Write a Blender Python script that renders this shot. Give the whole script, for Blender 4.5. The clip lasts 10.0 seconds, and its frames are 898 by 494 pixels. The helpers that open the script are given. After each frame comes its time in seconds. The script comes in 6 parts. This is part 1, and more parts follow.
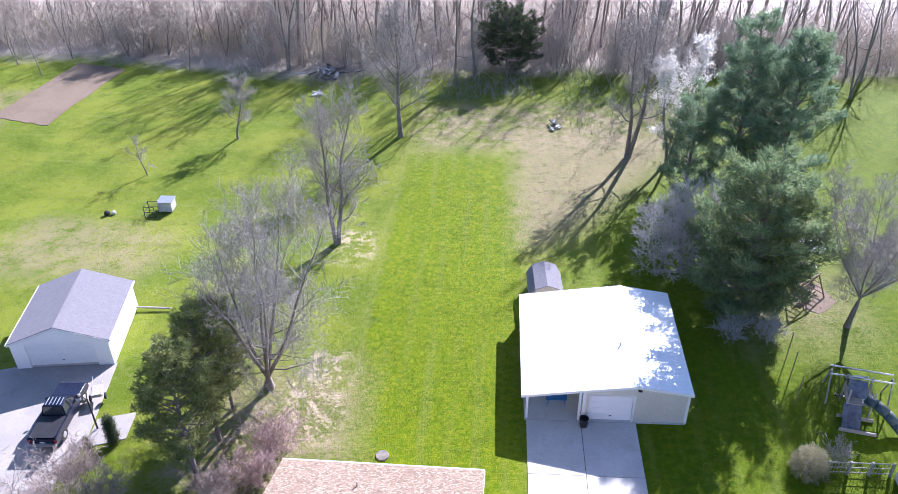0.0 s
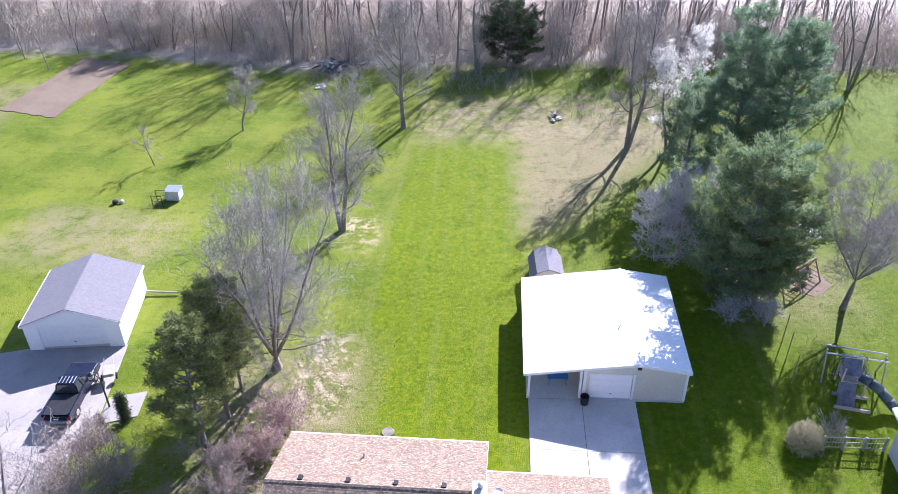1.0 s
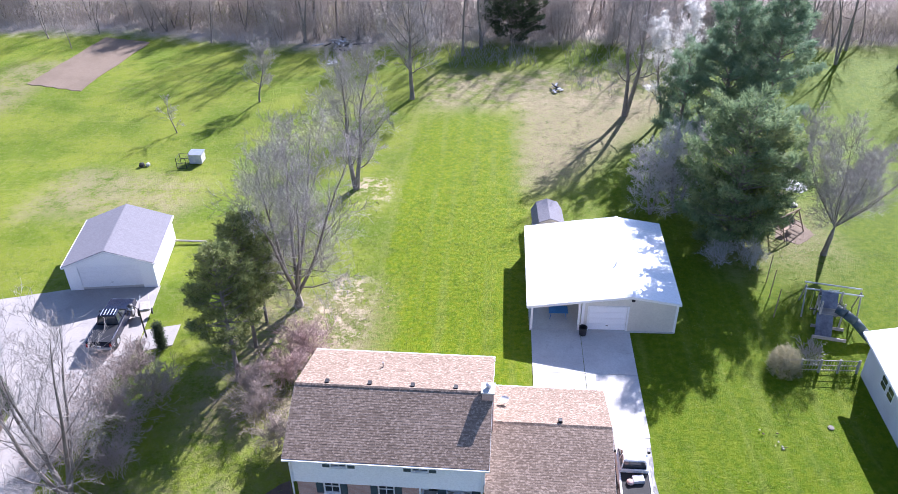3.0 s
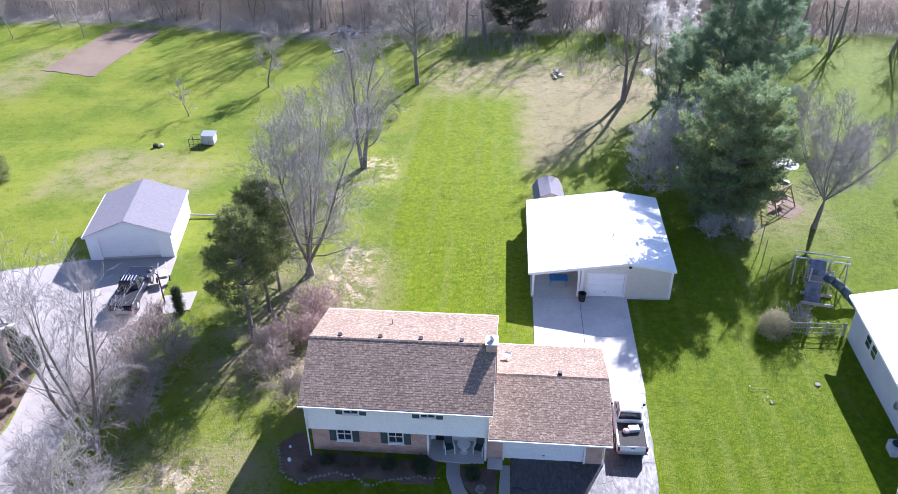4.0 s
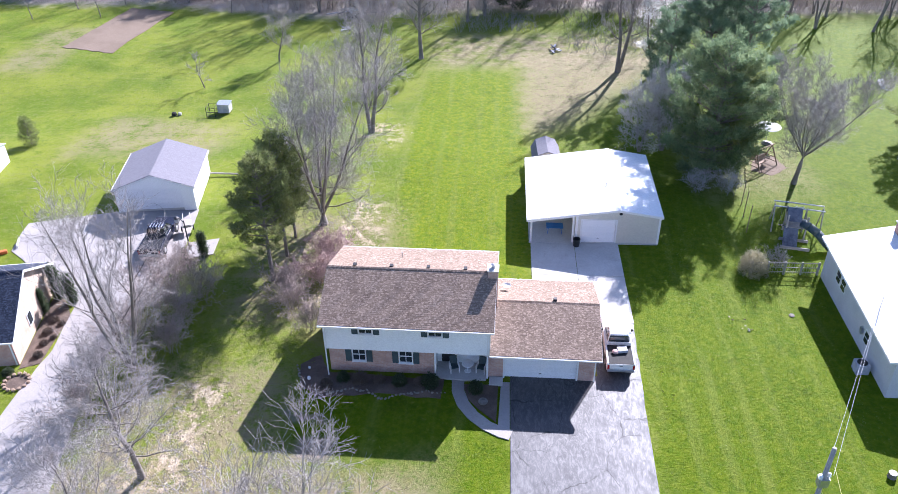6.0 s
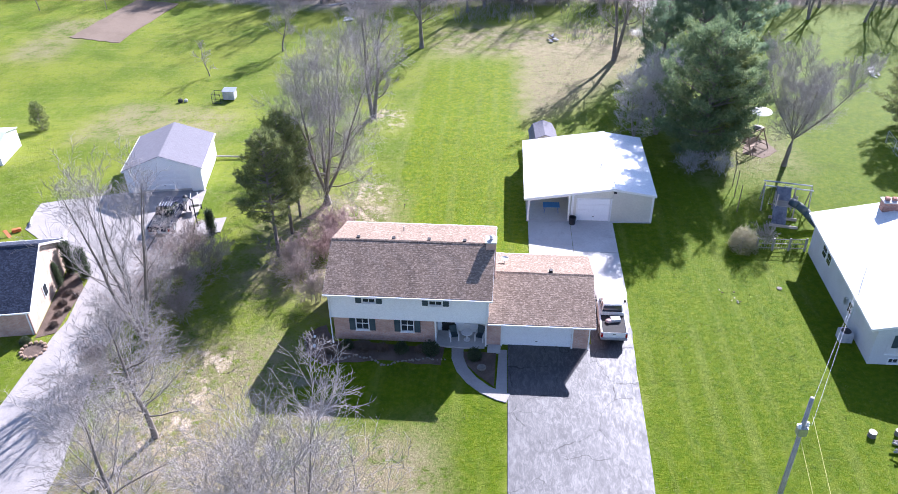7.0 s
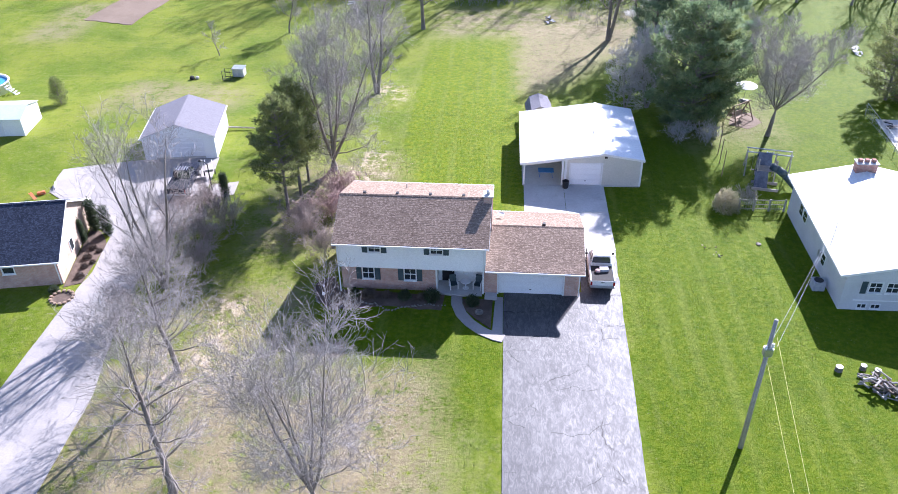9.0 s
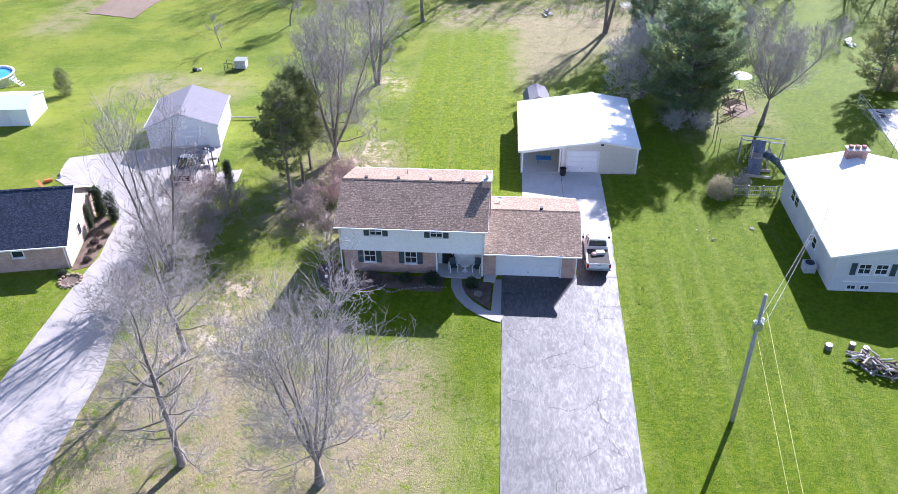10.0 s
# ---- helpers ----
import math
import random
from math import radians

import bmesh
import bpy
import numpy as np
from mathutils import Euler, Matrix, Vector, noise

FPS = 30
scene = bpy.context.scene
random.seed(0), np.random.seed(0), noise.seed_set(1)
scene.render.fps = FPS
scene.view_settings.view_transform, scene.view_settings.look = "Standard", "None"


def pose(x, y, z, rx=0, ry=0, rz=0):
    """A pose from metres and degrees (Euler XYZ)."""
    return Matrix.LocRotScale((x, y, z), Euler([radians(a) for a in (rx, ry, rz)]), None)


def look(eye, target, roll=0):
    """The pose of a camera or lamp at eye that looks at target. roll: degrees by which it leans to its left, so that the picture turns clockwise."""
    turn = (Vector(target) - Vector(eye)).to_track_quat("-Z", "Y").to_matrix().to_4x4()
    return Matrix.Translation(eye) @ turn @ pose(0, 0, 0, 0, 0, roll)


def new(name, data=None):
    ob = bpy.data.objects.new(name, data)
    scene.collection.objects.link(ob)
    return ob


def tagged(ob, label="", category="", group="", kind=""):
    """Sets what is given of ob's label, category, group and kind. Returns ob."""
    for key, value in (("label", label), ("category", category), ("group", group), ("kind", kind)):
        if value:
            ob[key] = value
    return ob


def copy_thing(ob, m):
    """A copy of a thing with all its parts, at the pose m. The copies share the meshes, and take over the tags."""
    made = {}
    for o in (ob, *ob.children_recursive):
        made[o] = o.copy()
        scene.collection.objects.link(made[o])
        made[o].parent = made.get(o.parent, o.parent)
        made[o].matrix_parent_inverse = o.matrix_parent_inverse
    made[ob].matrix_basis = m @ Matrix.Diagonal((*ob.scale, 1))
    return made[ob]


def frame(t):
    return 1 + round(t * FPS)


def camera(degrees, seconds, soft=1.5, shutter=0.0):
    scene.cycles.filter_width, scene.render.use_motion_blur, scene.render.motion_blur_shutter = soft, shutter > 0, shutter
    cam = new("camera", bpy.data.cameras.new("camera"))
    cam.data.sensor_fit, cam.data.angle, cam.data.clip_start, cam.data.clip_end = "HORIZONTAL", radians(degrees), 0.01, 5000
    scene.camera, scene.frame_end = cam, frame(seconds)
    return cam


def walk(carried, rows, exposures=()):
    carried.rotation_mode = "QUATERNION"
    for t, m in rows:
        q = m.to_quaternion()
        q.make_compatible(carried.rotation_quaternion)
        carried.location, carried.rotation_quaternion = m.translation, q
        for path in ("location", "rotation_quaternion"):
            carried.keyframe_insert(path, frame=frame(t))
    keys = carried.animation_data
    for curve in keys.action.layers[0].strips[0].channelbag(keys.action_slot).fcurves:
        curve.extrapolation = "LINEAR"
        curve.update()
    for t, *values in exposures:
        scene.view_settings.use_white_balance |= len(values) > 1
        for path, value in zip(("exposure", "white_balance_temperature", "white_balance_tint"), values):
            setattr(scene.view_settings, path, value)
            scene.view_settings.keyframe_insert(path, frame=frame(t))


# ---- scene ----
cam = camera(57.8, 10.0, soft=0.7)

PATH = [
    (0, (-0.778, 0.708, 42.353), (-0.884, 2.356, 41.224), -0.7),
    (0.5, (-0.862, -0.049, 42.187), (-0.968, 1.599, 41.059), -0.7),
    (1, (-0.879, -1.148, 41.996), (-0.987, 0.501, 40.869), -0.8),
    (1.5, (-0.893, -2.543, 41.808), (-1.002, -0.894, 40.682), -0.8),
    (2, (-0.927, -4.161, 41.604), (-1.037, -2.511, 40.478), -0.8),
    (2.5, (-0.993, -5.958, 41.448), (-1.104, -4.31, 40.321), -0.9),
    (4, (-1.149, -11.651, 40.804), (-1.265, -10.002, 39.679), -0.9),
    (4.5, (-1.208, -13.491, 40.621), (-1.324, -11.842, 39.494), -0.9),
    (5, (-1.223, -15.23, 40.454), (-1.338, -13.582, 39.326), -1.0),
    (5.5, (-1.159, -16.829, 40.308), (-1.276, -15.181, 39.18), -1.0),
    (7, (-0.877, -21.336, 39.931), (-0.994, -19.69, 38.801), -1.0),
    (7.5, (-0.772, -22.791, 39.814), (-0.889, -21.146, 38.682), -1.0),
    (8, (-0.643, -24.219, 39.75), (-0.76, -22.576, 38.616), -1.0),
    (8.5, (-0.541, -25.561, 39.689), (-0.659, -23.918, 38.555), -1.0),
    (9, (-0.474, -26.822, 39.633), (-0.593, -25.18, 38.498), -1.0),
    (9.5, (-0.463, -27.982, 39.564), (-0.581, -26.341, 38.427), -1.0),
    (10, (-0.435, -28.726, 39.507), (-0.551, -27.085, 38.368), -1.0),
]
walk(cam, [(t, look(eye, target, roll)) for t, eye, target, roll in PATH], [(0, 1.55, 5640, 24), (10, 1.63, 5640, 24)])

# ---- light ----
SUN_AZ = math.atan2(0.455, 0.89)
SUN_EL = radians(32.0)
world = bpy.data.worlds.new("sky")
scene.world = world
world.use_nodes = True
wn = world.node_tree.nodes
sky = wn.new("ShaderNodeTexSky")
sky.sky_type = "NISHITA"
sky.sun_disc = False
sky.sun_elevation, sky.sun_rotation = SUN_EL, SUN_AZ
sky.air_density, sky.dust_density, sky.ozone_density = 1.0, 0.5, 2.0
world.node_tree.links.new(sky.outputs[0], wn["Background"].inputs[0])
wn["Background"].inputs[1].default_value = 0.075
sun = new("sun", bpy.data.lights.new("sun", "SUN"))
sun.data.energy, sun.data.angle, sun.data.color = 5.0, radians(0.53), (1.0, 0.95, 0.87)
sun_way = Vector((math.sin(SUN_AZ) * math.cos(SUN_EL), math.cos(SUN_AZ) * math.cos(SUN_EL), math.sin(SUN_EL)))
sun.matrix_world = look(sun_way * 200, (0, 0, 0))


# ---- small tools ----
def ss(a, b, v):
    t = max(0.0, min(1.0, (v - a) / (b - a)))
    return t * t * (3 - 2 * t)


def gz(x, y):
    """Height of the ground: a gentle fall from the front yard to the woods."""
    l = ss(-15, -28, x)
    return 0.4 * (1 - ss(20 + 13 * l, 40 + 13 * l, y)) - ss(52, 72, y) * (0.3 + 1.1 * ss(0, -32, x)) - ss(85, 120, y) * 0.8


class Shape:
    """Collects solid pieces of one mesh."""

    def __init__(self):
        self.v, self.f, self.m = [], [], Matrix()

    def add(self, verts, faces):
        k = len(self.v)
        self.v += [tuple(self.m @ Vector(p)) for p in verts]
        self.f += [tuple(k + i for i in f) for f in faces]
        return self

    def box(self, x0, x1, y0, y1, z0, z1):
        return self.prism([(x0, y0), (x1, y0), (x1, y1), (x0, y1)], z0, z1)

    def prism(self, poly, z0, z1):
        n = len(poly)
        return self.add([(x, y, z0) for x, y in poly] + [(x, y, z1) for x, y in poly],
                        [tuple(range(n))[::-1], tuple(range(n, 2 * n))] + [(i, (i + 1) % n, n + (i + 1) % n, n + i) for i in range(n)])

    def side(self, poly, x0, x1):
        """A prism whose outline lies in y, z and that runs along x."""
        n = len(poly)
        return self.add([(x0, y, z) for y, z in poly] + [(x1, y, z) for y, z in poly],
                        [tuple(range(n)), tuple(range(n, 2 * n))[::-1]] + [(i, n + i, n + (i + 1) % n, (i + 1) % n) for i in range(n)])

    def front(self, poly, y0, y1):
        """A prism whose outline lies in x, z and that runs along y."""
        n = len(poly)
        return self.add([(x, y0, z) for x, z in poly] + [(x, y1, z) for x, z in poly],
                        [tuple(range(n)), tuple(range(n, 2 * n))[::-1]] + [(i, n + i, n + (i + 1) % n, (i + 1) % n) for i in range(n)])

    def tube(self, a, b, r0, r1=None, n=8):
        a, b = Vector(a), Vector(b)
        r1 = r0 if r1 is None else r1
        d = (b - a).normalized()
        u = d.orthogonal().normalized()
        w = d.cross(u)
        ring = [(u * math.cos(6.28318 * i / n) + w * math.sin(6.28318 * i / n)) for i in range(n)]
        return self.add([a + q * r0 for q in ring] + [b + q * r1 for q in ring],
                        [(i, (i + 1) % n, n + (i + 1) % n, n + i) for i in range(n)] + [tuple(range(n))[::-1], tuple(range(n, 2 * n))])

    def path(self, pts, r, n=6):
        for a, b in zip(pts, pts[1:]):
            self.tube(a, b, r, r, n)
        return self

    def lathe(self, prof, n=20, c=(0, 0, 0)):
        """A turned body from (radius, height) pairs."""
        v = [(c[0] + r * math.cos(6.28318 * i / n), c[1] + r * math.sin(6.28318 * i / n), c[2] + z) for r, z in prof for i in range(n)]
        f = [(k * n + i, k * n + (i + 1) % n, (k + 1) * n + (i + 1) % n, (k + 1) * n + i) for k in range(len(prof) - 1) for i in range(n)]
        f += [tuple(range(n))[::-1], tuple(range((len(prof) - 1) * n, len(prof) * n))]
        return self.add(v, f)

    def mesh(self, name, bevel=0.0, smooth=False):
        me = bpy.data.meshes.new(name)
        me.from_pydata(self.v, [], self.f)
        bm = bmesh.new()
        bm.from_mesh(me)
        bmesh.ops.recalc_face_normals(bm, faces=bm.faces)
        if bevel:
            bmesh.ops.bevel(bm, geom=[e for e in bm.edges if len(e.link_faces) == 2 and e.calc_face_angle(0) > 0.5], offset=bevel, segments=2, affect="EDGES", clamp_overlap=True)
        for f in bm.faces:
            f.smooth = smooth
        bm.to_mesh(me)
        bm.free()
        return me


def part(name, shape, material, parent, label="", bevel=0.0, smooth=False):
    me = shape.mesh(name, bevel, smooth) if isinstance(shape, Shape) else shape
    if not me.materials:
        me.materials.append(material)
    ob = new(name, me)
    ob.parent = parent
    if label:
        ob["label"] = label
    return ob


def thing(name, label, category, m=None, group="", kind=""):
    ob = new(name)
    ob.empty_display_size = 0.3
    if m is not None:
        ob.matrix_basis = m
    return tagged(ob, label, category, group, kind)


def solid(name, shape, material, label, category, m=None, group="", kind="", bevel=0.0, smooth=False):
    ob = part(name, shape, material, None, "", bevel, smooth)
    if m is not None:
        ob.matrix_basis = m
    return tagged(ob, label, category, group, kind)


# ---- materials ----
class Nodes:
    def __init__(self, name):
        self.mat = bpy.data.materials.new(name)
        self.mat.use_nodes = True
        self.t = self.mat.node_tree
        self.bsdf = self.t.nodes["Principled BSDF"]
        self.co = self.t.nodes.new("ShaderNodeTexCoord").outputs["Object"]

    def put(self, sock, v):
        if hasattr(v, "is_output"):
            self.t.links.new(v, sock)
        else:
            sock.default_value = v if not (isinstance(v, tuple) and len(v) == 3 and sock.type == "RGBA") else (*v, 1)

    def noise(self, scale, detail=4, rough=0.6, co=None, dist=0.0):
        n = self.t.nodes.new("ShaderNodeTexNoise")
        self.put(n.inputs["Vector"], co or self.co)
        n.inputs["Scale"].default_value, n.inputs["Detail"].default_value = scale, detail
        n.inputs["Roughness"].default_value, n.inputs["Distortion"].default_value = rough, dist
        return n.outputs["Fac"]

    def stretch(self, s, rot=(0, 0, 0)):
        n = self.t.nodes.new("ShaderNodeMapping")
        self.put(n.inputs["Vector"], self.co)
        n.inputs["Scale"].default_value, n.inputs["Rotation"].default_value = s, rot
        return n.outputs[0]

    def math(self, op, a, b=0.0, clamp=False):
        n = self.t.nodes.new("ShaderNodeMath")
        n.operation, n.use_clamp = op, clamp
        self.put(n.inputs[0], a)
        self.put(n.inputs[1], b)
        return n.outputs[0]

    def ramp(self, v, lo, hi, a=0.0, b=1.0):
        n = self.t.nodes.new("ShaderNodeMapRange")
        n.interpolation_type = "SMOOTHSTEP"
        self.put(n.inputs[0], v)
        for i, q in enumerate((lo, hi, a, b)):
            n.inputs[i + 1].default_value = q
        return n.outputs[0]

    def mix(self, f, a, b, how="MIX"):
        n = self.t.nodes.new("ShaderNodeMix")
        n.data_type, n.blend_type = "RGBA", how
        self.put(n.inputs[0], f)
        self.put(n.inputs[6], a)
        self.put(n.inputs[7], b)
        return n.outputs[2]

    def xyz(self):
        n = self.t.nodes.new("ShaderNodeSeparateXYZ")
        self.put(n.inputs[0], self.co)
        return n.outputs

    def island(self):
        return self.t.nodes.new("ShaderNodeNewGeometry").outputs["Random Per Island"]

    def single(self):
        return self.t.nodes.new("ShaderNodeObjectInfo").outputs["Random"]

    def bump(self, h, strength, dist):
        n = self.t.nodes.new("ShaderNodeBump")
        self.put(n.inputs["Height"], h)
        n.inputs["Strength"].default_value, n.inputs["Distance"].default_value = strength, dist
        self.t.links.new(n.outputs[0], self.bsdf.inputs["Normal"])

    def done(self, colour, rough=0.8, metal=0.0, spec=0.4):
        self.put(self.bsdf.inputs["Base Color"], colour)
        self.put(self.bsdf.inputs["Roughness"], rough)
        self.bsdf.inputs["Metallic"].default_value = metal
        self.bsdf.inputs["Specular IOR Level"].default_value = spec
        return self.mat


def surface(name, a, b, coarse=0.6, fine=9.0, rough=0.8, metal=0.0, bump=0.3, depth=0.02, dirt=None, spec=0.4):
    """A weathered surface: two tones at a coarse and a fine scale, and a fine relief."""
    n = Nodes(name)
    big, small = n.noise(coarse, 5), n.noise(fine, 6, 0.7)
    c = n.mix(n.ramp(big, 0.35, 0.65), a, b)
    c = n.mix(n.math("MULTIPLY", n.ramp(small, 0.35, 0.75), 0.45), c, tuple(q * 0.62 for q in a))
    if dirt:
        c = n.mix(n.ramp(n.noise(coarse * 2.3, 6, 0.7, dist=0.6), 0.55, 0.75, 0, 0.7), c, dirt)
    if bump:
        n.bump(small, bump, depth)
    return n.done(c, n.ramp(small, 0.2, 0.8, max(0.02, rough - 0.1), min(1, rough + 0.1)), metal, spec)


def lawn_material():
    n = Nodes("lawn")
    x, y, _ = n.xyz()
    warp = n.noise(0.13, 5, 0.65)
    w2 = n.noise(0.45, 5, 0.7)
    wob = n.math("MULTIPLY", n.math("SUBTRACT", warp, 0.5), 9.0)
    wob2 = n.math("MULTIPLY", n.math("SUBTRACT", w2, 0.5), 5.0)
    xs, ys = n.math("ADD", x, wob2), n.math("ADD", y, wob)

    def zone(x0, x1, y0, y1, sx=1.0, sy=2.0, soft=(None, None)):
        px, py = soft[0] or xs, soft[1] or ys
        f = n.math("MULTIPLY", n.ramp(px, x0 - sx, x0 + sx), n.ramp(px, x1 - sx, x1 + sx, 1, 0))
        return n.math("MULTIPLY", f, n.math("MULTIPLY", n.ramp(py, y0 - sy, y0 + sy), n.ramp(py, y1 - sy, y1 + sy, 1, 0)))

    fine, mid, tuft = n.noise(16, 5, 0.75), n.noise(2.2, 6, 0.7), n.noise(6, 5, 0.75)
    green = n.mix(n.ramp(warp, 0.36, 0.64), (0.096, 0.150, 0.008), (0.178, 0.215, 0.022))
    green = n.mix(n.ramp(mid, 0.45, 0.72, 0, 0.6), green, (0.20, 0.205, 0.075))
    bright = n.mix(n.ramp(mid, 0.35, 0.7), (0.082, 0.150, 0.000), (0.185, 0.215, 0.001))
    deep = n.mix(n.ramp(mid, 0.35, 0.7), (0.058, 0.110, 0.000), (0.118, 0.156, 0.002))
    c = n.mix(n.math("MULTIPLY", zone(-10.5, 1.7, 26, 80, 0.8, 3.0), 0.9), green, bright)
    c = n.mix(n.math("MULTIPLY", zone(9.0, 75, -40, 103, 1.0, 2.0), 0.9), c, deep)
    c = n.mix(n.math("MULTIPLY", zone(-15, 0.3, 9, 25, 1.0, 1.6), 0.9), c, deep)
    # faint, broken mowing lanes
    lane = n.math("SINE", n.math("MULTIPLY", n.math("ADD", x, n.math("MULTIPLY", wob2, 0.10)), 3.3))
    broken = n.noise(0.5, 4, 0.7, co=n.stretch((1.6, 0.16, 1)))
    c = n.mix(n.math("MULTIPLY", n.math("MULTIPLY", n.ramp(lane, -0.6, 1.0), n.ramp(broken, 0.42, 0.62)), n.math("MULTIPLY", zone(-12, 24, -30, 90), 0.32)), c, (0.18, 0.205, 0.045))
    lane2 = n.noise(0.9, 4, 0.7, co=n.stretch((0.10, 1.5, 1), (0, 0, radians(-32))))
    c = n.mix(n.math("MULTIPLY", n.ramp(lane2, 0.55, 0.68), n.math("MULTIPLY", zone(-90, -14, 40, 110), 0.5)), c, (0.175, 0.20, 0.05))
    # worn and dry ground
    straw = n.mix(n.ramp(mid, 0.3, 0.7), (0.33, 0.265, 0.18), (0.205, 0.168, 0.098))
    dry = n.math("MULTIPLY", zone(1.5, 19, 63, 87, 2.2, 3.5), n.ramp(n.math("ADD", n.math("MULTIPLY", x, -1.3), y), 52, 62))
    c = n.mix(n.math("MULTIPLY", dry, n.ramp(mid, 0.25, 0.6, 0.35, 0.95)), c, straw)
    band = zone(-10, 20, 83, 95, 2, 3)
    c = n.mix(n.math("MULTIPLY", band, n.ramp(w2, 0.35, 0.6, 0.1, 0.85)), c, straw)
    for x0, x1, y0, y1, k in ((-48, -31, 56, 67, 0.75), (-70, -62, 82, 100, 0.7), (-28, -4, -30, 15, 1.0), (-26, -6, -30, 13, 0.9), (-27, -15, 8, 24, 0.9), (-22, -9.5, 28, 46, 0.8), (18, 30, 50, 62, 0.55), (-13, -2, -20, 9, 0.5)):
        c = n.mix(n.math("MULTIPLY", zone(x0, x1, y0, y1, 2.2, 3.0), n.ramp(n.math("ADD", n.math("MULTIPLY", mid, 0.6), n.math("MULTIPLY", w2, 0.4)), 0.36, 0.58, 0.0, k)), c, straw)
    # clover, thin spots and lush clumps
    clump, sparse = n.noise(0.8, 6, 0.75, dist=0.4), n.noise(1.5, 7, 0.8)
    c = n.mix(n.ramp(clump, 0.54, 0.68, 0, 0.55), c, (0.045, 0.095, 0.004))
    c = n.mix(n.ramp(sparse, 0.56, 0.70, 0, 0.4), c, (0.225, 0.215, 0.075))
    # pale leaves and bare earth
    litter = n.mix(n.ramp(tuft, 0.35, 0.65), (0.60, 0.50, 0.38), (0.36, 0.275, 0.18))
    earth = n.math("ADD", zone(-13.6, -11.3, 15.6, 17.5, 0.4, 0.4, (x, y)), n.math("MULTIPLY", zone(-15.0, -12.2, 19.0, 19.8, 0.5, 0.4), 0.7), True)
    c = n.mix(n.math("MULTIPLY", earth, n.ramp(tuft, 0.25, 0.5, 0.4, 1.0)), c, (0.24, 0.20, 0.165))
    for x0, x1, y0, y1 in ((-22.2, -19.6, 14, 23), (-24.5, -19.5, 11.5, 15.5), (-18.5, -14, 32, 40), (-15.6, -12.8, 40, 46), (-14.5, -11, 38, 47), (-16, -11.5, 61, 66)):
        c = n.mix(n.math("MULTIPLY", zone(x0, x1, y0, y1, 1.0, 1.6), n.ramp(n.noise(0.9, 6, 0.75), 0.49, 0.58, 0, 0.85)), c, litter)
    # leaf-covered floor of the woods, stubble beyond
    floor = n.mix(n.ramp(tuft, 0.3, 0.7), (0.36, 0.31, 0.27), (0.48, 0.425, 0.375))
    edge = n.math("ADD", ys, n.math("MULTIPLY", n.ramp(x, -62, -30), 6.0))
    c = n.mix(n.ramp(n.math("ADD", edge, n.math("MULTIPLY", wob2, 1.2)), 110, 116), c, floor)
    c = n.mix(n.math("MULTIPLY", n.ramp(n.math("ADD", y, n.math("MULTIPLY", n.ramp(x, 18, 34), 30.0)), 151, 155), n.ramp(w2, 0.3, 0.6, 0.8, 1)), c, (0.52, 0.455, 0.43))
    c = n.mix(n.ramp(y, 330, 420), c, (0.16, 0.15, 0.11))
    # single dry blades, and the shade between tufts painted in as dark green
    c = n.mix(n.ramp(fine, 0.5, 0.75, 0, 0.45), c, (0.215, 0.225, 0.06))
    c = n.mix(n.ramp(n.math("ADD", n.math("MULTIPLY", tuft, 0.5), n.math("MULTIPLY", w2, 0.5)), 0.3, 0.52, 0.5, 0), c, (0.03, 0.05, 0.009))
    n.bump(n.math("ADD", fine, n.math("MULTIPLY", tuft, 1.5)), 0.6, 0.12)
    # the sheen of grass blades takes the colour of the blades
    n.put(n.bsdf.inputs["Specular Tint"], n.mix(0.3, c, (0.75, 0.9, 0.15)))
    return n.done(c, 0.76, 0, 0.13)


def shingle_material(name, a, b, dark, speck=1.35):
    n = Nodes(name)
    br = n.t.nodes.new("ShaderNodeTexBrick")
    n.put(br.inputs["Vector"], n.stretch((1, 1, 0)))
    n.put(br.inputs["Color1"], a)
    n.put(br.inputs["Color2"], b)
    n.put(br.inputs["Mortar"], dark)
    br.inputs["Scale"].default_value, br.inputs["Mortar Size"].default_value = 1.0, 0.005
    br.inputs["Brick Width"].default_value, br.inputs["Row Height"].default_value = 0.30, 0.142
    stain = n.noise(0.5, 5, 0.65)
    c = n.mix(n.ramp(stain, 0.35, 0.7, 0, 0.35), br.outputs[0], dark)
    c = n.mix(n.ramp(n.noise(5.5, 2, 0.6, co=n.stretch((1, 1.5, 0.2))), 0.50, 0.62, 0, 0.85), c, tuple(min(1, q * speck) for q in b))
    c = n.mix(n.ramp(n.noise(6.5, 2, 0.6, co=n.stretch((1, 1.6, 0.2), (0, 0, 0.4))), 0.52, 0.64, 0, 0.6), c, tuple(q * 0.9 for q in dark))
    n.bump(n.noise(60, 3), 0.4, 0.01)
    return n.done(c, 0.95, 0, 0.12)


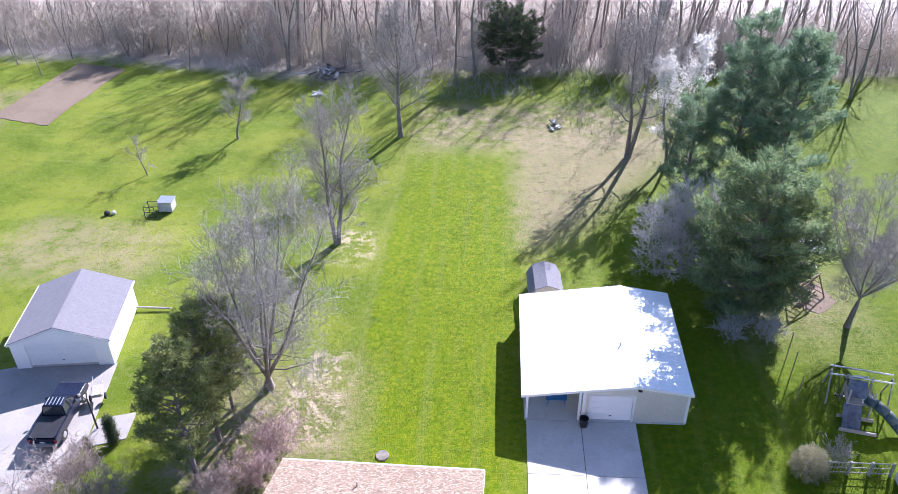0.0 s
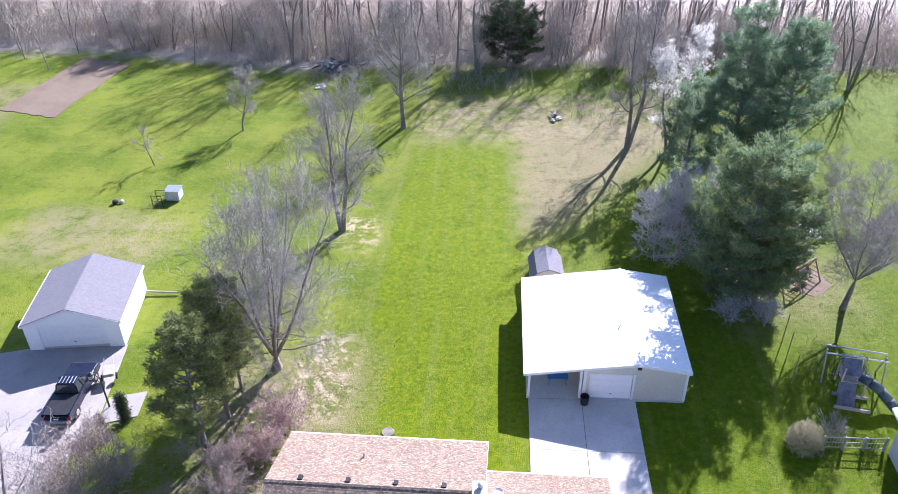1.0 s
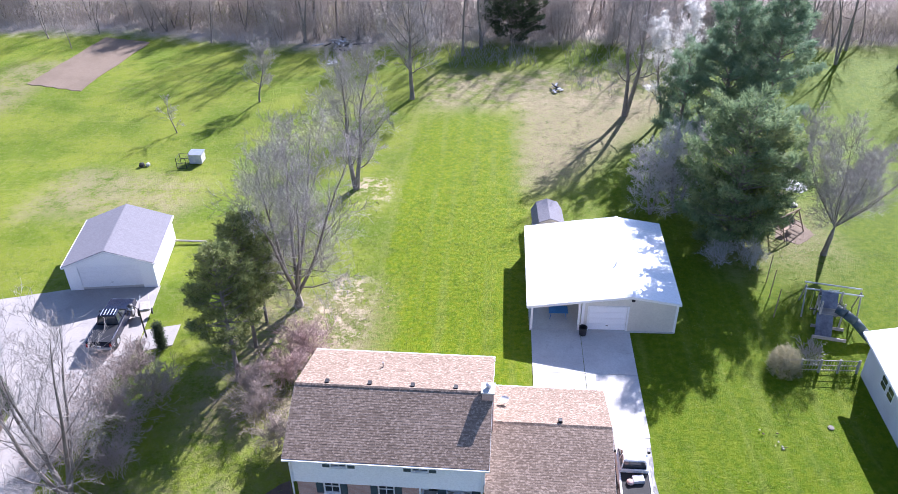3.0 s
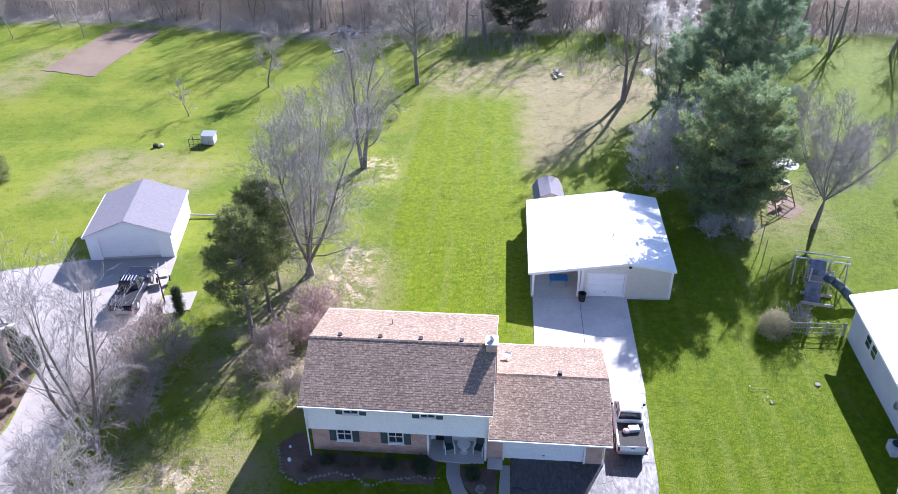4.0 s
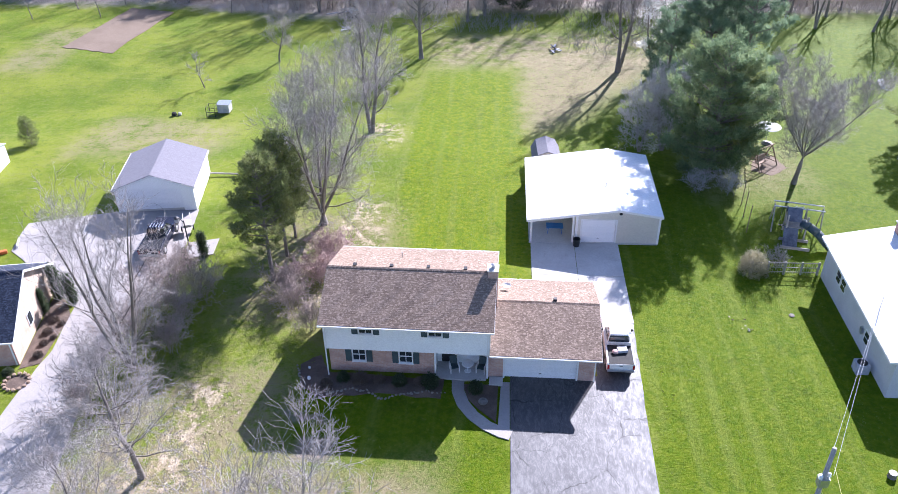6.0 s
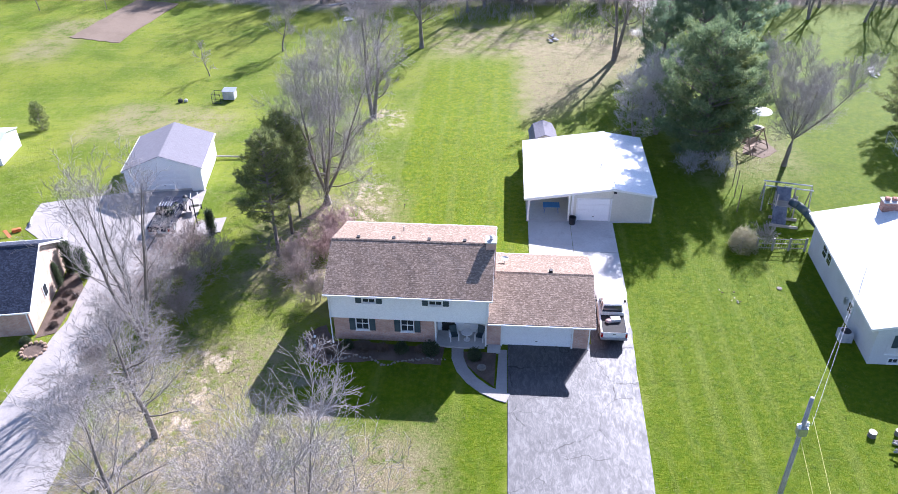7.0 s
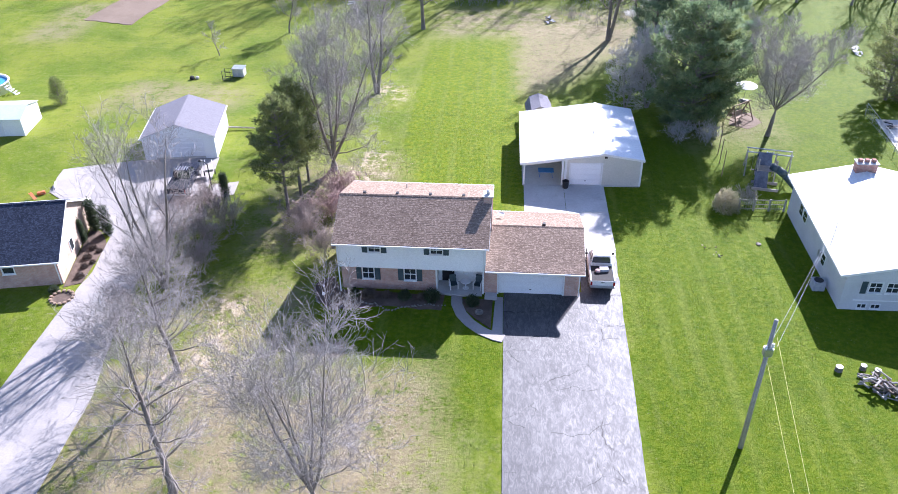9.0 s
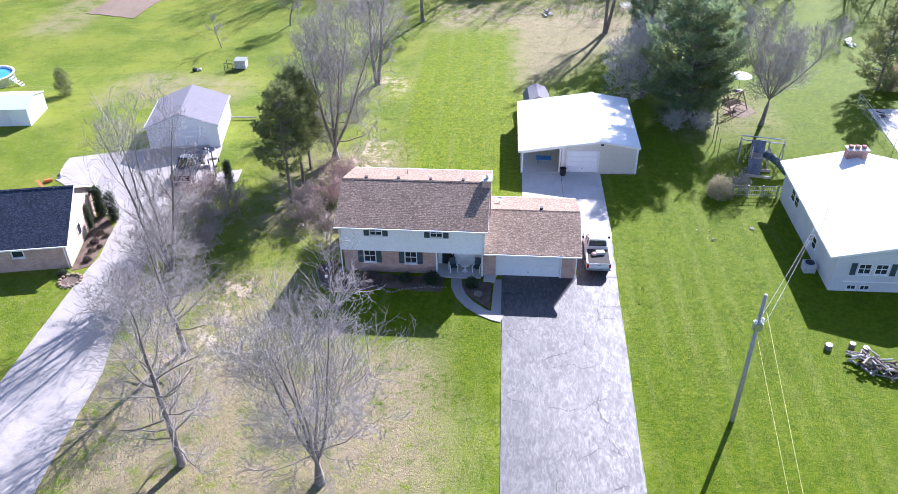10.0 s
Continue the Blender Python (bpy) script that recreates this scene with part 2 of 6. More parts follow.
def brick_material(name, a, b, mortar):
    n = Nodes(name)
    x, y, z = n.xyz()
    cb = n.t.nodes.new("ShaderNodeCombineXYZ")
    n.put(cb.inputs[0], n.math("ADD", x, y))
    n.put(cb.inputs[1], z)
    br = n.t.nodes.new("ShaderNodeTexBrick")
    n.put(br.inputs["Vector"], cb.outputs[0])
    n.put(br.inputs["Color1"], a)
    n.put(br.inputs["Color2"], b)
    n.put(br.inputs["Mortar"], mortar)
    br.inputs["Scale"].default_value, br.inputs["Mortar Size"].default_value = 1.0, 0.01
    br.inputs["Brick Width"].default_value, br.inputs["Row Height"].default_value = 0.21, 0.075
    c = n.mix(n.ramp(n.noise(1.3, 5), 0.4, 0.7, 0, 0.5), br.outputs[0], tuple(q * 0.7 for q in a))
    n.bump(br.outputs["Fac"], 0.4, -0.01)
    return n.done(c, 0.88, 0, 0.3)


def asphalt_material():
    n = Nodes("asphalt")
    patch, seal, grit = n.noise(0.35, 6, 0.7, dist=0.5), n.noise(3.4, 8, 0.85, co=n.stretch((1, 0.35, 1)), dist=1.2), n.noise(45, 3)
    c = n.mix(n.ramp(patch, 0.35, 0.65), (0.026, 0.026, 0.031), (0.042, 0.042, 0.047))
    c = n.mix(n.ramp(seal, 0.46, 0.64, 0, 0.7), c, (0.092, 0.092, 0.096))
    v = n.t.nodes.new("ShaderNodeTexVoronoi")
    v.feature = "DISTANCE_TO_EDGE"
    warped = n.t.nodes.new("ShaderNodeVectorMath")
    n.put(warped.inputs[0], n.co)
    nz = n.t.nodes.new("ShaderNodeTexNoise")
    n.put(nz.inputs["Vector"], n.co)
    nz.inputs["Scale"].default_value = 0.8
    n.put(warped.inputs[1], nz.outputs["Color"])
    n.put(v.inputs["Vector"], warped.outputs[0])
    v.inputs["Scale"].default_value = 0.28
    crack = n.math("MULTIPLY", n.ramp(v.outputs["Distance"], 0.0, 0.012, 1, 0), n.ramp(n.noise(0.3, 3), 0.44, 0.54))
    c = n.mix(crack, c, (0.02, 0.02, 0.02))
    n.bump(grit, 0.2, 0.006)
    gloss = n.math("ADD", n.ramp(seal, 0.35, 0.65, 0.74, 0.49), n.math("MULTIPLY", crack, 0.2), True)
    return n.done(c, gloss, 0, 0.85)


def needles_material(name, a, b, c3, through_light=0.4):
    """Thin blades that let some light through."""
    n = Nodes(name)
    r = n.island()
    c = n.mix(r, a, b)
    c = n.mix(n.ramp(n.noise(0.5, 3), 0.45, 0.7, 0, 0.7), c, c3)
    n.done(c, 0.6, 0, 0.3)
    tr, mx = n.t.nodes.new("ShaderNodeBsdfTranslucent"), n.t.nodes.new("ShaderNodeMixShader")
    n.put(tr.inputs[0], c)
    mx.inputs[0].default_value = through_light
    n.t.links.new(n.bsdf.outputs[0], mx.inputs[1])
    n.t.links.new(tr.outputs[0], mx.inputs[2])
    n.t.links.new(mx.outputs[0], n.t.nodes["Material Output"].inputs[0])
    return n.mat


LAWN = lawn_material()
SHINGLE = shingle_material("brown_shingle", (0.208, 0.155, 0.118), (0.30, 0.229, 0.18), (0.135, 0.097, 0.073))
NAVY = shingle_material("navy_shingle", (0.035, 0.042, 0.065), (0.055, 0.065, 0.095), (0.02, 0.024, 0.035))
GREYROOF = shingle_material("grey_shingle", (0.185, 0.18, 0.205), (0.21, 0.205, 0.23), (0.178, 0.173, 0.197), 1.04)
WHITEROOF = surface("white_roof", (0.80, 0.79, 0.76), (0.74, 0.74, 0.72), 0.3, 4, 0.55, bump=0.1)
METALROOF = surface("painted_roof_sheet", (0.88, 0.88, 0.87), (0.84, 0.845, 0.85), 0.25, 5, 0.36, bump=0.05)
SIDING = surface("white_siding", (0.90, 0.905, 0.91), (0.87, 0.875, 0.885), 0.5, 12, 0.55, bump=0.05)
# the right house's white siding, with the shade on it put into the grey
SHADEDSIDING = surface("shaded_white_siding", (0.62, 0.62, 0.64), (0.55, 0.55, 0.575), 0.5, 10, 0.6, dirt=(0.46, 0.44, 0.43))
WOODBARK_TONE = surface("woodland_bark", (0.21, 0.18, 0.155), (0.29, 0.255, 0.22), 1.2, 14, 0.9, bump=0.4)
DRYLEAF = surface("dry_leaf", (0.52, 0.43, 0.35), (0.40, 0.33, 0.26), 1.0, 6, 0.85, bump=0)
BEIGE = surface("cream_steel", (0.66, 0.64, 0.57), (0.60, 0.585, 0.53), 0.5, 10, 0.5, bump=0.05)
TRIM = surface("white_trim", (0.82, 0.82, 0.82), (0.78, 0.78, 0.78), 1.0, 14, 0.5, bump=0.03)
DOORWHITE = surface("door_white", (0.87, 0.87, 0.89), (0.84, 0.845, 0.87), 0.7, 12, 0.4, bump=0.03)
BRICK = brick_material("pink_brick", (0.48, 0.275, 0.22), (0.58, 0.37, 0.30), (0.52, 0.45, 0.40))
BRICKTAN = brick_material("tan_brick", (0.50, 0.36, 0.27), (0.58, 0.44, 0.34), (0.52, 0.46, 0.4))
REDBRICK = brick_material("red_brick", (0.30, 0.13, 0.10), (0.40, 0.20, 0.16), (0.42, 0.36, 0.32))
SHUTTER = surface("teal_shutter", (0.035, 0.062, 0.075), (0.05, 0.08, 0.09), 2, 20, 0.55)
BLACKPAINT = surface("black_paint", (0.02, 0.02, 0.024), (0.03, 0.03, 0.034), 2, 20, 0.5)
CONCRETE = surface("concrete", (0.56, 0.545, 0.52), (0.47, 0.455, 0.435), 0.35, 7, 0.85, dirt=(0.37, 0.345, 0.32))
ASPHALT = asphalt_material()
DRIVEL = surface("pale_driveway", (0.36, 0.335, 0.32), (0.30, 0.28, 0.268), 0.3, 8, 0.88, dirt=(0.23, 0.215, 0.205))
SOIL = surface("tilled_soil", (0.165, 0.122, 0.085), (0.195, 0.146, 0.105), 0.4, 6, 0.95, bump=0.6, depth=0.05)
MULCH = surface("mulch", (0.10, 0.072, 0.055), (0.16, 0.115, 0.09), 0.8, 14, 0.95, bump=0.9, depth=0.06)
BARK = surface("grey_bark", (0.175, 0.15, 0.133), (0.24, 0.21, 0.187), 1.2, 14, 0.9, bump=0.6)
TWIG = surface("grey_twig", (0.30, 0.27, 0.258), (0.38, 0.35, 0.338), 0.4, 6, 0.85, bump=0)
BROWNTWIG = surface("brown_twig", (0.33, 0.265, 0.24), (0.43, 0.355, 0.32), 0.4, 6, 0.85, bump=0)
DARKTWIG = surface("dark_twig", (0.13, 0.098, 0.078), (0.18, 0.14, 0.11), 0.4, 6, 0.85, bump=0)
PINKTWIG = surface("pink_twig", (0.44, 0.31, 0.29), (0.52, 0.38, 0.36), 0.5, 6, 0.85, bump=0)
BLOSSOM = needles_material("white_blossom", (0.78, 0.76, 0.74), (0.84, 0.82, 0.8), (0.7, 0.68, 0.66), 0.5)
PINE = needles_material("pine_needles", (0.095, 0.155, 0.085), (0.235, 0.31, 0.155), (0.30, 0.34, 0.15), 0.55)
BLUEPINE = needles_material("blue_green_needles", (0.11, 0.18, 0.115), (0.25, 0.345, 0.22), (0.29, 0.355, 0.19), 0.55)
CEDAR = needles_material("dark_needles", (0.09, 0.12, 0.045), (0.25, 0.285, 0.11), (0.34, 0.35, 0.13), 0.55)
SHRUBGREEN = needles_material("shrub_leaf", (0.12, 0.16, 0.05), (0.26, 0.30, 0.10), (0.36, 0.37, 0.15), 0.5)
STRAWGRASS = needles_material("straw_blades", (0.44, 0.39, 0.25), (0.56, 0.51, 0.35), (0.36, 0.35, 0.18), 0.5)
WOOD = surface("weathered_wood", (0.30, 0.215, 0.15), (0.24, 0.17, 0.12), 1.5, 12, 0.85, bump=0.4)
GREYWOOD = surface("grey_wood", (0.42, 0.385, 0.345), (0.34, 0.315, 0.285), 1.5, 12, 0.85, bump=0.4)
STEEL = surface("galvanised_steel", (0.55, 0.56, 0.57), (0.47, 0.48, 0.5), 2, 20, 0.4, 0.8, bump=0.05)
RUBBER = surface("rubber", (0.022, 0.022, 0.022), (0.03, 0.03, 0.03), 4, 30, 0.8)
BLUE = surface("blue_fabric", (0.06, 0.22, 0.55), (0.08, 0.27, 0.62), 2, 20, 0.6)
STONE = surface("pale_stone", (0.55, 0.53, 0.49), (0.44, 0.42, 0.39), 2, 12, 0.85, bump=0.4)
ORANGE = surface("orange_plastic", (0.55, 0.16, 0.05), (0.48, 0.14, 0.05), 2, 20, 0.6)
CLOTH = surface("faded_cloth", (0.5, 0.5, 0.53), (0.35, 0.37, 0.42), 2, 10, 0.8)
CAR_DARK = surface("dark_paint", (0.012, 0.016, 0.036), (0.016, 0.02, 0.042), 1, 8, 0.18, 0.2, bump=0, spec=0.6)
CAR_WHITE = surface("white_paint", (0.78, 0.77, 0.75), (0.75, 0.74, 0.72), 1, 8, 0.2, bump=0, spec=0.6)
REDLAMP = surface("red_lens", (0.35, 0.015, 0.012), (0.3, 0.012, 0.01), 4, 20, 0.2, bump=0)
DARKTARP = surface("grey_tarpaulin", (0.06, 0.07, 0.10), (0.15, 0.17, 0.21), 1.5, 10, 0.7)
EDGESTONE = surface("edging_stone", (0.24, 0.215, 0.185), (0.15, 0.135, 0.12), 2, 12, 0.9, bump=0.4)
# for the bare overhead wires: sunlight on them painted as yellow
SUNYELLOW = surface("sunlit_wire_yellow", (0.62, 0.58, 0.20), (0.55, 0.52, 0.2), 3, 20, 0.5, bump=0)


def glass_material():
    n = Nodes("window_glass")
    c = n.mix(n.noise(1.5), (0.02, 0.025, 0.03), (0.05, 0.058, 0.065))
    return n.done(c, 0.04, 0, 0.9)


GLASS = glass_material()
WATER = surface("pool_water", (0.05, 0.28, 0.5), (0.07, 0.34, 0.56), 1, 4, 0.06, bump=0.1)


# ---- ground ----
def steps(stops):
    """Grid lines: (from, to, step) stretches."""
    out = []
    for a, b, s in stops:
        k = max(1, round((b - a) / s))
        out += [a + (b - a) * i / k for i in range(k)]
    return out + [stops[-1][1]]


def build_ground():
    xs = steps(((-2500, -300, 550), (-300, -90, 42), (-90, 90, 2.0), (90, 300, 42), (300, 2500, 550)))
    ys = steps(((-2500, -300, 550), (-300, -60, 40), (-60, 140, 2.0), (140, 300, 40), (300, 2500, 550)))
    v = []
    for y in ys:
        for x in xs:
            z = gz(x, y)
            if abs(x) < 90 and -60 < y < 140:
                z += 0.05 * noise.noise((x * 0.15, y * 0.15, 0))
            v.append((x, y, z))
    w = len(xs)
    me = bpy.data.meshes.new("ground")
    me.from_pydata(v, [], [(j * w + i, j * w + i + 1, (j + 1) * w + i + 1, (j + 1) * w + i) for j in range(len(ys) - 1) for i in range(w - 1)])
    me.polygons.foreach_set("use_smooth", [True] * len(me.polygons))
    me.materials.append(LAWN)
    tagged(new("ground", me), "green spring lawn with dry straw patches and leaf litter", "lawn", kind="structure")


build_ground()


def inside(poly, x, y):
    hit = False
    for (x0, y0), (x1, y1) in zip(poly, poly[1:] + poly[:1]):
        if (y0 > y) != (y1 > y) and x < (x1 - x0) * (y - y0) / (y1 - y0) + x0:
            hit = not hit
    return hit


def slab(poly, lift, cut=2.0, thick=0.3, rough=0.0, seed=1):
    """A paved sheet with a real edge that follows the ground."""
    bm = bmesh.new()
    f = bm.faces.new([bm.verts.new((x, y, 0)) for x, y in poly])
    x0, x1 = min(p[0] for p in poly), max(p[0] for p in poly)
    y0, y1 = min(p[1] for p in poly), max(p[1] for p in poly)
    for k in range(1, int((x1 - x0) / cut) + 1):
        bmesh.ops.bisect_plane(bm, geom=bm.verts[:] + bm.edges[:] + bm.faces[:], plane_co=(x0 + k * cut, 0, 0), plane_no=(1, 0, 0))
    for k in range(1, int((y1 - y0) / cut) + 1):
        bmesh.ops.bisect_plane(bm, geom=bm.verts[:] + bm.edges[:] + bm.faces[:], plane_co=(0, y0 + k * cut, 0), plane_no=(0, 1, 0))
    ret = bmesh.ops.extrude_face_region(bm, geom=bm.faces[:])
    top = [g for g in ret["geom"] if isinstance(g, bmesh.types.BMVert)]
    tops = set(top)
    for q in bm.verts:
        z = gz(q.co.x, q.co.y) + 0.05 * noise.noise((q.co.x * 0.15, q.co.y * 0.15, 0))
        q.co.z = z + lift + (rough * noise.noise((q.co.x * 3 + seed, q.co.y * 3, 5)) if q in tops else -thick)
    bmesh.ops.recalc_face_normals(bm, faces=bm.faces)
    me = bpy.data.meshes.new("slab")
    bm.to_mesh(me)
    bm.free()
    return me


def paved(name, poly, lift, material, label, category, cut=2.0, rough=0.0):
    ob = new(name, slab(poly, lift, cut, rough=rough))
    ob.data.materials.append(material)
    return tagged(ob, label, category, kind="structure")


def wavy(pts, amp, seed, n=6):
    """An outline with an uneven edge."""
    out = []
    for (x0, y0), (x1, y1) in zip(pts, pts[1:] + pts[:1]):
        l = math.hypot(x1 - x0, y1 - y0)
        for i in range(n):
            t = i / n
            x, y = x0 + (x1 - x0) * t, y0 + (y1 - y0) * t
            k = amp * noise.noise((x * 0.7 + seed, y * 0.7, seed))
            out.append((x + k * (y1 - y0) / l, y - k * (x1 - x0) / l))
    return out


paved("driveway_asphalt", wavy([(0.15, -60), (8.6, -60), (8.7, 2.8), (9.05, 19), (9.45, 30.2), (6.3, 30.2), (6.2, 24.1), (0.1, 24.1)], 0.10, 3, 10), 0.05, ASPHALT,
      "grey sealed asphalt driveway with pale wear and cracks", "driveway")
for i, (x0, x1) in enumerate(((1.9, 5.68), (5.72, 9.5))):
    for j, (y0, y1) in enumerate(((30.25, 36.4), (36.44, 41.25))):
        if i == 0 and j == 0:
            y0 = 32.4
        paved("pavement_slab", [(x0 if j or i else x0, y0), (x1, y0), (x1, y1), (x0, y1)], 0.06, CONCRETE, "pale concrete driveway slab beside the white pole barn", "concrete slab")
paved("pavement_slab", [(6.35, 28.6), (9.4, 29.4), (9.45, 30.2), (6.35, 30.2)], 0.065, CONCRETE, "pale concrete driveway slab behind the pickup", "concrete slab")
paved("driveway_left", wavy([(-34.6, -60), (-27.5, -60), (-27.5, 1), (-27.6, 11.3), (-29.4, 21.2), (-29.4, 28), (-28.7, 33), (-28.1, 37.4), (-29.2, 45.6), (-36.8, 44.6), (-44.2, 42.2), (-43.3, 37.6), (-34.2, 30.2), (-33.7, 25), (-34.0, 20.9), (-34.3, 9.9)], 0.12, 8, 6), 0.05, DRIVEL,
      "pale worn driveway of the neighbouring house", "driveway")
paved("pavement_pad", [(-28.0, 36.9), (-25.5, 37.9), (-25.7, 40.4), (-28.2, 39.6)], 0.055, DRIVEL, "grey concrete path beside the driveway", "path", 1.0)
paved("garden_plot", wavy([(-64.2, 91.2), (-56.1, 89), (-53.9, 108.7), (-61.6, 110.8)], 0.5, 5, 8), 0.06, SOIL, "tilled bare brown garden soil in the lawn", "garden plot", 1.0, 0.03)


def arc(c, r, a0, a1, n):
    return [(c[0] + r * math.cos(radians(a0 + (a1 - a0) * i / n)), c[1] + r * math.sin(radians(a0 + (a1 - a0) * i / n))) for i in range(n + 1)]


# the curved front walk, from the porch to the driveway
walk_mid = [(-3.55, 23.3), (-3.5, 22.2), (-3.1, 21.0), (-2.4, 19.95), (-1.45, 19.05), (-0.5, 18.5), (0.12, 18.3)]
wl, wr = [], []
for i, p in enumerate(walk_mid):
    a, b = walk_mid[max(0, i - 1)], walk_mid[min(len(walk_mid) - 1, i + 1)]
    l = math.hypot(b[0] - a[0], b[1] - a[1])
    wl.append((p[0] + (b[1] - a[1]) / l * 0.43, p[1] - (b[0] - a[0]) / l * 0.43))
    wr.append((p[0] - (b[1] - a[1]) / l * 0.43, p[1] + (b[0] - a[0]) / l * 0.43))
paved("path_front", wl + wr[::-1], 0.07, DRIVEL, "curved grey concrete front walk", "path", 0.8)
paved("path_strip", [(-0.75, 18.4), (0.05, 18.3), (0.05, 23.2), (-0.55, 23.2)], 0.055, DRIVEL, "narrow concrete strip beside the driveway", "path", 1.0)
paved("flower_bed", wavy([(-14.6, 22.4), (-13.0, 21.2), (-9, 21.7), (-4.6, 21.4), (-4.5, 23.4), (-12.7, 23.6), (-13.6, 25.5), (-14.9, 24.4)], 0.25, 4, 5), 0.04, MULCH, "dark mulched flower bed along the house front", "flower bed", 0.8, 0.05)
paved("flower_bed", [(-3.2, 22.9), (-2.8, 21.5), (-2.0, 20.5), (-0.85, 19.4), (-0.75, 22.9)], 0.045, MULCH, "dark mulched bed inside the curved walk", "flower bed", 0.6, 0.05)


# rough stones that edge the front bed
def bed_edging():
    e = thing("bed_edging", "row of rough pale stones edging the front flower bed", "edging")
    line = [(-15.1, 24.2), (-14.75, 23.1), (-14.3, 22.1), (-13.7, 21.4), (-12.8, 21.0), (-12.3, 21.6), (-11.0, 22.0), (-9.75, 21.85), (-8.65, 21.2), (-7.7, 21.55), (-5.7, 22.0), (-4.1, 21.9)]
    rng = random.Random(41)
    stones = [Shape().lathe([(0.10 + 0.02 * k, -0.03), (0.15, 0.05), (0.12 - 0.01 * k, 0.14), (0.04, 0.17)], 7).mesh("edging_stone") for k in range(3)]
    for me in stones:
        me.materials.append(EDGESTONE)
    for (x0, y0), (x1, y1) in zip(line, line[1:]):
        k = max(1, round(math.hypot(x1 - x0, y1 - y0) / 0.27))
        for i in range(k):
            x, y = x0 + (x1 - x0) * i / k + rng.gauss(0, 0.04), y0 + (y1 - y0) * i / k + rng.gauss(0, 0.05)
            ob = new("edging_stone", rng.choice(stones))
            ob.parent = e
            ob.matrix_basis = pose(x, y, gz(x, y) + 0.05, rng.gauss(0, 8), rng.gauss(0, 8), rng.uniform(0, 360)) @ Matrix.Diagonal((rng.uniform(0.4, 1.0), rng.uniform(0.35, 0.8), rng.uniform(0.3, 0.6), 1))


bed_edging()


# ---- buildings ----
def courses(s, x0, x1, ya, za, yb, zb, step=0.16, thick=0.010):
    """Lapped rows from the eave (ya, za) up to the ridge (yb, zb)."""
    l = math.hypot(yb - ya, zb - za)
    dy, dz = (yb - ya) / l, (zb - za) / l
    ny, nz = -dz * (1 if dy > 0 else -1), abs(dy)
    k = int(l / step)
    for i in range(k):
        a, b = l * i / k, l * (i + 1) / k + 0.03
        p = [(ya + dy * a, za + dz * a), (ya + dy * b, za + dz * b)]
        s.side([p[0], p[1], (p[1][0] + ny * 0.004, p[1][1] + nz * 0.004), (p[0][0] + ny * thick, p[0][1] + nz * thick)], x0, x1)


def gable_roof(parent, x0, x1, yf, zf, yr, zr, yb, zb, material, label, thick=0.14, edge=None):
    """A roof whose ridge runs along x."""
    s = Shape()
    s.side([(yf, zf), (yr, zr), (yb, zb), (yb, zb - thick), (yr, zr - thick - 0.03), (yf, zf - thick)], x0 + 0.02, x1 - 0.02)
    roof = part("roof", s, material, parent, label)
    s = Shape()
    courses(s, x0, x1, yf - 0.02, zf + 0.003, yr, zr + 0.003)
    courses(s, x0, x1, yb + 0.02, zb + 0.003, yr, zr + 0.003)
    tagged(part("shingles", s, material, roof), kind="stuff")
    k = Shape()
    n = int((x1 - x0) / 0.3)
    for i in range(n):
        a = x0 + (x1 - x0) * i / n
        k.side([(yr - 0.13, zr - 0.02), (yr, zr + 0.045), (yr + 0.13, zr - 0.02), (yr, zr + 0.02)], a, a + (x1 - x0) / n - 0.006)
    tagged(part("ridge_cap", k, material, roof), kind="stuff")
    for nm, y, z, s_ in (("gutter", yf - 0.08, zf, 1), ("gutter", yb + 0.08, zb, -1)):
        part(nm, Shape().side([(y - 0.05, z - 0.02), (y + 0.05, z - 0.02), (y + 0.04, z - 0.13), (y - 0.04, z - 0.13)], x0, x1), edge or TRIM, roof, "white metal gutter")
    for x in (x0 + 0.012, x1 - 0.012):
        part("rake_board", Shape().side([(yf, zf - 0.01), (yr, zr - 0.01), (yb, zb - 0.01), (yb, zb - 0.2), (yr, zr - 0.2), (yf, zf - 0.2)], x - 0.025, x + 0.025), edge or TRIM, roof)
    return roof


def wall_box(s, x0, x1, y0, y1, z0, z1, t=0.2, holes=()):
    """Four walls with thickness; holes in the front wall as (x0, x1, z0, z1)."""
    xs = sorted({x0, x1, *[q for h in holes for q in h[:2]]})
    zs = sorted({z0, z1, *[q for h in holes for q in h[2:]]})
    for a, b in zip(xs, xs[1:]):
        for c, d in zip(zs, zs[1:]):
            if not any(h[0] <= a and b <= h[1] and h[2] <= c and d <= h[3] for h in holes):
                s.box(a, b, y0, y0 + t, c, d)
    s.box(x0, x1, y1 - t, y1, z0, z1)
    s.box(x0, x0 + t, y0 + t, y1 - t, z0, z1)
    s.box(x1 - t, x1, y0 + t, y1 - t, z0, z1)
    return s


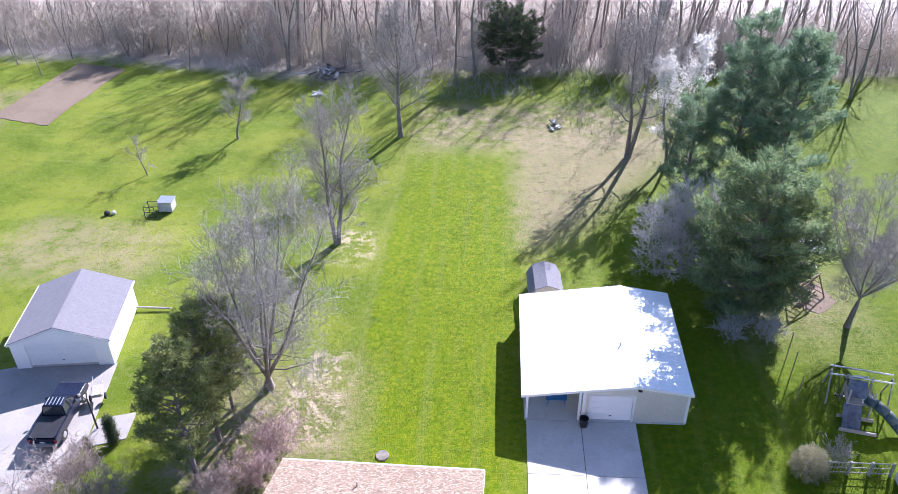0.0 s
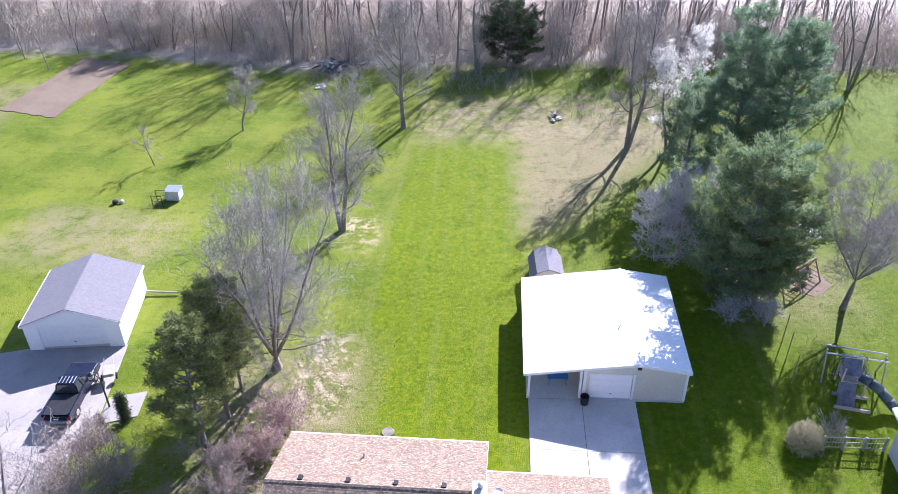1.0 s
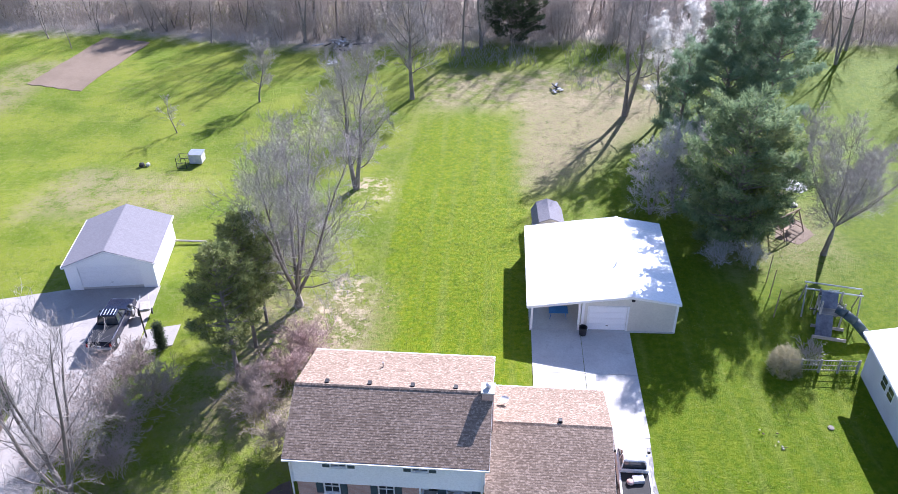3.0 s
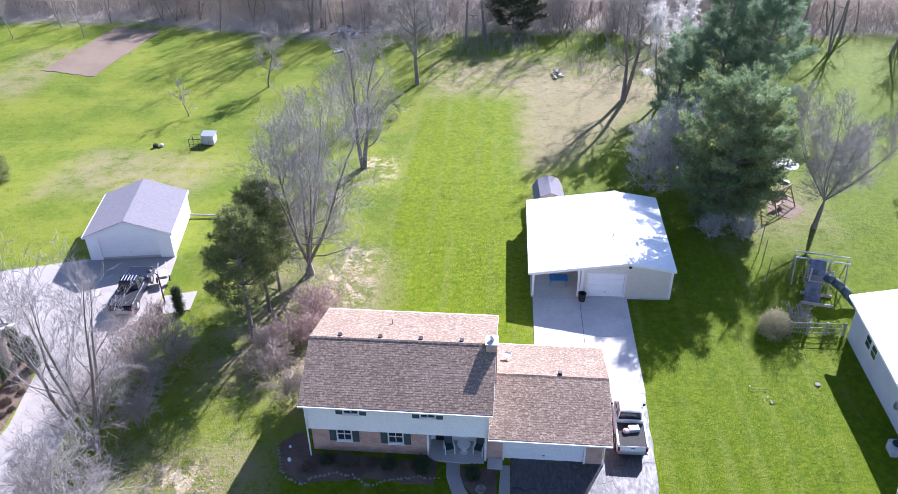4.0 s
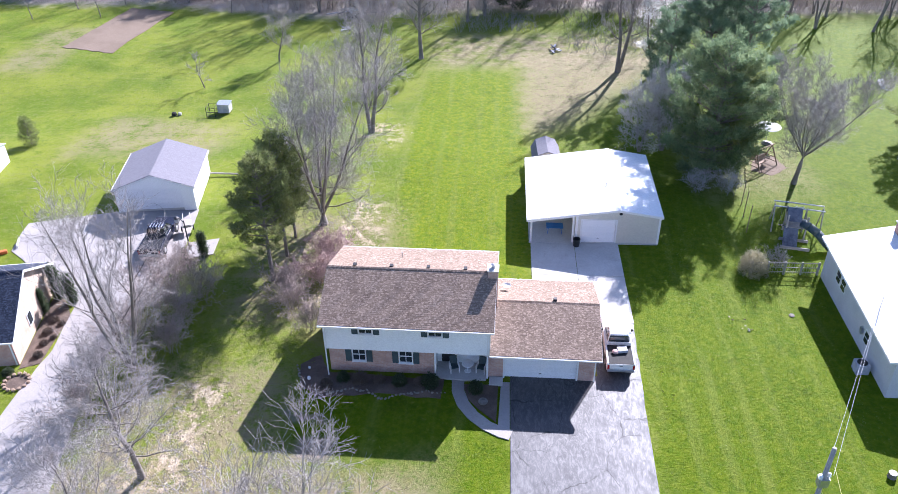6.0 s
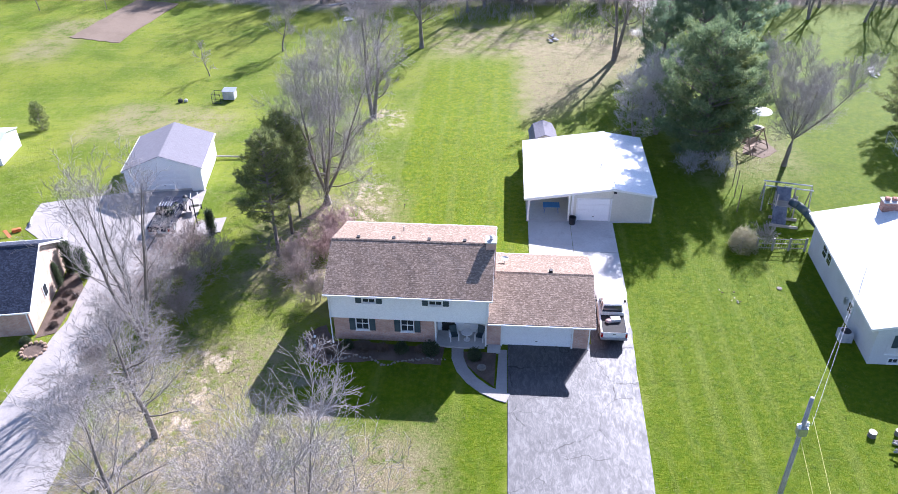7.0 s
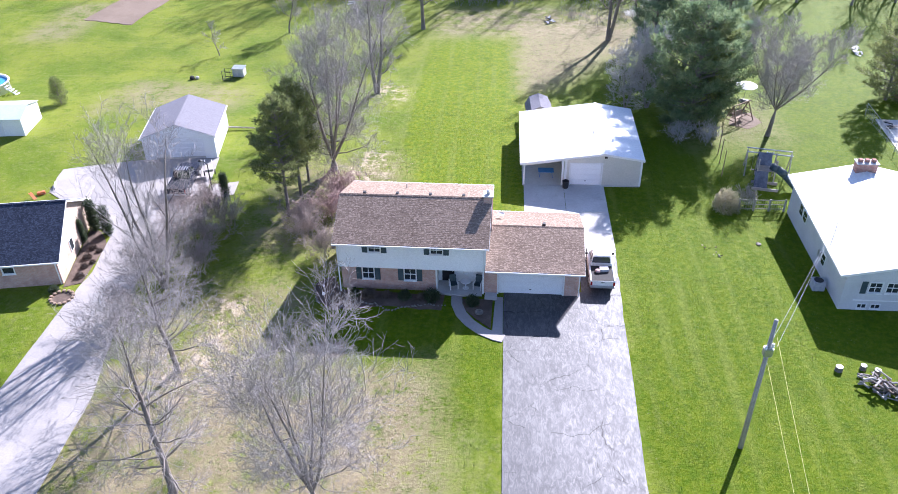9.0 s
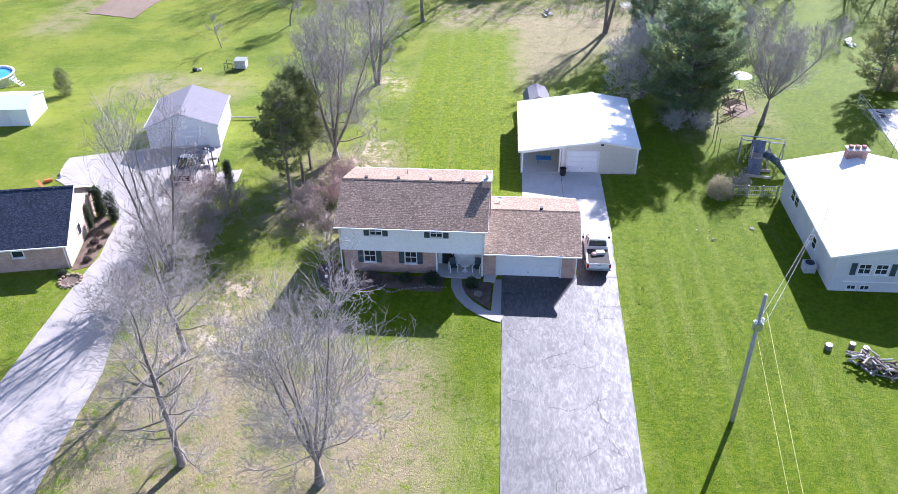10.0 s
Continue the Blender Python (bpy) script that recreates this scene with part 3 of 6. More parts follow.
def laps(s, x0, x1, y, z0, z1, holes=(), step=0.18, out=0.018):
    """Lapped boards on a front wall."""
    k = max(1, round((z1 - z0) / step))
    for i in range(k):
        a, b = z0 + (z1 - z0) * i / k, z0 + (z1 - z0) * (i + 1) / k
        cuts = [x0]
        for h in sorted(holes):
            if h[2] < b and h[3] > a:
                cuts += [h[0], h[1]]
        cuts.append(x1)
        for p, q in zip(cuts[::2], cuts[1::2]):
            if q - p > 0.02:
                s.side([(y, a), (y, b), (y - 0.004, b), (y - out, a)], p, q)
    return s


def window(parent, x0, x1, y, z0, z1, cols=1, rows=2, frame_w=0.07, shutters=0.0, label="white sash window"):
    """A sash window in a front wall: y is the wall's face."""
    s = Shape()
    for a, b, c, d in ((x0, x1, z0, z0 + frame_w), (x0, x1, z1 - frame_w, z1), (x0, x0 + frame_w, z0 + frame_w, z1 - frame_w), (x1 - frame_w, x1, z0 + frame_w, z1 - frame_w)):
        s.box(a, b, y - 0.05, y + 0.10, c, d)
    w = part("window", s, TRIM, parent, label)
    m = Shape()
    for i in range(1, cols):
        x = x0 + (x1 - x0) * i / cols
        m.box(x - 0.02, x + 0.02, y + 0.005, y + 0.045, z0 + frame_w, z1 - frame_w)
    for i in range(1, rows):
        z = z0 + (z1 - z0) * i / rows
        m.box(x0 + frame_w, x1 - frame_w, y + 0.003, y + 0.047, z - 0.025, z + 0.025)
    if cols > 1 or rows > 1:
        part("glazing_bar", m, TRIM, w)
    part("pane", Shape().box(x0 + frame_w, x1 - frame_w, y + 0.05, y + 0.06, z0 + frame_w, z1 - frame_w), GLASS, w, "dark reflecting glass")
    part("sill", Shape().box(x0 - 0.04, x1 + 0.04, y - 0.10, y - 0.051, z0 - 0.05, z0 + 0.01), TRIM, w)
    for x in ((x0 - shutters - 0.03, x1 + 0.03) if shutters else ()):
        h = Shape().box(x, x + shutters, y - 0.05, y - 0.005, z0, z1)
        k = int((z1 - z0) / 0.09)
        for i in range(k):
            z = z0 + 0.03 + (z1 - z0 - 0.06) * i / k
            h.side([(y - 0.05, z), (y - 0.05, z + 0.05), (y - 0.068, z)], x + 0.04, x + shutters - 0.04)
        part("shutter", h, SHUTTER, parent, "dark teal louvred shutter")
    return w


def panel_door(parent, x0, x1, y, z0, z1, rows=4, cols=4, material=None, label="white sectional garage door"):
    s = Shape().box(x0, x1, y + 0.03, y + 0.09, z0, z1)
    for j in range(rows):
        a, b = z0 + (z1 - z0) * j / rows, z0 + (z1 - z0) * (j + 1) / rows
        s.box(x0 + 0.006, x1 - 0.006, y + 0.012, y + 0.03, a + 0.008, b - 0.008)
        for i in range(cols):
            p, q = x0 + (x1 - x0) * i / cols, x0 + (x1 - x0) * (i + 1) / cols
            s.box(p + 0.09, q - 0.09, y, y + 0.012, a + 0.10, b - 0.10)
    d = part("garage_door", s, material or DOORWHITE, parent, label)
    part("handle", Shape().box((x0 + x1) / 2 - 0.08, (x0 + x1) / 2 + 0.08, y - 0.035, y, z0 + 0.42, z0 + 0.46), BLACKPAINT, d)
    return d


def main_house():
    h = thing("house", "two-storey house with brown shingle roof, white siding over pink brick", "house", pose(-1.3, 27.0, 0.36, 0, 0, -1.3) @ pose(1.3, -27.0, 0))
    # z below is counted from the ground at the front
    lower = [(-10.95, -9.95, 0.95, 2.15), (-7.65, -6.65, 0.95, 2.15), (-5.05, -1.5, 0.1, 2.35)]
    part("wall", wall_box(Shape(), -12.55, -1.3, 23.75, 31.9, -0.3, 2.45, 0.22, lower), BRICK, h, "pink brick ground floor wall")
    upper = [(-10.25, -9.25, 3.82, 4.62), (-5.5, -4.5, 3.82, 4.62)]
    up = Shape()
    wall_box(up, -12.55, -1.3, 23.3, 31.9, 2.45, 4.8, 0.2, upper)
    up.box(-12.55, -1.3, 23.3, 23.75, 2.40, 2.45)
    laps(up, -12.55, -1.3, 23.3, 2.40, 4.8, upper)
    for x in (-12.55, -1.5):
        up.side([(23.3, 4.8), (31.9, 4.8), (27.1, 6.5)], x, x + 0.2)
    part("wall", up, SIDING, h, "white lapped siding of the upper floor")
    part("floor", Shape().box(-12.3, -1.5, 24.0, 31.7, 2.3, 2.40), WOOD, h)
    for x in (-12.6, -1.34):
        part("corner_board", Shape().box(x, x + 0.09, 23.26, 23.36, 2.4, 4.75), TRIM, h)
    roof = gable_roof(h, -12.9, -1.0, 22.85, 4.84, 27.1, 6.70, 32.2, 4.85, SHINGLE, "brown asphalt shingle roof with a pale ridge")
    for x in (-11.0, -8.4, -5.8, -3.2):
        part("roof_vent", Shape().front([(x - 0.14, 6.50), (x + 0.14, 6.50), (x + 0.11, 6.75), (x - 0.11, 6.75)], 27.25, 27.55), BLACKPAINT, roof, "dark roof vent")
    part("vent_pipe", Shape().tube((-8.0, 29.9, 5.3), (-8.0, 29.9, 6.1), 0.05), STEEL, roof)
    window(h, -10.95, -9.95, 23.75, 0.95, 2.15, 2, 2, shutters=0.42)
    window(h, -7.65, -6.65, 23.75, 0.95, 2.15, 2, 2, shutters=0.42)
    window(h, -10.25, -9.25, 23.3, 3.82, 4.62, 2, 2, shutters=0.42)
    window(h, -5.5, -4.5, 23.3, 3.82, 4.62, 2, 2, shutters=0.42)
    # recessed porch
    pr = Shape().box(-5.05, -1.52, 25.0, 25.2, 0.1, 2.4).box(-5.2, -5.05, 23.97, 25.2, 0.1, 2.4)
    part("porch_wall", pr, SIDING, h, "white porch wall in shade")
    d = part("front_door", Shape().box(-4.75, -3.8, 24.93, 24.995, 0.2, 2.25), BLACKPAINT, h, "dark front door")
    part("door_handle", Shape().box(-3.95, -3.9, 24.88, 24.93, 1.1, 1.25), STEEL, d)
    window(h, -3.1, -1.9, 24.99, 0.95, 2.15, 2, 1)
    part("porch_slab", Shape().prism([(-5.04, 25.0), (-5.04, 23.6), (-4.7, 23.3), (-3.2, 23.15), (-1.52, 23.3), (-1.52, 25.0)], -0.2, 0.16), CONCRETE, h, "grey concrete porch slab", 0.02)
    part("porch_step", Shape().box(-1.30, -0.35, 22.85, 23.7, -0.2, 0.14), CONCRETE, h, "", 0.02)
    for x in (-5.12, -1.5):
        part("porch_post", Shape().box(x, x + 0.12, 23.4, 23.52, 0.16, 2.4), TRIM, h)
    # chimney on the gable
    ch = Shape().box(-1.62, -0.92, 26.6, 27.4, 3.0, 7.05)
    c = part("chimney", ch, BRICK, h, "pink brick chimney")
    part("chimney_cap", Shape().box(-1.68, -0.86, 26.54, 27.46, 7.05, 7.13), CONCRETE, c)
    part("flue", Shape().tube((-1.24, 27.05, 7.13), (-1.24, 27.05, 7.33), 0.14, 0.13, 10), STEEL, c)
    part("flue_hood", Shape().lathe([(0.18, 7.33), (0.18, 7.37), (0.05, 7.43)], 10, (-1.24, 27.05, 0)), STEEL, c)
    # attached garage
    hole = [(-0.25, 4.7, 0.0, 2.3)]
    part("garage_wall", wall_box(Shape(), -1.3, 5.9, 23.75, 31.6, -0.3, 2.4, 0.2, hole), BRICK, h, "pink brick garage wall")
    part("garage_gable", Shape().side([(23.75, 2.4), (31.6, 2.4), (27.2, 3.9), (23.75, 2.9)], 5.7, 5.9), BRICK, h, "pink brick garage gable")
    part("garage_lintel", Shape().box(-1.3, 5.7, 23.75, 23.95, 2.4, 2.9), BRICK, h, "pink brick over the garage door")
    part("garage_floor", Shape().box(-1.1, 5.7, 24.0, 31.7, -0.1, 0.02), CONCRETE, h)
    panel_door(h, -0.25, 4.7, 23.85, 0.02, 2.3, 4, 8)
    fr = Shape().box(-0.37, -0.25, 23.7, 23.9, 0, 2.3).box(4.7, 4.82, 23.7, 23.9, 0, 2.3).box(-0.37, 4.82, 23.69, 23.9, 2.3, 2.42)
    part("door_frame", fr, TRIM, h)
    groof = gable_roof(h, -1.28, 6.25, 22.78, 2.88, 27.2, 4.16, 32.15, 2.36, SHINGLE, "brown asphalt shingle roof of the garage")
    part("roof_vent", Shape().front([(3.0, 4.08), (3.28, 4.08), (3.25, 4.32), (3.03, 4.32)], 27.35, 27.6), BLACKPAINT, groof, "dark roof vent")
    part("satellite_dish", Shape().lathe([(0.05, 0), (0.2, 0.04), (0.3, 0.11), (0.31, 0.11), (0.2, 0.03), (0.05, -0.02)], 14, (-0.3, 29.6, 3.6)).tube((-0.3, 29.6, 3.2), (-0.3, 29.6, 3.62), 0.025), CLOTH, groof, "small grey satellite dish")
    # downspouts
    for x, y in ((-12.62, 23.2), (5.95, 23.7), (-1.42, 23.2)):
        part("downspout", Shape().box(x - 0.04, x + 0.04, y - 0.06, y + 0.02, 0 if x != -1.42 else 2.5, 2.7 if x > 0 else 4.8), TRIM, h)
    return h


main_house()


def pole_barn():
    b = thing("pole_barn", "white-roofed cream steel pole barn with open carport bay", "garage", pose(0, 0, 0.0))
    # ridge along y at x = 9.3
    xl, xm, xr, xe = 1.5, 9.3, 13.1, 5.6
    zl, zm, zr, ze = 2.40, 3.52, 2.90, 3.02
    y0, y1 = 41.25, 52.55
    s = Shape().front([(xl, zl), (xe, ze), (xm, zm), (xr, zr), (xr, zr - 0.06), (xm, zm - 0.07), (xe, ze - 0.07), (xl, zl - 0.06)], y0, y1)
    roof = part("roof", s, METALROOF, b, "white ribbed sheet metal roof")
    n, s = 36, Shape()
    for i in range(n + 1):
        y = y0 + 0.06 + (y1 - y0 - 0.12) * i / n
        for (xa, za), (xb, zb) in (((xl, zl), (xe, ze)), ((xe, ze), (xm, zm)), ((xm, zm), (xr, zr))):
            s.add([(xa, y - 0.022, za + 0.002), (xa, y + 0.022, za + 0.002), (xa, y, za + 0.008), (xb, y - 0.022, zb + 0.002), (xb, y + 0.022, zb + 0.002), (xb, y, zb + 0.008)],
                  [(0, 1, 2), (3, 5, 4), (0, 2, 5, 3), (1, 4, 5, 2)])
    tagged(part("ribs", s, METALROOF, roof), kind="stuff")
    part("ridge_cap", Shape().front([(xm - 0.22, zm - 0.005), (xm, zm + 0.05), (xm + 0.22, zm + 0.01), (xm, zm + 0.03)], y0 - 0.02, y1 + 0.02), METALROOF, roof)
    part("roof_vent", Shape().tube((8.6, 45.6, 3.3), (8.6, 45.6, 3.75), 0.06), STEEL, roof)
    for y in (y0 - 0.03, y1 + 0.004):
        part("fascia", Shape().front([(xl, zl + 0.01), (xe, ze + 0.01), (xm, zm + 0.02), (xr, zr + 0.01), (xr, zr - 0.2), (xm, zm - 0.19), (xe, ze - 0.2), (xl, zl - 0.2)], y, y + 0.026), TRIM, roof)
    for x, z in ((xl - 0.03, zl), (xr + 0.004, zr)):
        part("eave_trim", Shape().box(x, x + 0.026, y0 - 0.03, y1 + 0.03, z - 0.2, z), TRIM, roof)
    # enclosed bay
    w = Shape()
    for x in (5.75, 12.85):
        top = 3.02 - 0.1 if x < 6 else 2.8
        w.box(x, x + 0.1, 41.45, 52.3, -0.2, top)
    def gable(y):
        w.front([(5.85, -0.2), (6.3, -0.2), (6.3, 2.9), (5.85, 2.9)], y, y + 0.1)
        w.front([(6.3, 2.35), (9.15, 2.35), (9.15, 3.38), (6.3, 2.96)], y, y + 0.1)
        w.front([(9.15, -0.2), (12.85, -0.2), (12.85, 2.8), (9.3, 3.42), (9.15, 3.38)], y, y + 0.1)
    gable(41.45)
    w.front([(1.8, -0.2), (12.85, -0.2), (12.85, 2.8), (9.3, 3.42), (5.6, 2.9), (1.8, 2.3)], 52.2, 52.3)
    part("wall", w, BEIGE, b, "cream ribbed steel wall")
    k, w = 26, Shape()
    for i in range(k):
        x = 9.35 + (12.85 - 9.35) * i / k * 1.0
        zt = 3.38 - (x - 9.3) * 0.165
        w.box(x, x + 0.03, 41.43, 41.45, 0, zt - 0.04)
    tagged(part("ribs", w, BEIGE, b), kind="stuff")
    panel_door(b, 6.3, 9.15, 41.5, 0.05, 2.35, 4, 4)
    fr = Shape().box(6.15, 6.3, 41.40, 41.55, 0.05, 2.45).box(9.15, 9.3, 41.40, 41.55, 0.05, 2.45).box(6.3, 9.15, 41.40, 41.55, 2.35, 2.45)
    part("door_frame", fr, TRIM, b)
    part("corner_trim", Shape().box(12.80, 12.98, 41.41, 41.45, -0.1, 2.75).box(12.95, 12.98, 41.45, 41.6, -0.1, 2.75), TRIM, b)
    part("corner_trim", Shape().box(5.70, 5.92, 41.40, 41.45, -0.1, 2.85), TRIM, b)
    for x in (1.82, 5.45):
        for y in ((41.4, 46.8, 52.0) if x < 2 else (41.4,)):
            part("post", Shape().box(x, x + 0.16, y, y + 0.16, -0.2, 2.25 if x < 2 else 2.85), TRIM, b, "white square carport post")
    part("header", Shape().front([(1.8, 2.05), (5.7, 2.65), (5.7, 2.85), (1.8, 2.25)], 41.42, 41.5), TRIM, b)
    part("slab", Shape().box(1.75, 12.9, 41.3, 52.4, -0.3, 0.05), CONCRETE, b, "concrete carport floor")
    l = part("wall_lamp", Shape().box(9.35, 9.6, 41.22, 41.36, 3.05, 3.2), BLACKPAINT, b, "dark flood lamp at the gable")
    return b


pole_barn()


def blue_stool(x, y):
    t = thing("outdoor_table", "blue folding table standing in the carport", "table", pose(x, y, 0.05))
    part("tabletop", Shape().box(-0.75, 0.75, -0.45, 0.45, 0.66, 0.72), BLUE, t, "", 0.02)
    for sx in (-0.65, 0.65):
        for sy in (-0.36, 0.36):
            part("leg", Shape().tube((sx, sy, 0), (sx * 0.85, sy * 0.85, 0.66), 0.025), BLUE, t)


blue_stool(4.05, 43.0)
barrel = solid("barrel", Shape().lathe([(0.30, 0), (0.34, 0.05), (0.37, 0.45), (0.38, 0.85), (0.41, 0.88), (0.41, 0.93), (0.36, 0.93), (0.34, 0.5), (0.0, 0.48)], 20), BLACKPAINT,
               "black plastic rubbish barrel beside the garage door", "barrel", pose(5.85, 40.85, 0.06) @ Matrix.Scale(0.8, 4))


def garden_shed(m):
    s = thing("garden_shed", "small weathered grey shed with a gambrel shingle roof", "shed", m)
    part("wall", Shape().front([(-1.3, 0), (1.3, 0), (1.3, 1.5), (0.9, 2.2), (0, 2.5), (-0.9, 2.2), (-1.3, 1.5)], -1.6, 1.6), GREYWOOD, s)
    o = [(-1.45, 1.42), (-0.98, 2.25), (0, 2.62), (0.98, 2.25), (1.45, 1.42), (1.38, 1.40), (0.94, 2.18), (0, 2.54), (-0.94, 2.18), (-1.38, 1.40)]
    for a, b, c, d in ((0, 1, 8, 9), (1, 2, 7, 8), (2, 3, 6, 7), (3, 4, 5, 6)):
        part("roof_panel", Shape().front([o[a], o[b], o[c], o[d]], -1.75, 1.75), GREYROOF, s, "grey shingled roof panel")
    part("shed_door", Shape().box(-0.6, 0.6, -1.65, -1.605, 0.05, 1.85), GREYWOOD, s)


garden_shed(pose(3.7, 55.4, -0.1, 0, 0, 3))


def left_garage():
    g = thing("detached_garage", "white detached garage with a grey shingle roof", "garage", pose(-32.9, 44.95, 0.4, 0, 0, 7.5))
    W, D, H = 3.6, 7.2, 2.25
    def lapwall():
        s = Shape()
        s.front([(-W, -0.3), (-2.55, -0.3), (-2.55, H), (-W, H)], 0, 0.15).front([(2.45, -0.3), (W, -0.3), (W, H), (2.45, H)], 0, 0.15)
        s.front([(-2.55, 2.1), (2.45, 2.1), (2.45, H), (-2.55, H)], 0, 0.15).front([(-W, H), (W, H), (0, 3.5)], 0, 0.15).front([(-W, H), (W, H), (0, 3.5)], D - 0.15, D)
        s.box(-W, W, D - 0.15, D, -0.3, H).box(-W, -W + 0.15, 0.15, D - 0.15, -0.3, H).box(W - 0.15, W, 0.15, D - 0.15, -0.3, H)
        for x0, x1 in ((-W, -2.55), (2.45, W)):
            laps(s, x0, x1, 0, -0.1, H)
        for i in range(9):
            z = H + 0.14 * i
            e = W * (1 - (z + 0.14 - H) / 1.3)
            if e > 0.05:
                s.side([(0, z), (0, z + 0.14), (-0.004, z + 0.14), (-0.018, z)], -e, e)
        return s
    part("wall", lapwall(), SIDING, g, "white lapped siding")
    panel_door(g, -2.55, 2.45, 0.05, 0.0, 2.1, 4, 8)
    part("floor", Shape().box(-W + 0.1, W - 0.1, 0.1, D - 0.2, -0.3, 0.02), CONCRETE, g)
    s = Shape()
    for sx in (-1, 1):
        s.front([(0, 3.66), (sx * (W + 0.14), H - 0.02), (sx * (W + 0.14), H - 0.12), (0, 3.55)], -0.08, D + 0.12)
    roof = part("roof", s, GREYROOF, g, "grey shingle roof")
    c = Shape()
    k = 26
    for sx in (-1, 1):
        for i in range(k):
            a, b = i / k, (i + 1) / k + 0.01
            xa, xb = sx * (W + 0.16) * (1 - a), sx * (W + 0.16) * (1 - b)
            za, zb = H - 0.02 + 1.44 * a, H - 0.02 + 1.44 * b
            c.front([(xa, za + 0.003), (xb, zb + 0.003), (xb, zb + 0.006), (xa, za + 0.024)], -0.09, D + 0.13)
    tagged(part("shingles", c, GREYROOF, roof), kind="stuff")
    for sx in (-1, 1):
        part("gutter", Shape().box(sx * (W + 0.2) - 0.05, sx * (W + 0.2) + 0.05, -0.09, D + 0.13, H - 0.17, H - 0.03), TRIM, roof, "white gutter")
        for y in (-0.14, D + 0.135):
            part("rake_board", Shape().front([(0, 3.64), (sx * (W + 0.14), H - 0.03), (sx * (W + 0.14), H - 0.2), (0, 3.45)], y, y + 0.025), TRIM, roof)
    part("wall_lamp", Shape().box(-W - 0.1, -W - 0.01, 1.4, 1.55, 1.6, 1.85), TRIM, g)
    # rail that juts from the back corner
    part("rail", Shape().tube((W, D - 0.4, -0.1), (W + 2.9, D - 0.7, -0.2), 0.09), GREYWOOD, g, "grey wooden rail")


left_garage()


def left_house():
    h = thing("neighbour_house", "tan brick house with a dark navy shingle roof", "house", pose(-35.3, 23.45, 0.4, 0, 0, 10))
    L, D, H = 16.0, 9.2, 2.3
    w = Shape()
    wall_box(w, -L, 0, 0, D, -0.4, H, 0.25, [(-4.3, -3.3, 1.35, 2.05)])
    w.side([(0, H), (D, H), (D / 2, 4.95)], -0.25, 0)
    w.side([(0, H), (D, H), (D / 2, 5.0)], -L, -L + 0.25)
    part("wall", w, BRICKTAN, h, "tan brick wall")
    gable_roof(h, -L - 0.3, 0.3, -0.28, H + 0.05, D / 2, 5.1, D + 0.4, H - 0.0, NAVY, "dark navy asphalt shingle roof")
    for x0, x1, z0, z1 in ((-L, -4.3, -0.4, H), (-3.3, 0, -0.4, H), (-4.3, -3.3, -0.4, 1.35), (-4.3, -3.3, 2.05, H)):
        part("front_brickwork", Shape().box(x0, x1, -0.06, -0.003, z0, z1), BRICK, h, "pink brick front")
    window(h, -4.3, -3.3, -0.06, 1.35, 2.05, 1, 1)
    part("gable_window", Shape().box(0.0, 0.05, 3.2, 4.0, 0.9, 2.0), TRIM, h, "small white-framed gable window")
    part("gable_pane", Shape().box(0.05, 0.06, 3.28, 3.92, 0.98, 1.92), GLASS, h)
    part("downspout", Shape().box(-0.2, -0.1, -0.09, -0.02, 0, H - 0.1), TRIM, h)
    part("back_beam", Shape().box(0.05, 0.3, D - 1.2, D + 2.2, 2.35, 2.6), GREYWOOD, h, "brown wooden beam")
    part("path", Shape().box(-9, 0.6, -1.9, -0.8, -0.25, 0.0), CONCRETE, h)


left_house()


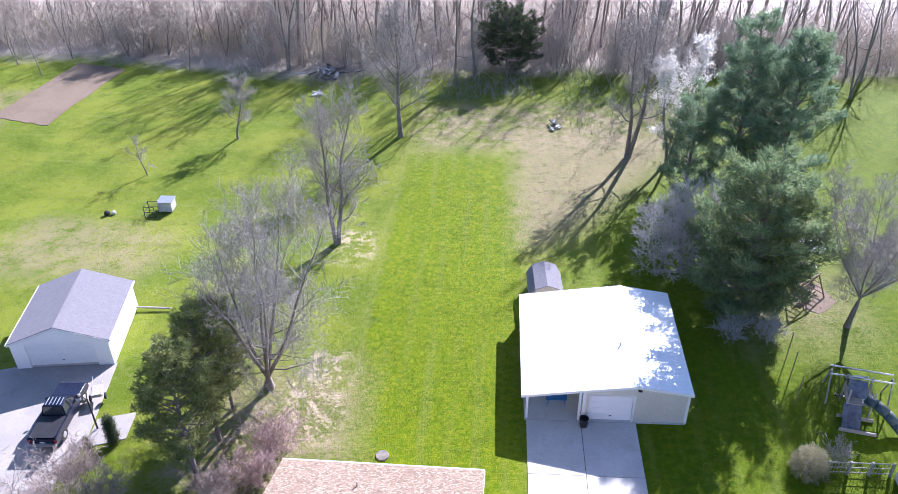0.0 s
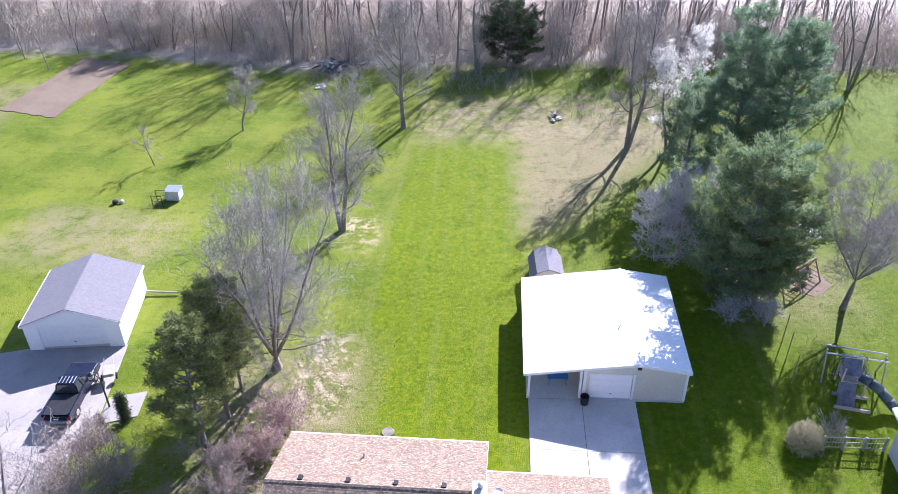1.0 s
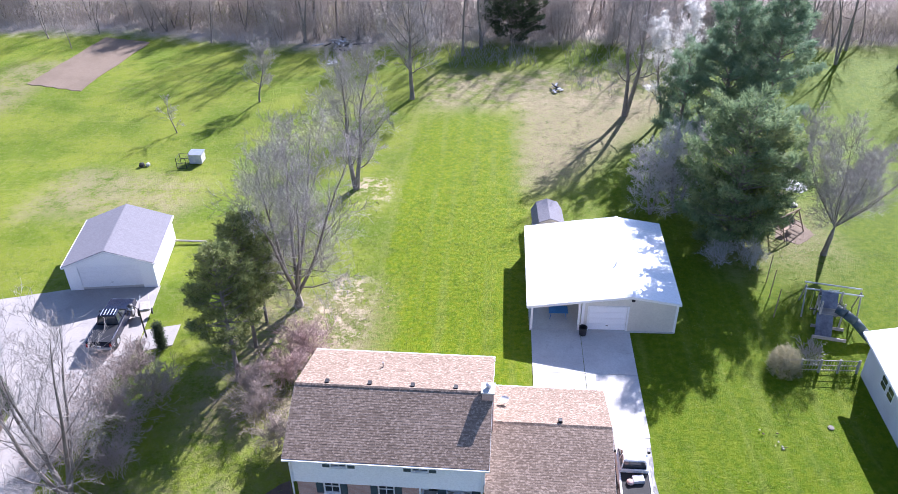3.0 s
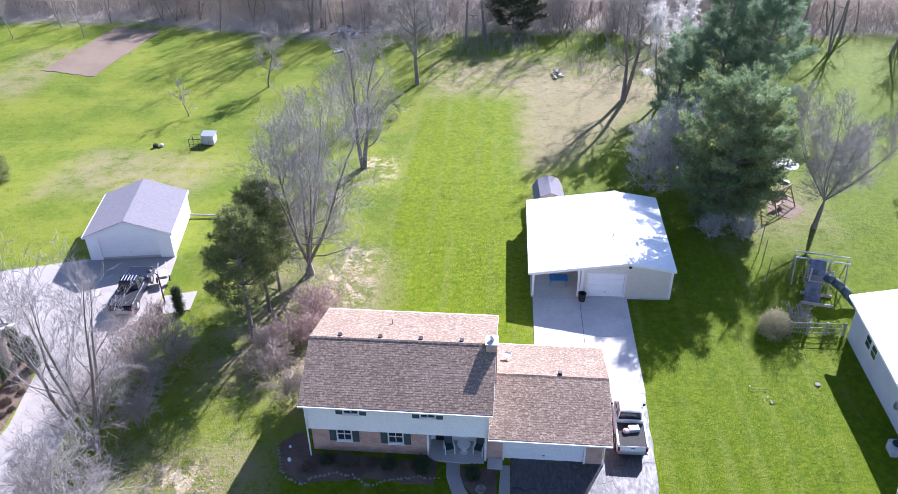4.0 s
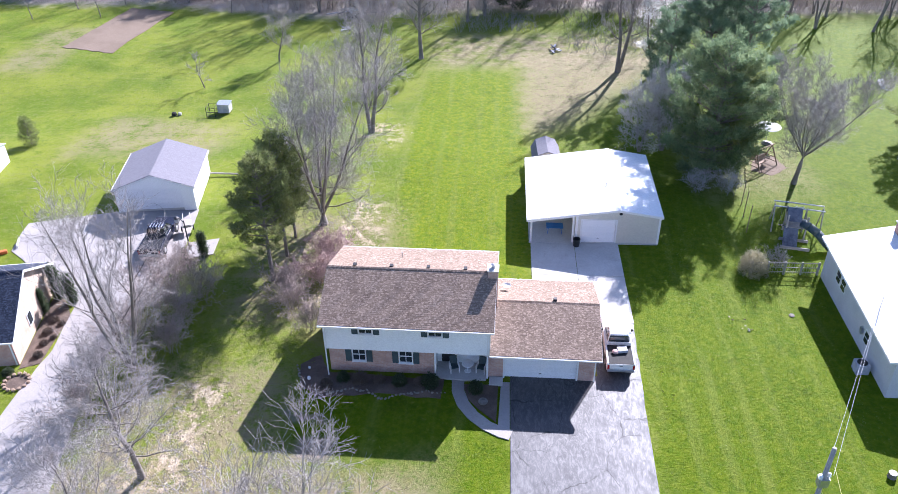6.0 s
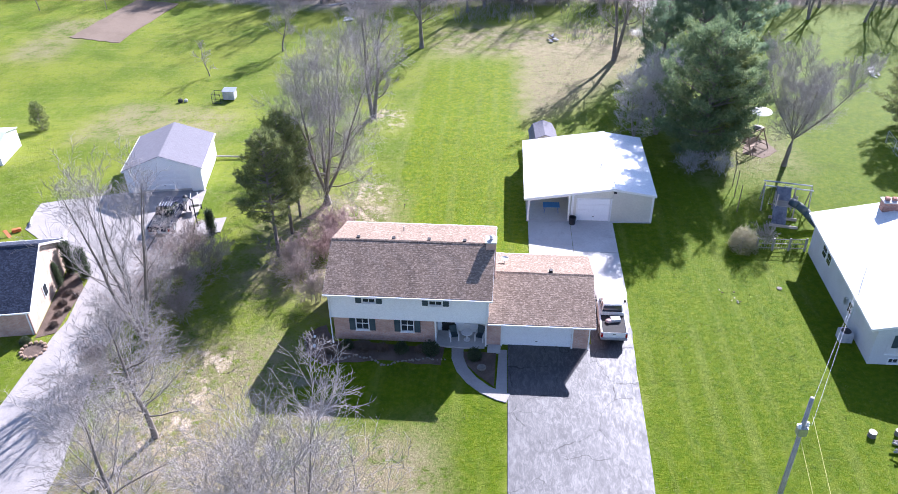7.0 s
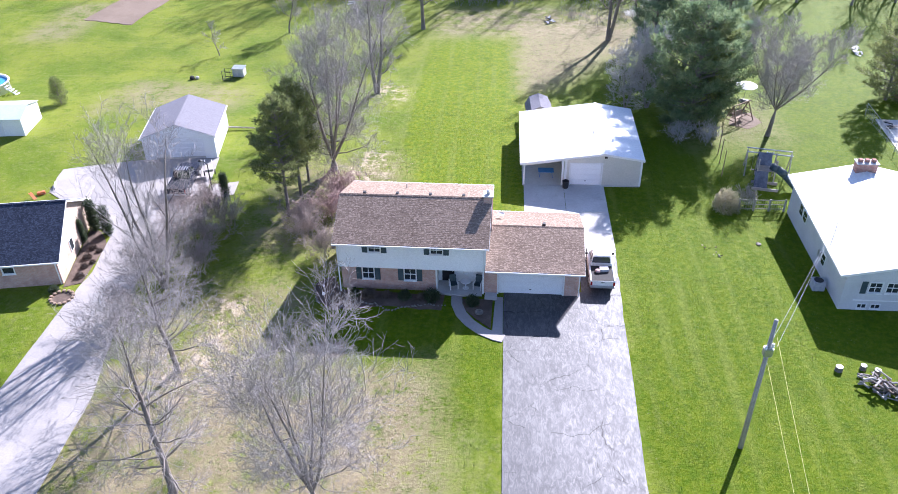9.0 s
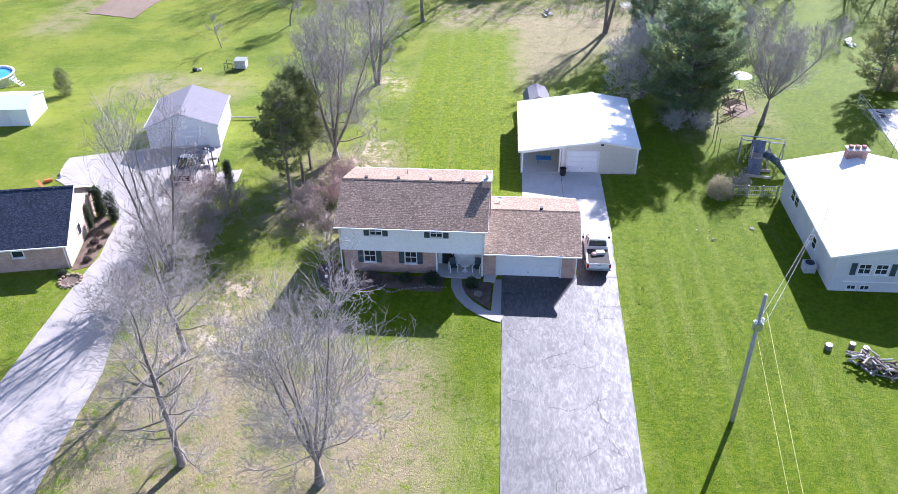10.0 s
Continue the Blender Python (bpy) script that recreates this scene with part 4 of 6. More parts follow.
def right_house():
    h = thing("neighbour_house", "white split-level house with a pale roof", "house", pose(25.3, 22.95, 0.25, 0, 0, -1.0))
    W, D, H = 10.8, 14.3, 3.4
    w = Shape()
    holes = [(1.75, 2.75, 1.75, 2.75), (3.0, 4.0, 1.75, 2.75), (1.3, 2.05, 0.25, 0.75), (2.3, 3.05, 0.25, 0.75), (6.2, 7.1, 0.25, 0.75)]
    wall_box(w, 0, W, 0, D, -0.3, H, 0.2, holes)
    w.front([(0, H), (W, H), (W / 2, H + 1.15)], 0, 0.2).front([(0, H), (W, H), (W / 2, H + 1.15)], D - 0.2, D)
    laps(w, 0.9, W, -0.002, 1.1, H, holes, 0.2)
    part("wall", w, SHADEDSIDING, h, "white siding wall, greyed in colour for its shade")
    part("plinth", Shape().box(0.9, W, -0.06, -0.03, 1.02, 1.12), TRIM, h)
    s = Shape()
    zr = H + 1.25
    s.front([(-0.5, H - 0.02), (W / 2, zr), (W + 0.5, H - 0.02), (W + 0.5, H - 0.16), (W / 2, zr - 0.15), (-0.5, H - 0.16)], -0.14, D + 0.5)
    roof = part("roof", s, WHITEROOF, h, "pale, almost white shingle roof")
    k, s = 30, Shape()
    for sx in (0, 1):
        for i in range(k):
            a, b = i / k, (i + 1) / k + 0.008
            xa, xb = (-0.52 + (W / 2 + 0.52) * a, -0.52 + (W / 2 + 0.52) * b)
            if sx:
                xa, xb = W - xa, W - xb
            za, zb = H - 0.02 + 1.27 * a, H - 0.02 + 1.27 * b
            s.front([(xa, za + 0.003), (xb, zb + 0.003), (xb, zb + 0.006), (xa, za + 0.02)], -0.16, D + 0.52)
    tagged(part("shingles", s, WHITEROOF, roof), kind="stuff")
    for y in range(24):
        part("ridge_cap", Shape().front([(W / 2 - 0.14, zr - 0.01), (W / 2, zr + 0.03), (W / 2 + 0.14, zr - 0.01)], -0.1 + y * 0.62, -0.1 + y * 0.62 + 0.5), WHITEROOF, roof)
    for x in (-0.56, W + 0.5):
        g = part("gutter", Shape().box(x, x + 0.1, -0.16, D + 0.52, H - 0.18, H - 0.04), TRIM, roof, "white gutter")
    for y in (-0.19, D + 0.51):
        part("rake_board", Shape().front([(-0.5, H), (W / 2, zr + 0.01), (W + 0.5, H), (W + 0.5, H - 0.2), (W / 2, zr - 0.2), (-0.5, H - 0.2)], y, y + 0.03), TRIM, roof)
    for x0, x1, z0, z1 in holes[:2]:
        window(h, x0, x1, 0, z0, z1, 2, 2)
    for x in (1.2, 4.15):
        part("shutter", Shape().box(x, x + 0.42, -0.06, -0.024, 1.7, 2.8), SHUTTER, h, "dark teal shutter")
    for x0, x1, z0, z1 in holes[2:]:
        window(h, x0, x1, 0, z0, z1, 2, 1, 0.06)
    # windows and basement door of the side wall
    for y, z0, z1, l in ((9.6, 1.5, 2.5, 0.9), (10.7, 1.5, 2.5, 0.9), (4.1, 1.0, 2.0, 0.8)):
        f = part("side_window", Shape().box(-0.05, 0, y, y + l, z0, z1), TRIM, h, "white side window")
        part("pane", Shape().box(-0.06, -0.052, y + 0.07, y + l - 0.07, z0 + 0.07, (z0 + z1) / 2 - 0.03), GLASS, f)
        part("pane", Shape().box(-0.06, -0.052, y + 0.07, y + l - 0.07, (z0 + z1) / 2 + 0.03, z1 - 0.07), GLASS, f)
    ch = part("chimney", Shape().box(4.5, 6.2, D - 0.9, D - 0.1, H + 0.5, zr + 0.75), REDBRICK, h, "red brick chimney with several flues")
    for x in (4.8, 5.35, 5.9):
        part("flue", Shape().box(x - 0.16, x + 0.16, D - 0.66, D - 0.34, zr + 0.75, zr + 1.0), REDBRICK, ch, "clay flue pot")
    part("chimney_cap", Shape().box(4.42, 6.28, D - 0.98, D - 0.02, zr + 0.68, zr + 0.76), CONCRETE, ch)
    part("service_mast", Shape().tube((0.6, 5.35, 3.6), (0.6, 5.35, 4.75), 0.04), STEEL, h, "grey service mast on the roof")
    part("meter_box", Shape().box(-0.2, 0, 5.2, 5.5, 1.3, 1.8), STEEL, h, "grey meter box")
    return h


right_house()
ac = thing("air_conditioner", "grey air conditioner beside the white house", "air conditioner", pose(24.6, 25.6, 0.3))
part("case", Shape().box(-0.45, 0.45, -0.45, 0.45, 0, 0.8), CLOTH, ac, "", 0.03)
part("grille", Shape().lathe([(0.36, 0.802), (0.36, 0.83), (0.3, 0.83), (0.3, 0.81), (0, 0.81)], 18), BLACKPAINT, ac)


# ---- trees ----
def tube_mesh(name, segs, sides, smooth=True):
    """One mesh of many tapered pieces: rows of p0, p1, r0, r1."""
    a = np.array(segs, dtype=float).reshape(-1, 8)
    p0, p1, r0, r1 = a[:, 0:3], a[:, 3:6], a[:, 6], a[:, 7]
    d = p1 - p0
    d /= np.linalg.norm(d, axis=1)[:, None] + 1e-9
    ref = np.where(np.abs(d[:, 2:3]) > 0.9, np.array([[1.0, 0, 0]]), np.array([[0, 0, 1.0]]))
    u = np.cross(d, ref)
    u /= np.linalg.norm(u, axis=1)[:, None] + 1e-9
    w = np.cross(d, u)
    n = len(a)
    ang = np.arange(sides) * 2 * np.pi / sides
    ring = u[:, None, :] * np.cos(ang)[None, :, None] + w[:, None, :] * np.sin(ang)[None, :, None]
    v = np.concatenate([p0[:, None] + ring * r0[:, None, None], p1[:, None] + ring * r1[:, None, None]], axis=1).reshape(-1, 3)
    i = np.arange(sides)
    quad = np.stack([i, (i + 1) % sides, sides + (i + 1) % sides, sides + i], axis=1)
    f = (np.arange(n)[:, None, None] * 2 * sides + quad[None]).reshape(-1, 4)
    return fast_mesh(name, v, f, smooth)


def fast_mesh(name, v, f, smooth=False):
    me = bpy.data.meshes.new(name)
    k = f.shape[1]
    me.vertices.add(len(v))
    me.vertices.foreach_set("co", v.astype(np.float32).ravel())
    me.loops.add(f.size)
    me.loops.foreach_set("vertex_index", f.astype(np.int32).ravel())
    me.polygons.add(len(f))
    me.polygons.foreach_set("loop_start", np.arange(len(f), dtype=np.int32) * k)
    me.polygons.foreach_set("loop_total", np.full(len(f), k, dtype=np.int32))
    if smooth:
        me.polygons.foreach_set("use_smooth", np.ones(len(f), dtype=bool))
    me.update()
    me.validate()
    return me


def turn(rng, d, angle):
    """A direction that leaves d by about that angle."""
    o = d.orthogonal().normalized()
    o.rotate(Matrix.Rotation(rng.uniform(0, 6.283), 3, d))
    return (d * math.cos(angle) + o * math.sin(angle)).normalized()


def bare_tree(seed, height, trunk_r, fork=0.25, limbs=6, spread=38, depth=3, kids=(5, 5, 5), up=0.25, lean=(0, 0), central=True, twig_r=0.008, ratio=0.52, droop=0.0, stems=1, leader=False):
    """Meshes of a leafless tree: trunk with limbs, and a crown of twigs."""
    rng = random.Random(seed)
    thick, thin = [], []

    def branch(p, d, length, r, level):
        n = 5 if level == 0 else (3 if level < depth - 1 else (2 if level < depth else 1))
        pts = [p]
        q, e = p.copy(), d.copy()
        for i in range(n):
            e = (e + Vector((rng.gauss(0, 0.12), rng.gauss(0, 0.12), rng.gauss(0, 0.08) + up * 0.22 - droop * 0.1 * level))).normalized()
            q = q + e * (length / n)
            pts.append(q)
        for i in range(n):
            ra = max(r * (1 - 0.75 * i / n), twig_r * 0.7)
            rb = max(r * (1 - 0.75 * (i + 1) / n), twig_r * 0.55)
            (thick if ra > 0.035 else thin).append((*pts[i], *pts[i + 1], ra, rb))
        if level < depth:
            m = kids[level]
            for j in range(m):
                t = 0.22 + 0.78 * (j + rng.uniform(0.1, 0.9)) / m
                i = min(n - 1, int(t * n))
                b = pts[i].lerp(pts[i + 1], t * n - i)
                dd = turn(rng, (pts[i + 1] - pts[i]).normalized(), radians(rng.uniform(24, 58)))
                branch(b, dd, length * ratio * rng.uniform(0.7, 1.25) * (1.15 - 0.4 * t), max(r * 0.42 * (1 - 0.5 * t), twig_r), level + 1)

    if leader:
        # one stem that runs through the crown, with limbs all the way up
        q, e, pts, n = Vector((0, 0, -0.15)), Vector((lean[0], lean[1], 1)).normalized(), [], 10
        for i in range(n + 1):
            pts.append(q.copy())
            e = (e + Vector((rng.gauss(0, 0.05), rng.gauss(0, 0.05), 0.08))).normalized()
            q = q + e * height * 0.9 / n
        rad = [trunk_r * (1.3 if i == 0 else (1 - i / n) ** 0.85 + 0.06) for i in range(n + 1)]
        for i in range(n):
            thick.append((*pts[i], *pts[i + 1], rad[i], rad[i + 1]))
        for k in range(limbs):
            u = fork + (0.97 - fork) * (k + rng.uniform(0, 0.9)) / limbs
            i = min(n - 1, int(u * n))
            p = pts[i].lerp(pts[i + 1], u * n - i)
            th = radians(spread * rng.uniform(0.75, 1.3) * (1.1 - 0.5 * u))
            a = 2.4 * k + rng.uniform(-0.4, 0.4)
            d = Vector((math.sin(th) * math.cos(a), math.sin(th) * math.sin(a), math.cos(th)))
            branch(p, d, height * 0.40 * (1.12 - 0.75 * (u - fork) / (1 - fork)) * rng.uniform(0.75, 1.15), max(0.02, rad[i] * 0.42), 0)
        stems = 0
    for s in range(stems):
        base = Vector((0, 0, -0.15)) if stems == 1 else Vector((rng.gauss(0, 0.15 * stems ** 0.5), rng.gauss(0, 0.15 * stems ** 0.5), -0.1))
        h = height * fork
        top = Vector((lean[0] * h, lean[1] * h, h))
        pts = [base.lerp(base + top, i / 5) + Vector((rng.gauss(0, 0.03), rng.gauss(0, 0.03), 0)) * (i > 0) for i in range(6)]
        for i in range(5):
            thick.append((*pts[i], *pts[i + 1], trunk_r * (1.35 if i == 0 else 1 - 0.07 * i), trunk_r * (1 - 0.07 * (i + 1))))
        tip = pts[-1]
        for k in range(limbs):
            a = 6.283 * (k + rng.uniform(-0.3, 0.3)) / limbs
            inner = central and k % 3 == 0
            th = radians(rng.uniform(4, 14) if inner else spread * rng.uniform(0.6, 1.25))
            d = Vector((math.sin(th) * math.cos(a) + lean[0], math.sin(th) * math.sin(a) + lean[1], math.cos(th))).normalized()
            ln = (height - h) * (rng.uniform(0.85, 1.0) if inner else rng.uniform(0.6, 0.9)) / max(0.75, math.cos(th))
            start = pts[-1 - (k % 2)] if stems == 1 else pts[-1]
            branch(start, d, ln * 0.80, trunk_r * (0.48 if inner else 0.34), 0)
    return tube_mesh("trunk", thick, 6), tube_mesh("crown", thin, 3)


def yard_tree(seed, height, trunk_r, clear=0.2, limbs=20, reach=0.36, angle=(72, 24), kids=(8, 6, 4), gnarl=0.16, arch=0.10, lean=(0, 0), stems=1, flare=24, twig=0.011, top=0.55, heart=0.55, fork=0.0):
    """Meshes of a leafless tree: stems that run up through the crown, crooked limbs along them, and twigs on these."""
    rng = random.Random(seed)
    thick, thin = [], []
    nodes = (7, 5, 4, 2)

    def branch(p, d, length, r, level):
        n = nodes[level]
        pts, q, e = [p], p.copy(), d.copy()
        g = gnarl * (1.0, 0.9, 0.6, 0.45)[level]
        for _ in range(n):
            e = (e + Vector((rng.gauss(0, g), rng.gauss(0, g), rng.gauss(0, g * 0.8) + arch * (1.0, 0.8, 0.5, 0.3)[level]))).normalized()
            q = q + e * (length / n)
            pts.append(q)
        rad = [max(twig * (1.5, 1.35, 1.15, 0.9)[level] * (1 - 0.4 * i / n), r * (1 - 0.75 * i / n)) for i in range(n + 1)]
        for i in range(n):
            (thick if rad[i] > 0.03 else thin).append((*pts[i], *pts[i + 1], rad[i], rad[i + 1]))
        if level < len(kids):
            m = max(2, round(kids[level] * rng.uniform(0.8, 1.2)))
            for j in range(m):
                t = min(0.99, 0.18 + 0.82 * (j + rng.uniform(0.05, 0.95)) / m)
                i = min(n - 1, int(t * n))
                b = pts[i].lerp(pts[i + 1], t * n - i)
                dd = turn(rng, (pts[i + 1] - pts[i]).normalized(), radians(rng.uniform(26, 62)))
                branch(b, dd, length * rng.uniform(0.36, 0.66) * (1.15 - 0.4 * t) * (1.0, 1.0, 1.25)[level], rad[i] * rng.uniform(0.4, 0.55), level + 1)

    for k in range(stems):
        az = 6.283 * k / stems + rng.uniform(-0.4, 0.4)
        out = math.tan(radians(flare * rng.uniform(0.6, 1.2))) if stems > 1 else 0.0
        e = Vector((lean[0] + out * math.cos(az), lean[1] + out * math.sin(az), 1)).normalized()
        hgt = height * (1.0 if k == 0 else rng.uniform(0.8, 0.98))
        r0 = trunk_r * (1.0 if stems == 1 else 1.25 / stems ** 0.5)
        q, pts, n = Vector((0, 0, -0.2)), [], 12
        low, up = round(n * fork), Vector((lean[0], lean[1], 1)).normalized()
        for i in range(n + 1):
            pts.append(q.copy())
            if i > low:
                e = (e + Vector((rng.gauss(0, gnarl * 0.45), rng.gauss(0, gnarl * 0.45), 0.07))).normalized()
            q = q + (up if i < low else e) * (height if i < low else hgt) * 0.97 / n
        rad = [r0 * (1.35 if i == 0 else (1 - i / n) ** 0.9 + 0.05) * (stems ** 0.4 if i < low else 1.0) for i in range(n + 1)]
        for i in range(low if k else 0, n):
            thick.append((*pts[i], *pts[i + 1], rad[i], rad[i + 1]))
        m = max(5, round(limbs / stems ** 0.7))
        for j in range(m):
            w = (j + rng.uniform(0.05, 0.95)) / m
            u = clear + (0.97 - clear) * w
            i = min(n - 1, int(u * n))
            p = pts[i].lerp(pts[i + 1], u * n - i)
            th = radians(angle[0] + (angle[1] - angle[0]) * w + rng.gauss(0, 9))
            a = az + 2.4 * j + rng.uniform(-0.5, 0.5)
            d = Vector((math.sin(th) * math.cos(a), math.sin(th) * math.sin(a), math.cos(th)))
            full = heart + (1 - heart) * math.sin(math.pi * min(1.0, 0.12 + 0.8 * w)) - (1 - top) * w * w * 0.5
            branch(p, d, reach * hgt * full * rng.uniform(0.75, 1.2), max(0.022, rad[i] * rng.uniform(0.28, 0.42)), 0)
    return tube_mesh("trunk", thick, 6), tube_mesh("crown", thin, 3)


def plant(name, meshes, x, y, label, category="tree", mats=None, turn_z=0.0, size=1.0, group="", z=None):
    t = thing(name, label, category, pose(x, y, gz(x, y) if z is None else z, 0, 0, turn_z), group)
    t.scale = (size, size, size)
    trunk = part("trunk", meshes[0], (mats or (BARK, TWIG))[0], t)
    if category in ("shrub", "bush"):
        tagged(trunk, kind="stuff")
    part("crown", meshes[1], (mats or (BARK, TWIG))[1], t)
    return t


def needle_mesh(name, rng, centres, count, length, width, updir=0.15, axis=None):
    """Small pointed blades in clumps round the given centres: rows x, y, z, spread."""
    c = np.repeat(np.array(centres, dtype=float), count, axis=0)
    n = len(c)
    d = rng.normal(size=(n, 3))
    d[:, 2] += updir
    if axis is not None:
        d += np.repeat(np.array(axis, dtype=float), count, axis=0)
    d /= np.linalg.norm(d, axis=1)[:, None]
    o = rng.normal(size=(n, 3)) * c[:, 3:4]
    s = np.cross(d, rng.normal(size=(n, 3)))
    s /= np.linalg.norm(s, axis=1)[:, None] + 1e-9
    l = length * rng.uniform(0.6, 1.3, (n, 1))
    b = c[:, :3] + o
    v = np.stack([b - s * width * 0.5, b + s * width * 0.5, b + d * l], axis=1).reshape(-1, 3)
    return fast_mesh(name, v, np.arange(3 * n).reshape(-1, 3))


def conifer(seed, height, radius, base=0.08, whorl=0.45, top=0.05, clump=10, blade=(0.30, 0.075), trunk_r=0.2, shape=0.8, lean=(0, 0), gaps=0.15, per=5.0, rise=0.15, inner=0.4, ball=0.13):
    """Meshes of an evergreen: trunk, boughs with side sprays, and needles in tight tufts at the ends of these."""
    rng = random.Random(seed)
    nr = np.random.default_rng(seed)
    segs, cl, ax = [(0, 0, -0.2, lean[0] * height, lean[1] * height, height * 0.98, trunk_r, 0.03)], [], []
    z = height * base
    while z < height * 0.985:
        t = (z / height - base) / (1 - base)
        r = radius * ((1 - t) ** shape * min(1, 0.5 + 2.2 * t) + top)
        k = max(4, int(per + r * 0.9))
        a0 = rng.uniform(0, 6.28)
        for i in range(k):
            if rng.random() < gaps:
                continue
            a = a0 + 6.283 * i / k + rng.uniform(-0.25, 0.25)
            l = r * rng.uniform(0.5, 1.3)
            p = Vector((lean[0] * z, lean[1] * z, z + rng.uniform(-0.2, 0.2)))
            e = Vector((math.cos(a), math.sin(a), rise + 0.6 * t + rng.gauss(0, 0.08)))
            side = Vector((-math.sin(a), math.cos(a), 0))
            segs.append((*p, *(p + e * l), 0.035 + 0.012 * l, 0.012))
            m = max(2, int(l / 0.34))
            for j in range(m):
                u = inner + (1 - inner) * (j + rng.random()) / m
                at = p + e * l * u + Vector((0, 0, 0.10 * l * u * u))
                wide = (1.08 - u) * l * 0.42 + 0.12
                for sgn in (-1, 1):
                    w = wide * rng.uniform(0.4, 1.1)
                    q = at + side * (sgn * w) + e * (0.35 * w) + Vector((0, 0, rng.gauss(0, 0.06)))
                    if w > 0.3:
                        segs.append((*at, *q, 0.014, 0.008))
                    cl.append((*q, ball * rng.uniform(0.7, 1.2)))
                    ax.append((e.x * 0.7 + side.x * sgn * 0.5, e.y * 0.7 + side.y * sgn * 0.5, 0.7))
            cl.append((*(p + e * l + Vector((0, 0, 0.12 * l))), ball))
            ax.append((e.x, e.y, 0.7))
        z += whorl * rng.uniform(0.7, 1.3)
    return tube_mesh("trunk", segs, 5), needle_mesh("crown", nr, cl, clump, blade[0], blade[1], 0.1, ax)


# large single trees of the yards
plant("bare_tree", yard_tree(11, 16.4, 0.36, 0.12, 40, 0.36, (82, 20), (8, 6, 4), 0.12, 0.08, (0.04, 0), stems=6, flare=27, twig=0.010, fork=0.09), -16.95, 43.6, "large leafless spreading tree with grey bark beside the pines")
plant("bare_tree", yard_tree(12, 14.4, 0.30, 0.16, 26, 0.30, (60, 18), (8, 6, 4), 0.14, 0.12, stems=2, flare=9), -15.3, 63.4, "leafless tree with a narrow grey crown on the lawn")
plant("bare_tree", yard_tree(13, 14.2, 0.30, 0.24, 24, 0.34, (64, 22), (8, 6, 4), 0.14, 0.10, twig=0.014), -11.8, 86.1, "leafless tree with a rounded grey crown near the woods")
plant("bare_tree", yard_tree(14, 18.5, 0.30, 0.28, 24, 0.28, (50, 16), (7, 6, 4), 0.14, 0.14, (0.12, 0.05), stems=2, flare=8, twig=0.014), 13.8, 81.2, "tall slender leafless tree leaning at the edge of the dry patch")
plant("bare_tree", yard_tree(15, 7.4, 0.13, 0.26, 14, 0.38, (56, 20), (7, 6, 3), 0.16, 0.10, twig=0.014), -31.3, 86.3, "small leafless tree on the lawn")
plant("bare_tree", yard_tree(16, 4.4, 0.08, 0.2, 9, 0.40, (60, 24), (6, 4), 0.18, 0.06, (-0.12, 0), twig=0.013), -38.9, 77.2, "young leafless sapling on the lawn")
plant("bare_tree", yard_tree(17, 13.2, 0.22, 0.24, 40, 0.28, (52, 16), (8, 6, 4), 0.09, 0.10, (0.08, -0.02), stems=9, flare=40, fork=0.22, twig=0.009), 27.7, 52.6, "vase-shaped leafless tree beside the play set")
plant("bare_tree", yard_tree(18, 12.6, 0.24, 0.16, 34, 0.34, (84, 26), (8, 6, 3), 0.14, 0.07, (0.0, 0.02), twig=0.008), -19.35, 3.6, "slender leafless tree in the front yard")
plant("bare_tree", yard_tree(19, 13.0, 0.26, 0.20, 36, 0.40, (86, 32), (7, 6, 3), 0.13, 0.10, (0.0, 0), stems=5, flare=20, heart=0.75, twig=0.010, fork=0.2), -10.6, 2.6, "leafless tree with crooked spreading limbs in the front yard")
plant("bare_tree", yard_tree(20, 11.0, 0.20, 0.20, 32, 0.36, (82, 28), (8, 6, 3), 0.14, 0.08, (0.02, 0), twig=0.008), -22.6, 13.8, "leafless tree beside the pale driveway")
plant("bare_tree", yard_tree(21, 15.4, 0.30, 0.12, 32, 0.32, (58, 16), (6, 5, 3), 0.10, 0.12, (0.05, 0), stems=5, flare=15, twig=0.009), -26.9, 23.3, "tall leafless tree with fine upright twigs beside the driveway")

# evergreens
DARKNEEDLE = needles_material("deep_green_needles", (0.04, 0.06, 0.035), (0.10, 0.13, 0.065), (0.13, 0.15, 0.08), 0.4)
PT = (BARK, PINE)
plant("pine_tree", conifer(31, 11.4, 2.6, 0.28, 0.50, 0.10, 20, (0.30, 0.07), 0.2, 0.6, gaps=0.30, inner=0.45, ball=0.12, per=5), -19.45, 34.67, "dark green pine tree with a bare lower trunk between the houses", mats=(BARK, CEDAR))
plant("pine_tree", conifer(32, 11.4, 2.5, 0.30, 0.50, 0.10, 20, (0.30, 0.07), 0.18, 0.6, gaps=0.30, inner=0.45, ball=0.12, per=5), -19.14, 38.33, "dark green pine tree with a bare lower trunk", mats=(BARK, CEDAR))
plant("pine_tree", conifer(33, 9.9, 2.3, 0.32, 0.50, 0.08, 20, (0.30, 0.07), 0.15, 0.65, gaps=0.30, inner=0.45, ball=0.12, per=5), -19.04, 41.3, "shorter dark green pine tree beside the bare tree", mats=(BARK, CEDAR))
